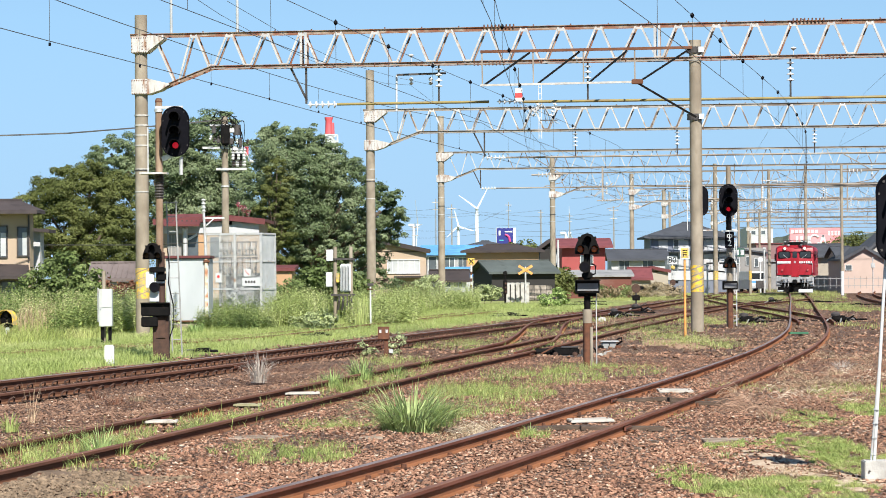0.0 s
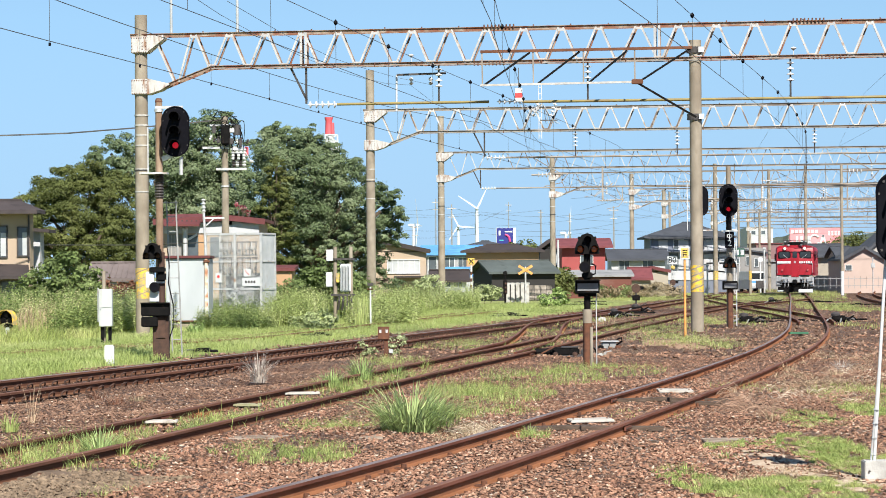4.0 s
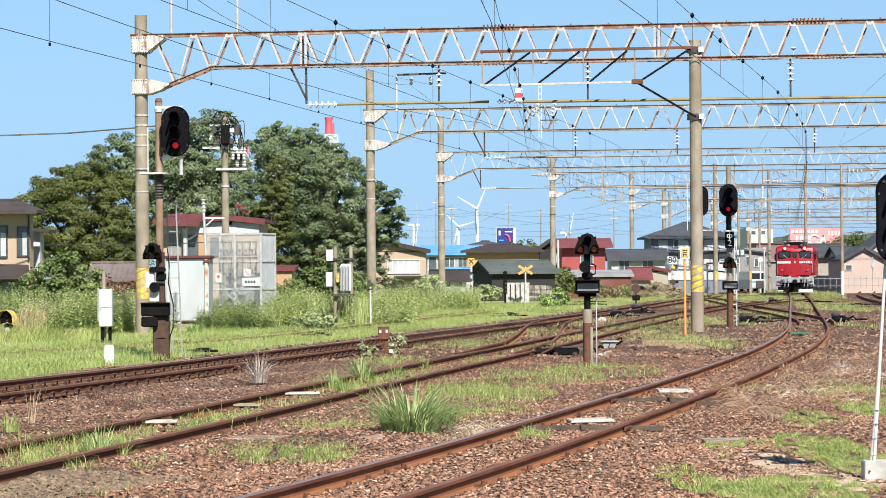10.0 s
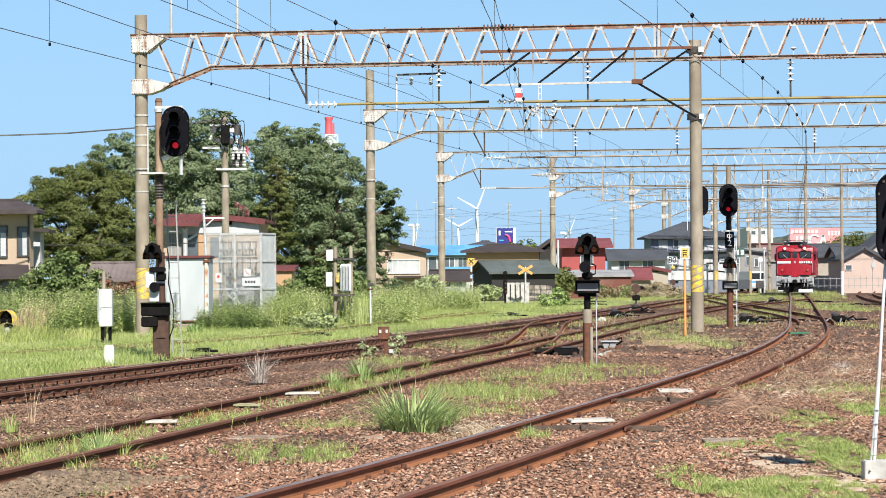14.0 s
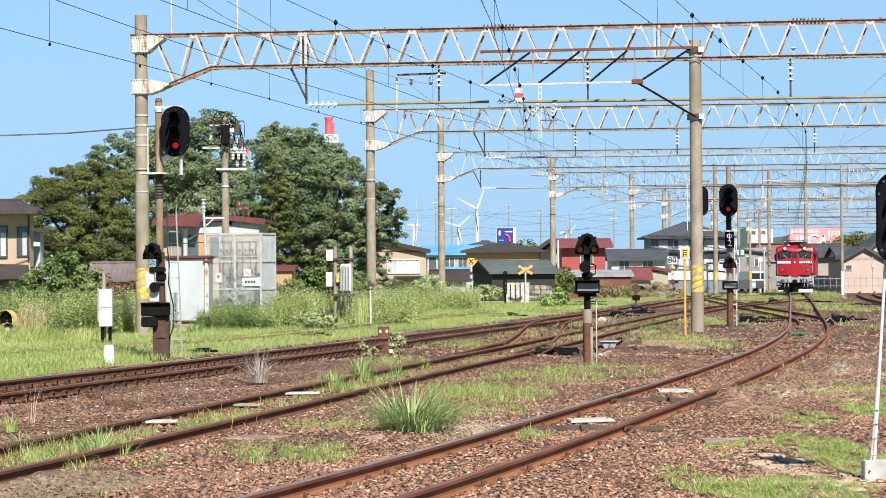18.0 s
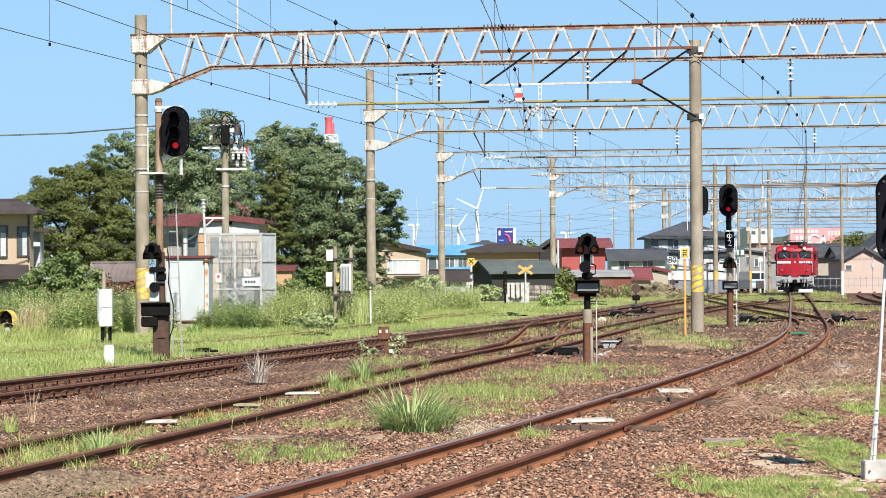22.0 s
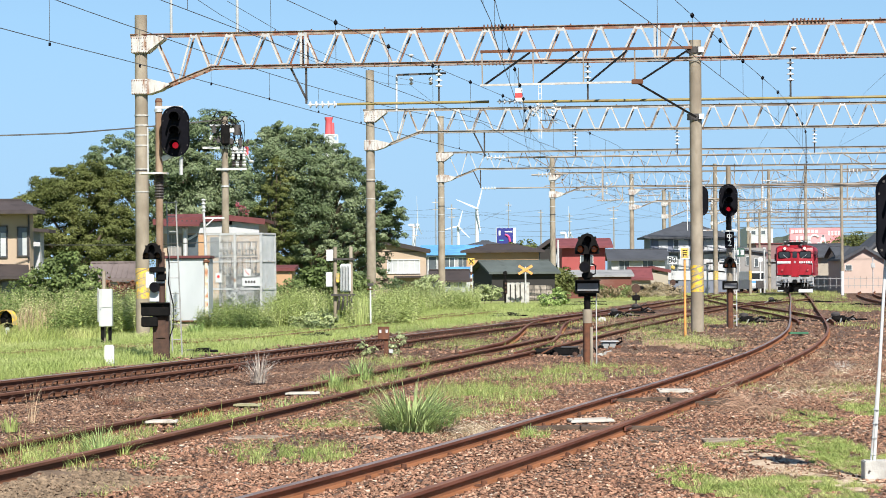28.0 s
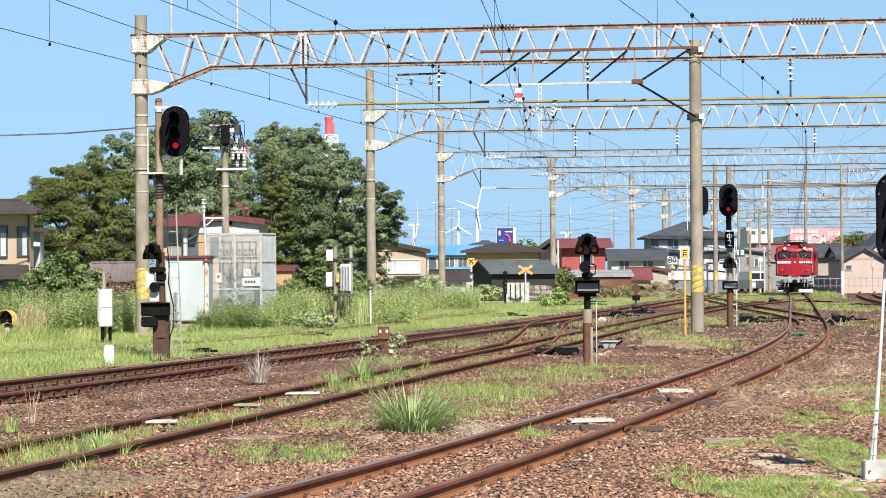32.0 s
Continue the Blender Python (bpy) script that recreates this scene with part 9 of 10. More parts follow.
# small pin insulators on the first beam, and the crowded hanger below the second
g = G[1][0]
for x in (8.3, 19.6):
    part("pin_insulator", Geo().lathe([(0.012, 0), (0.015, 0.14), (0.05, 0.16), (0.09, 0.19), (0.07, 0.22), (0.012, 0.24)], 12, pose(x, -0.2, 7.93)), M["insulator"], g, "small pale pin insulator")
o = thing("line_hanger", "grey hanging mast with looped jumper wires and insulators", "line hanger", "line hangers", pose(4.26, 122.4, 0))
zt, zl = 9.8, 7.44
for x in (-0.06, 0.06):
    part("rail", Geo().box((x, 0, (zt + zl) / 2), (0.03, 0.03, zt - zl)), M["galv"], o)
for k in range(9):
    part("rung", Geo().box((0, 0.02, zl + (zt - zl) * (k + 0.5) / 9), (0.14, 0.02, 0.03)), M["galv"], o)
for k in range(6):
    a = 0.25 + 0.12 * k
    part("jumper", Geo().tube(smooth([(-a, -0.1, zt - 0.9), (-a * 0.5, -0.2, zt - 1.15 - 0.05 * k), (0.05, -0.15, zt - 0.85), (a * 0.6, -0.1, zt - 1.0 - 0.1 * k), (a, 0, zt - 1.7)]), 0.013, 5), M["galv"] if k % 2 else M["wire"], o)
part("arm", Geo().bar((0, 0, zt - 1.55), (0.75, 0, zt - 1.55), 0.04, 0.05), M["dark_steel"], o)
for x in (-0.3, 0.45):
    part("insulator", disc_4, None, o, at=pose(x, 0, zt - 1.4, 0, 20, 0))

# ---- the red locomotive ----
M["loco_red"] = material("locomotive_red", [(0.27, 0.005, 0.014), (0.34, 0.008, 0.019)], 0.8, 0.42, bump=0.02, spots=((0.28, 0.015, 0.02), 1.5, 0.6, 0.85))
M["cab_glass"] = material("cab_glass", [(0.012, 0.014, 0.016), (0.03, 0.034, 0.038)], 0.8, 0.06, bump=0)
M["silver"] = material("silver_paint", [(0.30, 0.31, 0.32), (0.42, 0.43, 0.44)], 3, 0.45, 0.3, bump=0.05, spots=((0.25, 0.2, 0.16), 2.5, 0.55, 0.75))
M["lamp_glass"] = material("lamp_glass", [(0.85, 0.84, 0.78)], 3, 0.15, bump=0)


def locomotive():
    o = thing("locomotive", "red electric locomotive standing on the curved rusty track", "locomotive", at=pose(25.66, 206, 0, 0, 0, -8.7))
    w, L, z0, z1 = 2.80, 13.6, 1.30, 3.42
    # bowed front: plan outline with a shallow point, drawn up
    out = [(-w / 2, 0.30), (-w / 2 + 0.10, 0.12), (-0.75, 0.02), (0, 0.0), (0.75, 0.02), (w / 2 - 0.10, 0.12), (w / 2, 0.30), (w / 2, L), (-w / 2, L)]
    n = len(out)
    g = Geo()
    rings = ((z0, 0.0, 1.0), (z0 + 0.95, -0.03, 1.0), (z1 - 0.25, 0.10, 1.0), (z1 - 0.08, 0.16, 0.985), (z1, 0.30, 0.94))
    for z, push, s in rings:
        g.v += [(x * s, y + (push if y < 1 else 0), z) for x, y in out]
    for k in range(len(rings) - 1):
        g.f += [(k * n + i, k * n + (i + 1) % n, (k + 1) * n + (i + 1) % n, (k + 1) * n + i) for i in range(n)]
    g.f += [tuple(range(n - 1, -1, -1)), tuple(range((len(rings) - 1) * n, len(rings) * n))]
    g.mi += [0] * len(g.f)
    body = part("body", g, M["loco_red"], o, "glossy red bowed cab body", smooth=True)
    roof = part("roof", Geo().prism([(-1.25, z1 - 0.02), (1.25, z1 - 0.02), (1.18, z1 + 0.06), (0.6, z1 + 0.11), (-0.6, z1 + 0.11), (-1.18, z1 + 0.06)], 0.45, L - 0.4), M["loco_red"], o)
    for s in (-1, 1):
        f = part("windscreen_frame", Geo().box((s * 0.76, 0.05, 2.83), (0.86, 0.06, 0.52), 0.05), M["black"], body)
        part("windscreen", Geo().box((s * 0.76, 0.012, 2.83), (0.76, 0.03, 0.42), 0.03), M["cab_glass"], f, "dark cab windscreen")
        part("wiper", Geo().bar((s * 0.5, -0.01, 2.55), (s * 0.85, -0.01, 2.85), 0.015, 0.02), M["galv"], f)
        part("headlight", Geo().cyl((s * 0.72, 0.0, 3.30), (s * 0.72, 0.4, 3.33), 0.13, 0.14, 18), M["loco_red"], body, smooth=True)
        part("headlight_glass", Geo().cyl((s * 0.72, -0.03, 3.30), (s * 0.72, 0.0, 3.30), 0.105, n=18), M["lamp_glass"], body, "pale round headlight glass")
        part("tail_light", Geo().cyl((s * 0.92, -0.06, 1.72), (s * 0.92, 0.08, 1.72), 0.07, n=14), M["red_dim"], body)
        part("number_board" if s > 0 else "trim_band", Geo().box((s * 0.80, 0.0, 2.28), (1.0, 0.05, 0.17), 0.01), M["white_paint"] if s < 0 else M["loco_red"], body)
        part("handrail", Geo().tube([(s * 1.25, 0.0, 1.5), (s * 1.28, -0.08, 1.55), (s * 1.28, -0.05, 2.2), (s * 1.25, 0.06, 2.25)], 0.018), M["silver"], body)
        part("mirror", Geo().box((s * 1.42, 0.4, 2.65), (0.14, 0.08, 0.5), 0.02), M["black"], body)
        part("buffer_step", Geo().box((s * 1.15, -0.05, 0.70), (0.36, 0.3, 0.06)).box((s * 1.15, -0.02, 0.92), (0.3, 0.25, 0.04)), M["silver"], o)
        part("side_skirt", Geo().box((s * 1.24, 0.35, 0.86), (0.26, 0.7, 0.66), 0.03), M["silver"], o, "silver-grey end step panel")
    for i in range(6):
        part("number_bar", Geo().box((0.36 + i * 0.165, -0.03, 2.28), (0.11, 0.02, 0.15)), M["white_paint"], body)
    part("trim_line", Geo().box((0, 0.02, 2.18), (2.6, 0.03, 0.025)), M["silver"], body)
    door = part("gangway_door", Geo().box((0, -0.03, 2.1), (0.56, 0.05, 1.75), 0.02), M["loco_red"], body)
    part("door_window", Geo().box((0, -0.06, 2.84), (0.34, 0.03, 0.46), 0.03), M["cab_glass"], door)
    part("door_badge", Geo().cyl((0, -0.07, 2.3), (0, -0.05, 2.3), 0.08, n=12), M["silver"], door)
    part("lower_rail", Geo().box((0, 0.02, z0 + 0.03), (2.6, 0.12, 0.06)), M["black"], body)
    # beam, coupler, hoses, snow plough
    part("end_beam", Geo().box((0, 0.2, 1.0), (2.5, 0.4, 0.42), 0.03), M["silver"], o, "dull silver end beam")
    part("coupler", Geo().box((0, -0.25, 0.86), (0.26, 0.7, 0.26), 0.05).box((0.0, -0.62, 0.86), (0.36, 0.24, 0.34), 0.06), M["black_matt"], o, "black knuckle coupler")
    for i, x in enumerate((-0.95, -0.75, -0.5, 0.45, 0.65, 0.9)):
        part("air_hose", Geo().tube([(x, -0.05, 1.05), (x + 0.03, -0.28, 0.9), (x + 0.02, -0.25, 0.55), (x - 0.04, -0.08, 0.48)], 0.04, 7), M["silver"] if i % 3 else M["black_matt"], o)
        part("hose_cock", Geo().box((x, -0.1, 1.08), (0.1, 0.12, 0.12), 0.02), M["silver"], o)
    plough = part("snow_plough", Geo().prism([(-1.3, 0.12), (1.3, 0.12), (1.25, 0.5), (-1.25, 0.5)], -0.05, 0.06), M["black_matt"], o)
    for a, b in ((-1.28, -0.85), (0.25, 1.28)):
        part("plough_edge", Geo().box(((a + b) / 2, -0.08, 0.20), (b - a, 0.06, 0.26 if b > 0 else 0.1), 0.02), M["white_paint"], plough, "white-painted plough edge")
    # bogies and wheels
    for y in (2.6, 10.8):
        bg = part("bogie_frame", Geo().box((-1.05, y, 0.68), (0.14, 3.4, 0.36), 0.03).box((1.05, y, 0.68), (0.14, 3.4, 0.36), 0.03).box((0, y, 0.6), (2.0, 0.5, 0.3), 0.03), M["dark_steel"], o)
        for dy in (-1.2, 1.2):
            part("axle", Geo().cyl((-0.7, y + dy, 0.56), (0.7, y + dy, 0.56), 0.09, n=10), M["dark_steel"], bg)
            for x in (-0.566, 0.566):
                part("wheel", Geo().cyl((x - 0.06, y + dy, 0.56), (x + 0.06, y + dy, 0.56), 0.56, n=24), M["dark_steel"], bg, smooth=True)
    part("underframe", Geo().box((0, L / 2, 0.95), (2.4, L - 1.2, 0.5), 0.03), M["black_matt"], o)
    for y in (1.4, 4.0, 6.8, 9.6, 12.2):
        part("side_window", Geo().box((w / 2 + 0.005, y, 2.85), (0.03, 0.7, 0.55), 0.01), M["cab_glass"], body)
    for y in (3.0, 5.4, 8.2, 11.0):
        part("louvre", Geo().box((w / 2 + 0.005, y, 2.3), (0.03, 1.2, 0.7), 0.01), M["loco_red"], body)
    # roof gear and folded pantograph
    for x in (-0.75, -0.2, 0.2, 0.75):
        part("roof_insulator", Geo().lathe([(0.05, 0), (0.12, 0.05), (0.05, 0.1), (0.12, 0.15), (0.05, 0.2), (0.1, 0.25), (0.03, 0.32)], 10, pose(x, 1.4 + abs(x), z1 + 0.12)), M["insulator"], roof)
    pan = part("pantograph", Geo().bar((-0.9, 1.2, z1 + 0.36), (0.9, 1.2, z1 + 0.36), 0.06, 0.05).bar((-0.9, 3.2, z1 + 0.36), (0.9, 3.2, z1 + 0.36), 0.06, 0.05).bar((-0.7, 1.2, z1 + 0.36), (-0.4, 3.2, z1 + 0.5), 0.05, 0.05).bar((0.7, 1.2, z1 + 0.36), (0.4, 3.2, z1 + 0.5), 0.05, 0.05), M["dark_steel"], roof, "folded dark steel pantograph")
    part("horn", Geo().tube([(-0.95, 2.2, z1 + 0.5), (0, 2.2, z1 + 0.5), (0.95, 2.2, z1 + 0.5)], 0.03), M["dark_steel"], pan)
    for x in (-0.45, 0.45):
        part("air_horn", Geo().cyl((x, 0.3, z1 + 0.12), (x, 0.8, z1 + 0.16), 0.09, 0.05, 12), M["silver"], roof)
    part("roof_box", Geo().box((0, 2.6, z1 + 0.22), (1.7, 1.8, 0.2), 0.03), M["dark_steel"], roof)
    part("air_tank", Geo().box((0.0, 1.1, z1 + 0.2), (1.05, 0.8, 0.26), 0.06), M["black_matt"], roof, "black roof gear box")


M["red_dim"] = material("tail_lens", [(0.42, 0.10, 0.10)], 3, 0.2, bump=0)
locomotive()

M["green_box"] = material("green_paint", [(0.03, 0.12, 0.06), (0.05, 0.16, 0.08)], 5, 0.5, bump=0.05)
M["dark_green"] = material("dark_green_paint", [(0.02, 0.07, 0.05), (0.03, 0.09, 0.06)], 2, 0.5, bump=0.02)
M["board_white"] = material("weathered_white_board", [(0.42, 0.39, 0.34), (0.56, 0.53, 0.48)], 7, 0.8, bump=0.2, spots=((0.25, 0.18, 0.13), 6, 0.55, 0.75))
M["mossy_wood"] = material("mossy_bleached_wood", [(0.22, 0.21, 0.11), (0.40, 0.37, 0.25)], 9, 0.9, bump=0.4, stretch=(0.3, 3, 3))
M["old_slab"] = material("stained_concrete_slab", [(0.24, 0.18, 0.13), (0.40, 0.33, 0.26)], 5, 0.9, bump=0.5, spots=((0.17, 0.12, 0.08), 3, 0.5, 0.65))
M["old_board"] = material("old_board", [(0.20, 0.17, 0.14), (0.34, 0.30, 0.26)], 4, 0.9, bump=0.2, random_part=0.3)

# ---- small things on and beside the tracks ----
def plank(label, x, y, yaw, length, width, mat="board_white", z=-0.145, name="white_board", cat="board", thick=0.03, tilt=2.0):
    o = thing(name, label, cat, "boards lying in the tracks", pose(x, y, z + 1.05 * float(bank(x, y)), tilt * RNG.uniform(-1, 1), tilt * RNG.uniform(-1, 1), yaw))
    part("board", Geo().box((0, 0, 0.01), (length, width, thick), 0.006), M[mat], o)
    part("bolt", Geo().cyl((-length * 0.4, 0, 0.02), (-length * 0.4, 0, 0.035), 0.014, n=8), M["rust"], o)
    part("bolt", Geo().cyl((length * 0.4, 0, 0.02), (length * 0.4, 0, 0.035), 0.014, n=8), M["rust"], o)


plank("white-painted board lying between the rails", 1.68, 32.54, 6, 0.50, 0.40, z=-0.15)
plank("white-painted board lying between the rails", 3.31, 40.49, 0, 0.50, 0.6, z=-0.15)
plank("white-painted board lying between the siding rails", -3.26, 32.42, 2, 0.40, 0.34, z=-0.118, tilt=0.5)
plank("white-painted board lying between the siding rails", -2.08, 40.16, 2, 0.62, 0.34, z=-0.13, tilt=0.5)
plank("mossy old timber by the siding", -2.69, 36.92, 0, 0.6, 0.4, "mossy_wood", z=-0.14, name="old_timber", cat="timber")
plank("low concrete slab set in the ground", -1.53, 30.19, 0, 1.75, 0.6, "old_slab", z=GROUND + 0.014, name="concrete_slab", cat="slab", thick=0.05, tilt=0.0)
plank("low concrete slab set in the ground", 3.14, 29.95, -1, 0.80, 0.75, "old_slab", z=GROUND - 0.040, name="concrete_slab", cat="slab", thick=0.05, tilt=0.0)
plank("green beacon box between the rails", 9.48, 75.49, 0, 0.5, 0.35, "green_box", z=-0.10, name="track_beacon", cat="beacon", thick=0.06)
for px, py, L, a in ((1.07, 30.9, 1.0, 3), (1.93, 30.78, 0.9, 4), (2.32, 37.5, 0.7, 3), (3.36, 37.49, 0.8, 10), (3.30, 36.5, 0.75, -12), (2.75, 37.76, 0.6, -4)):
    plank("dark rotting timber lying across the track", px, py, a, L, 0.16, "wood", z=-0.15, name="old_timber", cat="timber", thick=0.05)


def point_machine(label, x, y, yaw=0):
    o = thing("point_machine", label, "point machine", at=pose(x, y, GROUND, 0, 0, yaw))
    part("case", Geo().box((0, 0, 0.13), (0.6, 0.36, 0.17), 0.03), M["black_matt"], o)
    part("terminal_box", Geo().box((0.42, -0.1, 0.12), (0.16, 0.2, 0.14), 0.02), M["dark_steel"], o)
    part("cable", Geo().tube(smooth([(0.45, -0.15, 0.18), (0.6, -0.25, 0.2), (0.7, -0.2, 0.05), (0.95, -0.1, 0.04)]), 0.018, 6), M["black_matt"], o)
    part("crank", Geo().bar((-0.5, -0.25, 0.1), (-0.2, -0.3, 0.26), 0.04, 0.03), M["rust"], o)
    part("lug", Geo().box((-0.2, -0.24, 0.08), (0.1, 0.12, 0.1), 0.02), M["dark_rust"], o)
    part("lug", Geo().box((0.2, -0.24, 0.08), (0.1, 0.12, 0.1), 0.02), M["dark_rust"], o)
    part("motor", Geo().cyl((-0.28, 0, 0.13), (-0.62, 0, 0.13), 0.075, n=14), M["black_matt"], o)
    part("foot", Geo().box((0, 0, 0.03), (0.9, 0.55, 0.06)), M["dark_steel"], o)
    part("cover", Geo().box((0.1, -0.02, 0.225), (0.36, 0.3, 0.03), 0.01), M["dark_steel"], o)
    part("rod", Geo().cyl((-0.8, 0.1, 0.08), (-1.9, 0.25, 0.06), 0.025, n=8), M["dark_steel"], o)
    part("rod", Geo().cyl((-0.8, -0.1, 0.08), (-1.9, 0.05, 0.06), 0.02, n=8), M["rust"], o)


point_machine("black point machine beside the siding", 2.54, 59.27)


def point_gear(label, x, y, left, right, yaw=0):
    """A low machine on a long black timber, with cranks and pale drive rods."""
    o = thing("point_machine", label, "point machine", at=pose(x, y, GROUND + float(bank(x, y)), 0, 0, yaw))
    part("timber", Geo().box(((right - left) / 2, 0.2, 0.03), (left + right, 0.3, 0.12), 0.015), M["black_matt"], o, "black tarred timber")
    part("case", Geo().box((0, -0.05, 0.15), (0.5, 0.4, 0.2), 0.05), M["black_matt"], o)
    part("cover", Geo().lathe([(0.16, 0), (0.16, 0.07), (0.1, 0.12), (0.02, 0.13)], 12, pose(-0.1, -0.05, 0.24)), M["dark_steel"], o)
    part("lug", Geo().box((0.34, -0.05, 0.12), (0.14, 0.3, 0.14), 0.03), M["dark_steel"], o)
    part("crank", Geo().bar((0.2, -0.3, 0.08), (0.5, -0.1, 0.24), 0.06, 0.04), M["black_matt"], o)
    part("rod", Geo().cyl((-0.3, -0.3, 0.16), (-0.75, -1.6, 0.03), 0.028, n=8), M["dull_galv"], o, "pale drive rod")
    part("rod", Geo().cyl((0.05, -0.3, 0.14), (-0.15, -1.5, 0.03), 0.024, n=8), M["dull_galv"], o)
    part("rod", Geo().cyl((0.4, 0.1, 0.18), (0.75, 1.4, 0.08), 0.024, n=8), M["dull_galv"], o)


point_gear("black point machine on a long tarred timber", 10.45, 97.5, 0.75, 0.95)
point_gear("black point machine on a tarred timber between tracks", 6.9, 112.8, 0.55, 0.5)
point_gear("black point machine on a tarred timber between tracks", 8.75, 127.5, 0.5, 0.75)
point_gear("distant black point machine beside the turnout", 18.2, 156.0, 0.8, 0.9)
point_gear("black point machine beside the curved rail", 13.45, 96.2, 0.2, 0.3)
o = thing("switch_box", "grey and black point lever box on the ballast", "point machine", at=pose(3.81, 65.17, GROUND))
part("case", Geo().box((0, 0, 0.10), (0.34, 0.4, 0.16), 0.02), M["dull_galv"], o)
part("cover", Geo().box((0.01, -0.02, 0.20), (0.42, 0.46, 0.02), 0.004), M["galv"], o)
part("slot", Geo().bar((-0.03, -0.205, 0.05), (0.01, -0.205, 0.16), 0.09, 0.012), M["black"], o)
part("slot", Geo().bar((0.14, -0.205, 0.05), (0.17, -0.205, 0.15), 0.05, 0.012), M["black"], o)
part("case_foot", Geo().box((-0.19, -0.1, 0.05), (0.12, 0.3, 0.12), 0.02), M["black_matt"], o)
part("hinge_block", Geo().box((0.2, -0.2, 0.06), (0.14, 0.12, 0.1), 0.02), M["rust"], o)
part("handle", Geo().tube([(0.16, 0, 0.1), (0.3, -0.05, 0.2), (0.28, -0.1, 0.28), (0.17, -0.1, 0.24)], 0.02), M["black_matt"], o)
part("rod", Geo().bar((-0.1, -0.3, 0.03), (-0.55, -0.9, 0.03), 0.05, 0.03), M["rust"], o)
o = thing("rubble_heap", "small heap of brown stones and pale broken concrete", "rubble", at=pose(3.24, 59.08, GROUND))
for k in range(14):
    part("chunk", Geo().box((0, 0, 0), (RNG.uniform(0.06, 0.16), RNG.uniform(0.06, 0.2), RNG.uniform(0.05, 0.1)), 0.012), M["grey_concrete" if k % 3 == 0 else "stone_brown"], o, at=pose(RNG.uniform(-0.3, 0.5), RNG.uniform(-0.6, 0.6), RNG.uniform(0.03, 0.08), RNG.uniform(-20, 20), RNG.uniform(-20, 20), RNG.uniform(0, 180)))

# switch stands
def switch_stand(x, y, s=1.0):
    o = thing("switch_stand", "black point indicator with round targets on a low post", "switch stand", "switch stands", pose(x, y, GROUND))
    part("base", Geo().box((0, 0, 0.05), (0.9 * s, 0.5, 0.08), 0.02), M["black_matt"], o)
    part("post", Geo().cyl((0, 0, 0.05), (0, 0, 0.95 * s), 0.04, n=8), M["dark_steel"], o)
    part("target", Geo().cyl((0, -0.05, 0.98 * s), (0, -0.01, 0.98 * s), 0.2 * s, n=18), M["dark_rust"], o)
    part("target_arm", Geo().box((0.2 * s, -0.03, 1.0 * s), (0.3 * s, 0.03, 0.16 * s), 0.01), M["black_matt"], o)
    part("lamp", Geo().box((0, 0, 0.55 * s), (0.34 * s, 0.3, 0.24 * s), 0.03), M["black_matt"], o)
    part("lever", Geo().tube([(0.1, -0.1, 0.12), (0.4 * s, -0.3, 0.3), (0.5 * s, -0.35, 0.26)], 0.02), M["dark_steel"], o)


switch_stand(9.23, 135.3, 1.05)
switch_stand(16.09, 198.02, 1.1)
switch_stand(31.23, 278.67, 1.1)
switch_stand(35.82, 305.98, 1.1)
o = thing("track_relay_box", "rusty brown box on a stake with two pale reflectors", "marker", at=pose(-1.28, 61.13, 0))
part("stake", Geo().box((0.03, 0.03, 0.05), (0.09, 0.06, 0.7)), M["rust"], o)
b = part("box", Geo().box((-0.02, 0, 0.34), (0.25, 0.1, 0.28), 0.01), M["rust"], o)
for x in (-0.09, 0.05):
    part("reflector", Geo().box((x, -0.055, 0.38), (0.05, 0.012, 0.07)), M["galv"], b)
part("plate", Geo().box((0.14, -0.05, -0.05), (0.08, 0.02, 0.08)), M["galv"], o)
for px, py, L in ((8.05, 121.85, 1.9), (7.20, 114.18, 1.5), (2.75, 121.36, 1.2), (7.76, 158.15, 2.4), (8.85, 169.94, 2.0), (11.64, 104.86, 1.6), (-5.66, 65.04, 0.9), (-3.68, 81.62, 0.9), (2.69, 116.84, 1.6), (7.97, 156.26, 2.2), (8.42, 122.04, 1.5), (11.51, 103.74, 2.0), (12.3, 98.44, 1.5), (14.45, 101.04, 1.4), (18.81, 163.52, 2.0), (21.26, 146.6, 3.2), (21.18, 161.62, 2.2), (2.26, 64.66, 0.9)):
    o = thing("rodding", "black point rods and cable runs at ground level", "point rodding", "rodding beside the turnouts", pose(px, py, GROUND, 0, 0, RNG.uniform(-6, 6)))
    part("rod", Geo().cyl((-L / 2, 0, 0.05), (L / 2, 0.1, 0.05), 0.03, n=8), M["black_matt"], o)
    part("rod", Geo().cyl((-L / 2, 0.4, 0.04), (L / 2 * 0.8, 0.35, 0.05), 0.025, n=8), M["dark_steel"], o)
    part("crank", Geo().box((0.1 * L, 0.2, 0.07), (0.3, 0.4, 0.1), 0.02), M["black_matt"], o)
    part("stool", Geo().box((-0.25 * L, 0.2, 0.04), (0.15, 0.6, 0.08), 0.01), M["dark_steel"], o)
for pts in (((3.86, 37.57), (3.82, 34.55), (4.15, 33.82), (4.47, 32.25), (4.66, 29.36)), ((4.02, 38.38), (4.39, 36.36), (4.45, 33.51), (5.11, 33.03)), ((2.88, 36.61), (3.27, 36.86), (3.74, 37.1))):
    line = spline(pts, 0.4)
    o = thing("cable", "black cable lying loose on the ground", "cable", "cables on the ground")
    part("sheath", Geo().tube([(x, y, GROUND + 0.035 + 0.01 * math.sin(3 * x) - 0.02) for x, y in line], 0.014, 7), M["black_matt"], o)


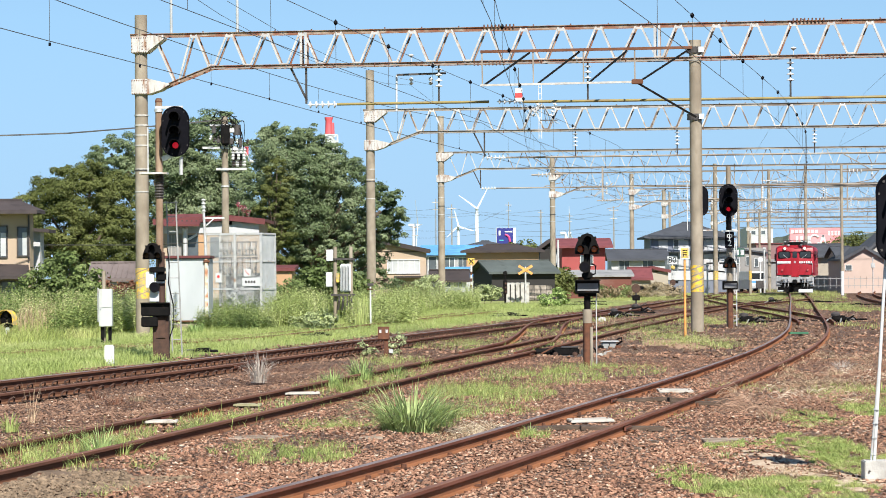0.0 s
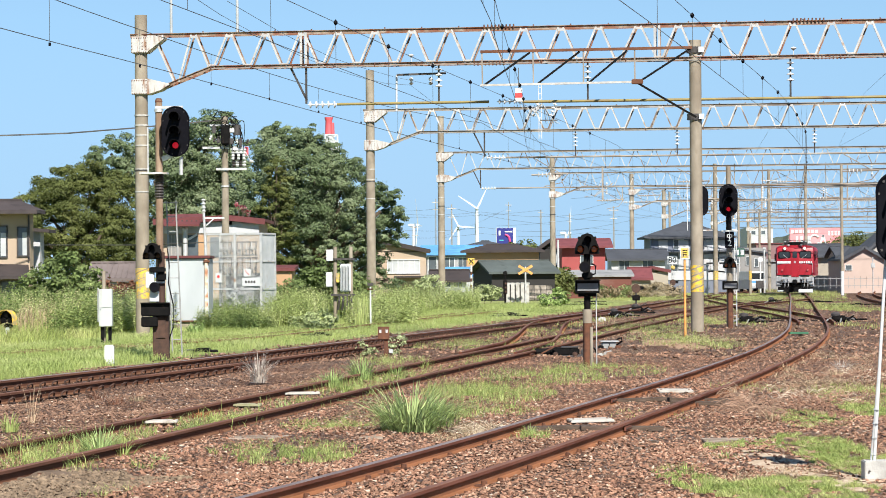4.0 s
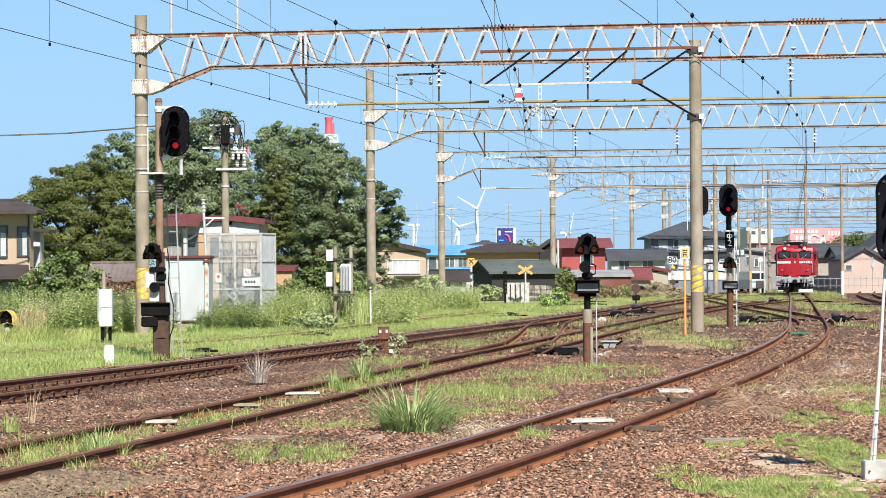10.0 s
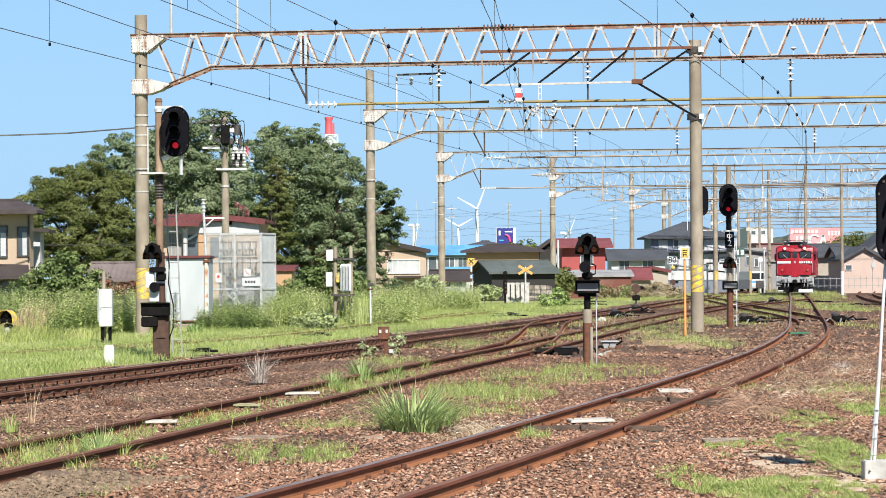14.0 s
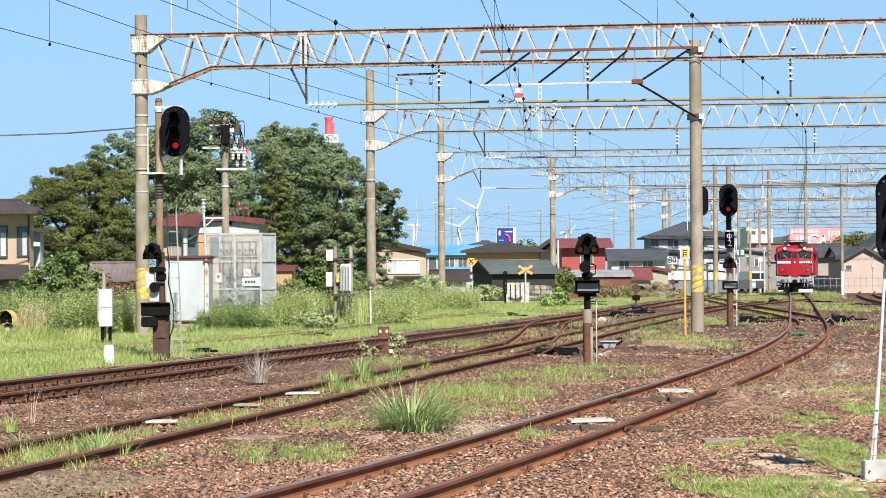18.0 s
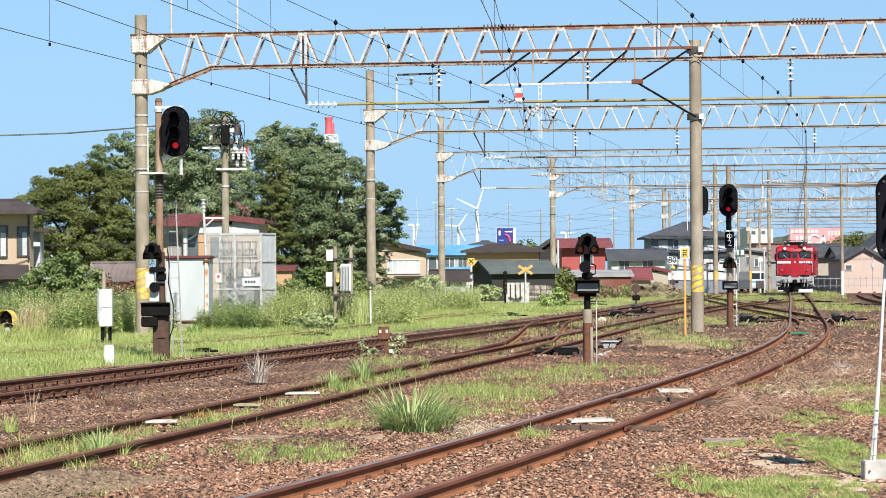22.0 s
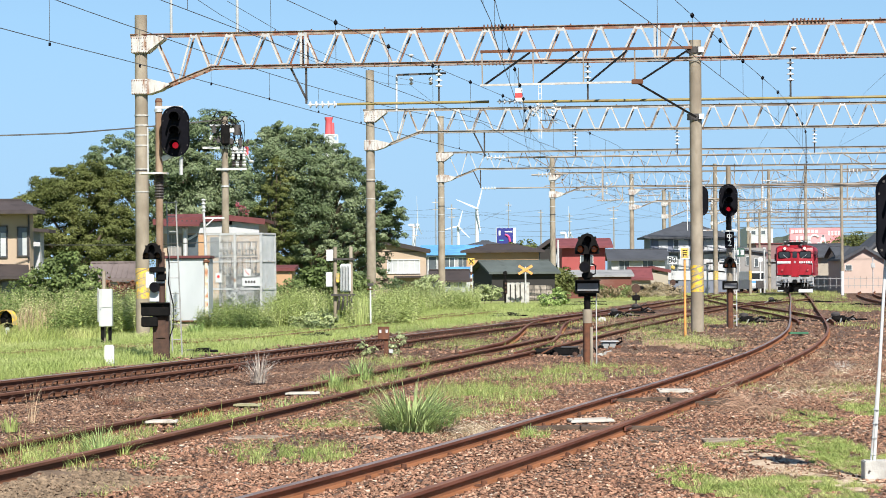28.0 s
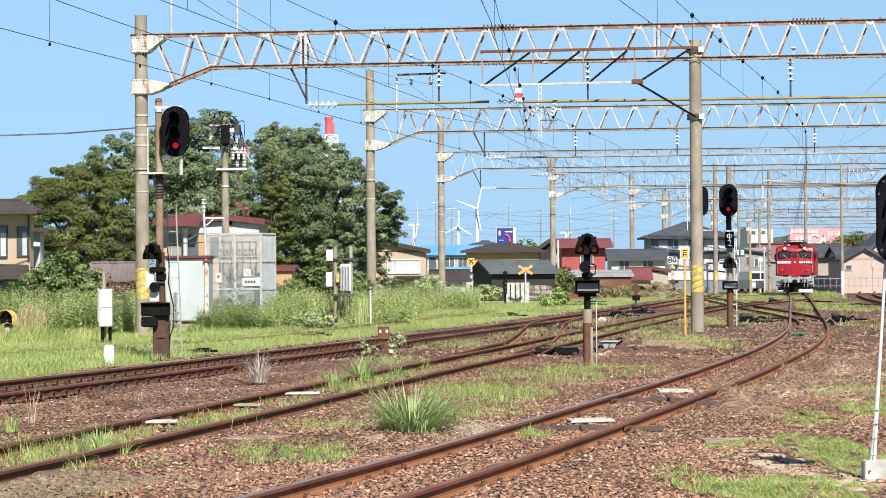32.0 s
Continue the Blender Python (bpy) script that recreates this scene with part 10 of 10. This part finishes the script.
# rail joints: fishplates with bolts
def fishplate(line, y, off, parent):
    r = beside(line, off)
    i = int(np.argmin(abs(r[:, 1] - y)))
    d = r[i + 1] - r[i]
    at = Matrix.Translation((r[i, 0], r[i, 1], 0)) @ Matrix.Rotation(math.atan2(-d[0], d[1]), 4, "Z")
    for s in (-1, 1):
        g = Geo().box((s * 0.03, 0, -0.068), (0.018, 0.46, 0.05), 0.005)
        p = part("fishplate", g, M["rail_side"], parent, at=at)
        for k in (-0.17, -0.06, 0.06, 0.17):
            part("bolt", Geo().cyl((s * 0.04, k, -0.068), (s * 0.052, k, -0.068), 0.014, n=6), M["dark_rust"], p)


for y in (37.4, 62.0, 30.9):
    fishplate(T3, y, 0.566 if y < 35 or y > 60 else -0.566, track_3)
for y in (33.5, 41.0, 58.0):
    fishplate(T2, y, -0.566 if y < 35 else 0.566, track_2)
for y in (52.0, 66.0):
    fishplate(T1, y, 0.566, track_1)


# level crossing gear and barriers in the distance
def crossing_signs():
    o = thing("crossing_marker", "orange square board with a black cross on a striped post", "sign", at=pose(1.67, 168, 0))
    part("post", Geo().cyl((0, 0, -0.3), (0, 0, 2.12), 0.06, n=10), M["white_paint"], o)
    for k in range(4):
        part("stripe", Geo().cyl((0, 0, 0.35 + 0.4 * k), (0, 0, 0.55 + 0.4 * k), 0.063, n=10), M["rust"], o)
    z = 2.36
    b = part("board", Geo().box((0, -0.08, z), (0.4, 0.03, 0.38), 0.01), M["yellow_paint"], o)
    part("cross", Geo().bar((-0.13, -0.1, z - 0.13), (0.13, -0.1, z + 0.13), 0.01, 0.05).bar((-0.13, -0.1, z + 0.13), (0.13, -0.1, z - 0.13), 0.012, 0.05), M["black"], b)
    o = thing("crossing_cross", "weathered orange and white crossing crossbuck on a post", "sign", at=pose(5.01, 172, 0))
    z = 1.84
    part("post", Geo().cyl((0, 0, -0.3), (0, 0, z + 0.2), 0.05, n=8), M["galv"], o)
    for s in (-1, 1):
        part("arm", Geo().bar((-0.42, -0.08 - 0.02 * s, z - 0.25 * s), (0.42, -0.08 - 0.02 * s, z + 0.25 * s), 0.03, 0.15), M["orange_paint"], o)
    o = thing("crossing_lamp", "black crossing lamp post with double heads", "lamp", at=pose(3.77, 172, 0))
    part("post", Geo().cyl((0, 0, -0.3), (0, 0, 1.71), 0.06, n=8), M["black_matt"], o)
    part("head", Geo().cyl((0, -0.1, 1.64), (0, 0.1, 1.64), 0.14, n=14), M["black_matt"], o)
    part("case", Geo().box((0, 0, 0.81), (0.26, 0.24, 0.9), 0.04), M["black_matt"], o)
    for k in range(3):
        part("gauge", Geo().cyl((0.04, -0.13, 1.02 - 0.25 * k), (0.04, -0.11, 1.02 - 0.25 * k), 0.07, n=10), M["dark_rust"], o)


crossing_signs()
o = thing("barrier_fence", "pale weathered concrete slab fence at the crossing", "fence", at=pose(4.58, 174, 0))
for k in range(5):
    part("slab", Geo().box((-0.6 + 0.3 * k, RNG.uniform(-0.05, 0.05), 0.45), (0.22, 0.12, 1.3 + RNG.uniform(-0.1, 0.1)), 0.02), M["grey_concrete"], o)
part("rail", Geo().box((0, 0.1, 1.0), (1.5, 0.08, 0.1)), M["white_paint"], o)
o = thing("board_fence", "low fence of grey weathered boards", "fence", at=pose(6.04, 176, 0))
for k in range(3):
    for i in range(4):
        part("board", Geo().box((-0.55 + i * 0.37, 0, 0.1 + 0.32 * k), (0.35, 0.05, 0.28), 0.01), M["old_board"], o)
o = thing("sign_post", "short white post with a dark sign box in the grass", "sign", at=pose(-2.53, 98, 0))
part("post", Geo().cyl((0, 0, -0.2), (0, 0, 1.19), 0.03, n=8), M["white_paint"], o)
part("box", Geo().box((0, -0.03, 1.27), (0.2, 0.08, 0.1), 0.01), M["dark_steel"], o)
part("collar", Geo().box((0, -0.03, 1.11), (0.22, 0.06, 0.04), 0.01), M["rust"], o)
# fence and low walls by the houses to the side of the locomotive
o = thing("paling_fence", "low thin grey steel fence before the pink house", "fence", at=pose(30.84, 214, 0))
for k in range(14):
    part("paling", Geo().box((-2.9 + 0.46 * k, 0, 0.75), (0.03, 0.03, 0.9)), M["dull_galv"], o)
for z in (0.5, 1.05):
    part("rail", Geo().box((0.1, 0.04, z), (6.3, 0.03, 0.04)), M["dull_galv"], o)
o = thing("antenna_mast", "thin steel mast with a small box by the pink house", "mast", at=pose(32.86, 216, 0))
part("pole", Geo().cyl((0, 0, -0.3), (0, 0, 2.68), 0.04, n=8), M["galv"], o)
part("box", Geo().box((0, -0.1, 2.03), (0.3, 0.2, 0.35), 0.02), M["panel_grey"], o)
o = thing("round_mirror", "round white disc sign on a post by the track", "sign", at=pose(26.51, 236, 0))
part("post", Geo().cyl((0, 0, -0.3), (0, 0, 2.62), 0.06, n=8), M["white_paint"], o)
part("disc", Geo().cyl((0, -0.1, 2.62), (0, -0.05, 2.62), 0.22, n=20), M["white_paint"], o)
o = thing("green_sign", "dark green board with two pale squares", "sign", at=pose(25.71, 245, 0))
b = part("board", Geo().box((0, 0, 3.31), (0.9, 0.05, 0.75), 0.01), M["dark_green"], o)
for x in (-0.2, 0.25):
    part("square", Geo().box((x, -0.035, 3.31), (0.3, 0.02, 0.45)), M["wall_white"], b)
part("post", Geo().cyl((0, 0.06, -0.3), (0, 0.06, 3.16), 0.05, n=8), M["galv"], o)


# a small parked van and posts beside the far track
def parked_van():
    o = thing("parked_van", "small white van with a blue stripe parked beyond the track", "van", at=pose(26.94, 242, -0.1, 0, 0, 12))
    b = part("body", Geo().prism([(-0.72, 0.25), (0.72, 0.25), (0.70, 1.05), (0.58, 1.75), (-0.58, 1.75), (-0.70, 1.05)], 0, 3.2), M["white_paint"], o)
    part("windscreen", Geo().box((0, -0.02, 1.35), (1.1, 0.03, 0.5), 0.01), M["cab_glass"], b, "dark windscreen")
    part("bumper", Geo().box((0, -0.05, 0.4), (1.4, 0.12, 0.22), 0.03), M["panel_grey"], b)
    part("stripe", Geo().box((0, -0.015, 0.85), (1.38, 0.03, 0.16)), M["roof_blue"], b, "blue stripe")
    for x in (-0.5, 0.5):
        part("headlight", Geo().box((x, -0.03, 0.68), (0.26, 0.05, 0.14), 0.02), M["lamp_glass"], b)
        for y in (0.6, 2.6):
            part("wheel", Geo().cyl((x * 1.2 - 0.08, y, 0.27), (x * 1.2 + 0.08, y, 0.27), 0.27, n=14), M["black_matt"], o)



parked_van()
o = thing("equipment_cabinet", "dark grey equipment cabinet on short legs beyond the track", "cabinet", at=pose(26.0, 232, GROUND))
part("case", Geo().box((0, 0, 0.72), (0.62, 0.4, 0.62), 0.02), M["dark_steel"], o)
part("cover", Geo().box((0, 0, 1.05), (0.68, 0.46, 0.05), 0.01), M["dull_galv"], o)
for x in (-0.22, 0.22):
    part("leg", Geo().box((x, 0, 0.2), (0.1, 0.2, 0.44)), M["black_matt"], o)
for px, y, top in ((25.93, 228, 3.49), (24.34, 236, 4.05), (29.11, 246, 3.04), (21.7, 232, 2.17)):
    o = thing("lineside_post", "slim grey steel post beside the far track", "post", "posts along the yard", pose(px, y, 0))
    part("pole", Geo().cyl((0, 0, -0.3), (0, 0, top), 0.07, n=8), M["galv"], o)
    part("cap", Geo().box((0, -0.05, top), (0.24, 0.12, 0.18), 0.02), M["panel_grey"], o)

o = thing("white_rock", "pale weathered rock lying between the turnout rails", "rock", at=pose(5.84, 103.93, GROUND))
g = Geo().lathe([(0.12, -0.05), (0.17, 0.02), (0.15, 0.10), (0.08, 0.15), (0.01, 0.16)], 9)
g.v = [(x * (1 + 0.25 * noise.noise((x * 9, y * 9, z * 9))), y * 0.8, z * (1 + 0.2 * noise.noise((y * 7, x * 7, 1.0)))) for x, y, z in g.v]
part("rock", g, M["grey_concrete"], o, smooth=True)


def motions():
    """Everything that moves."""
    for ob, rows in MOVES:
        walk(ob, rows)


motions()
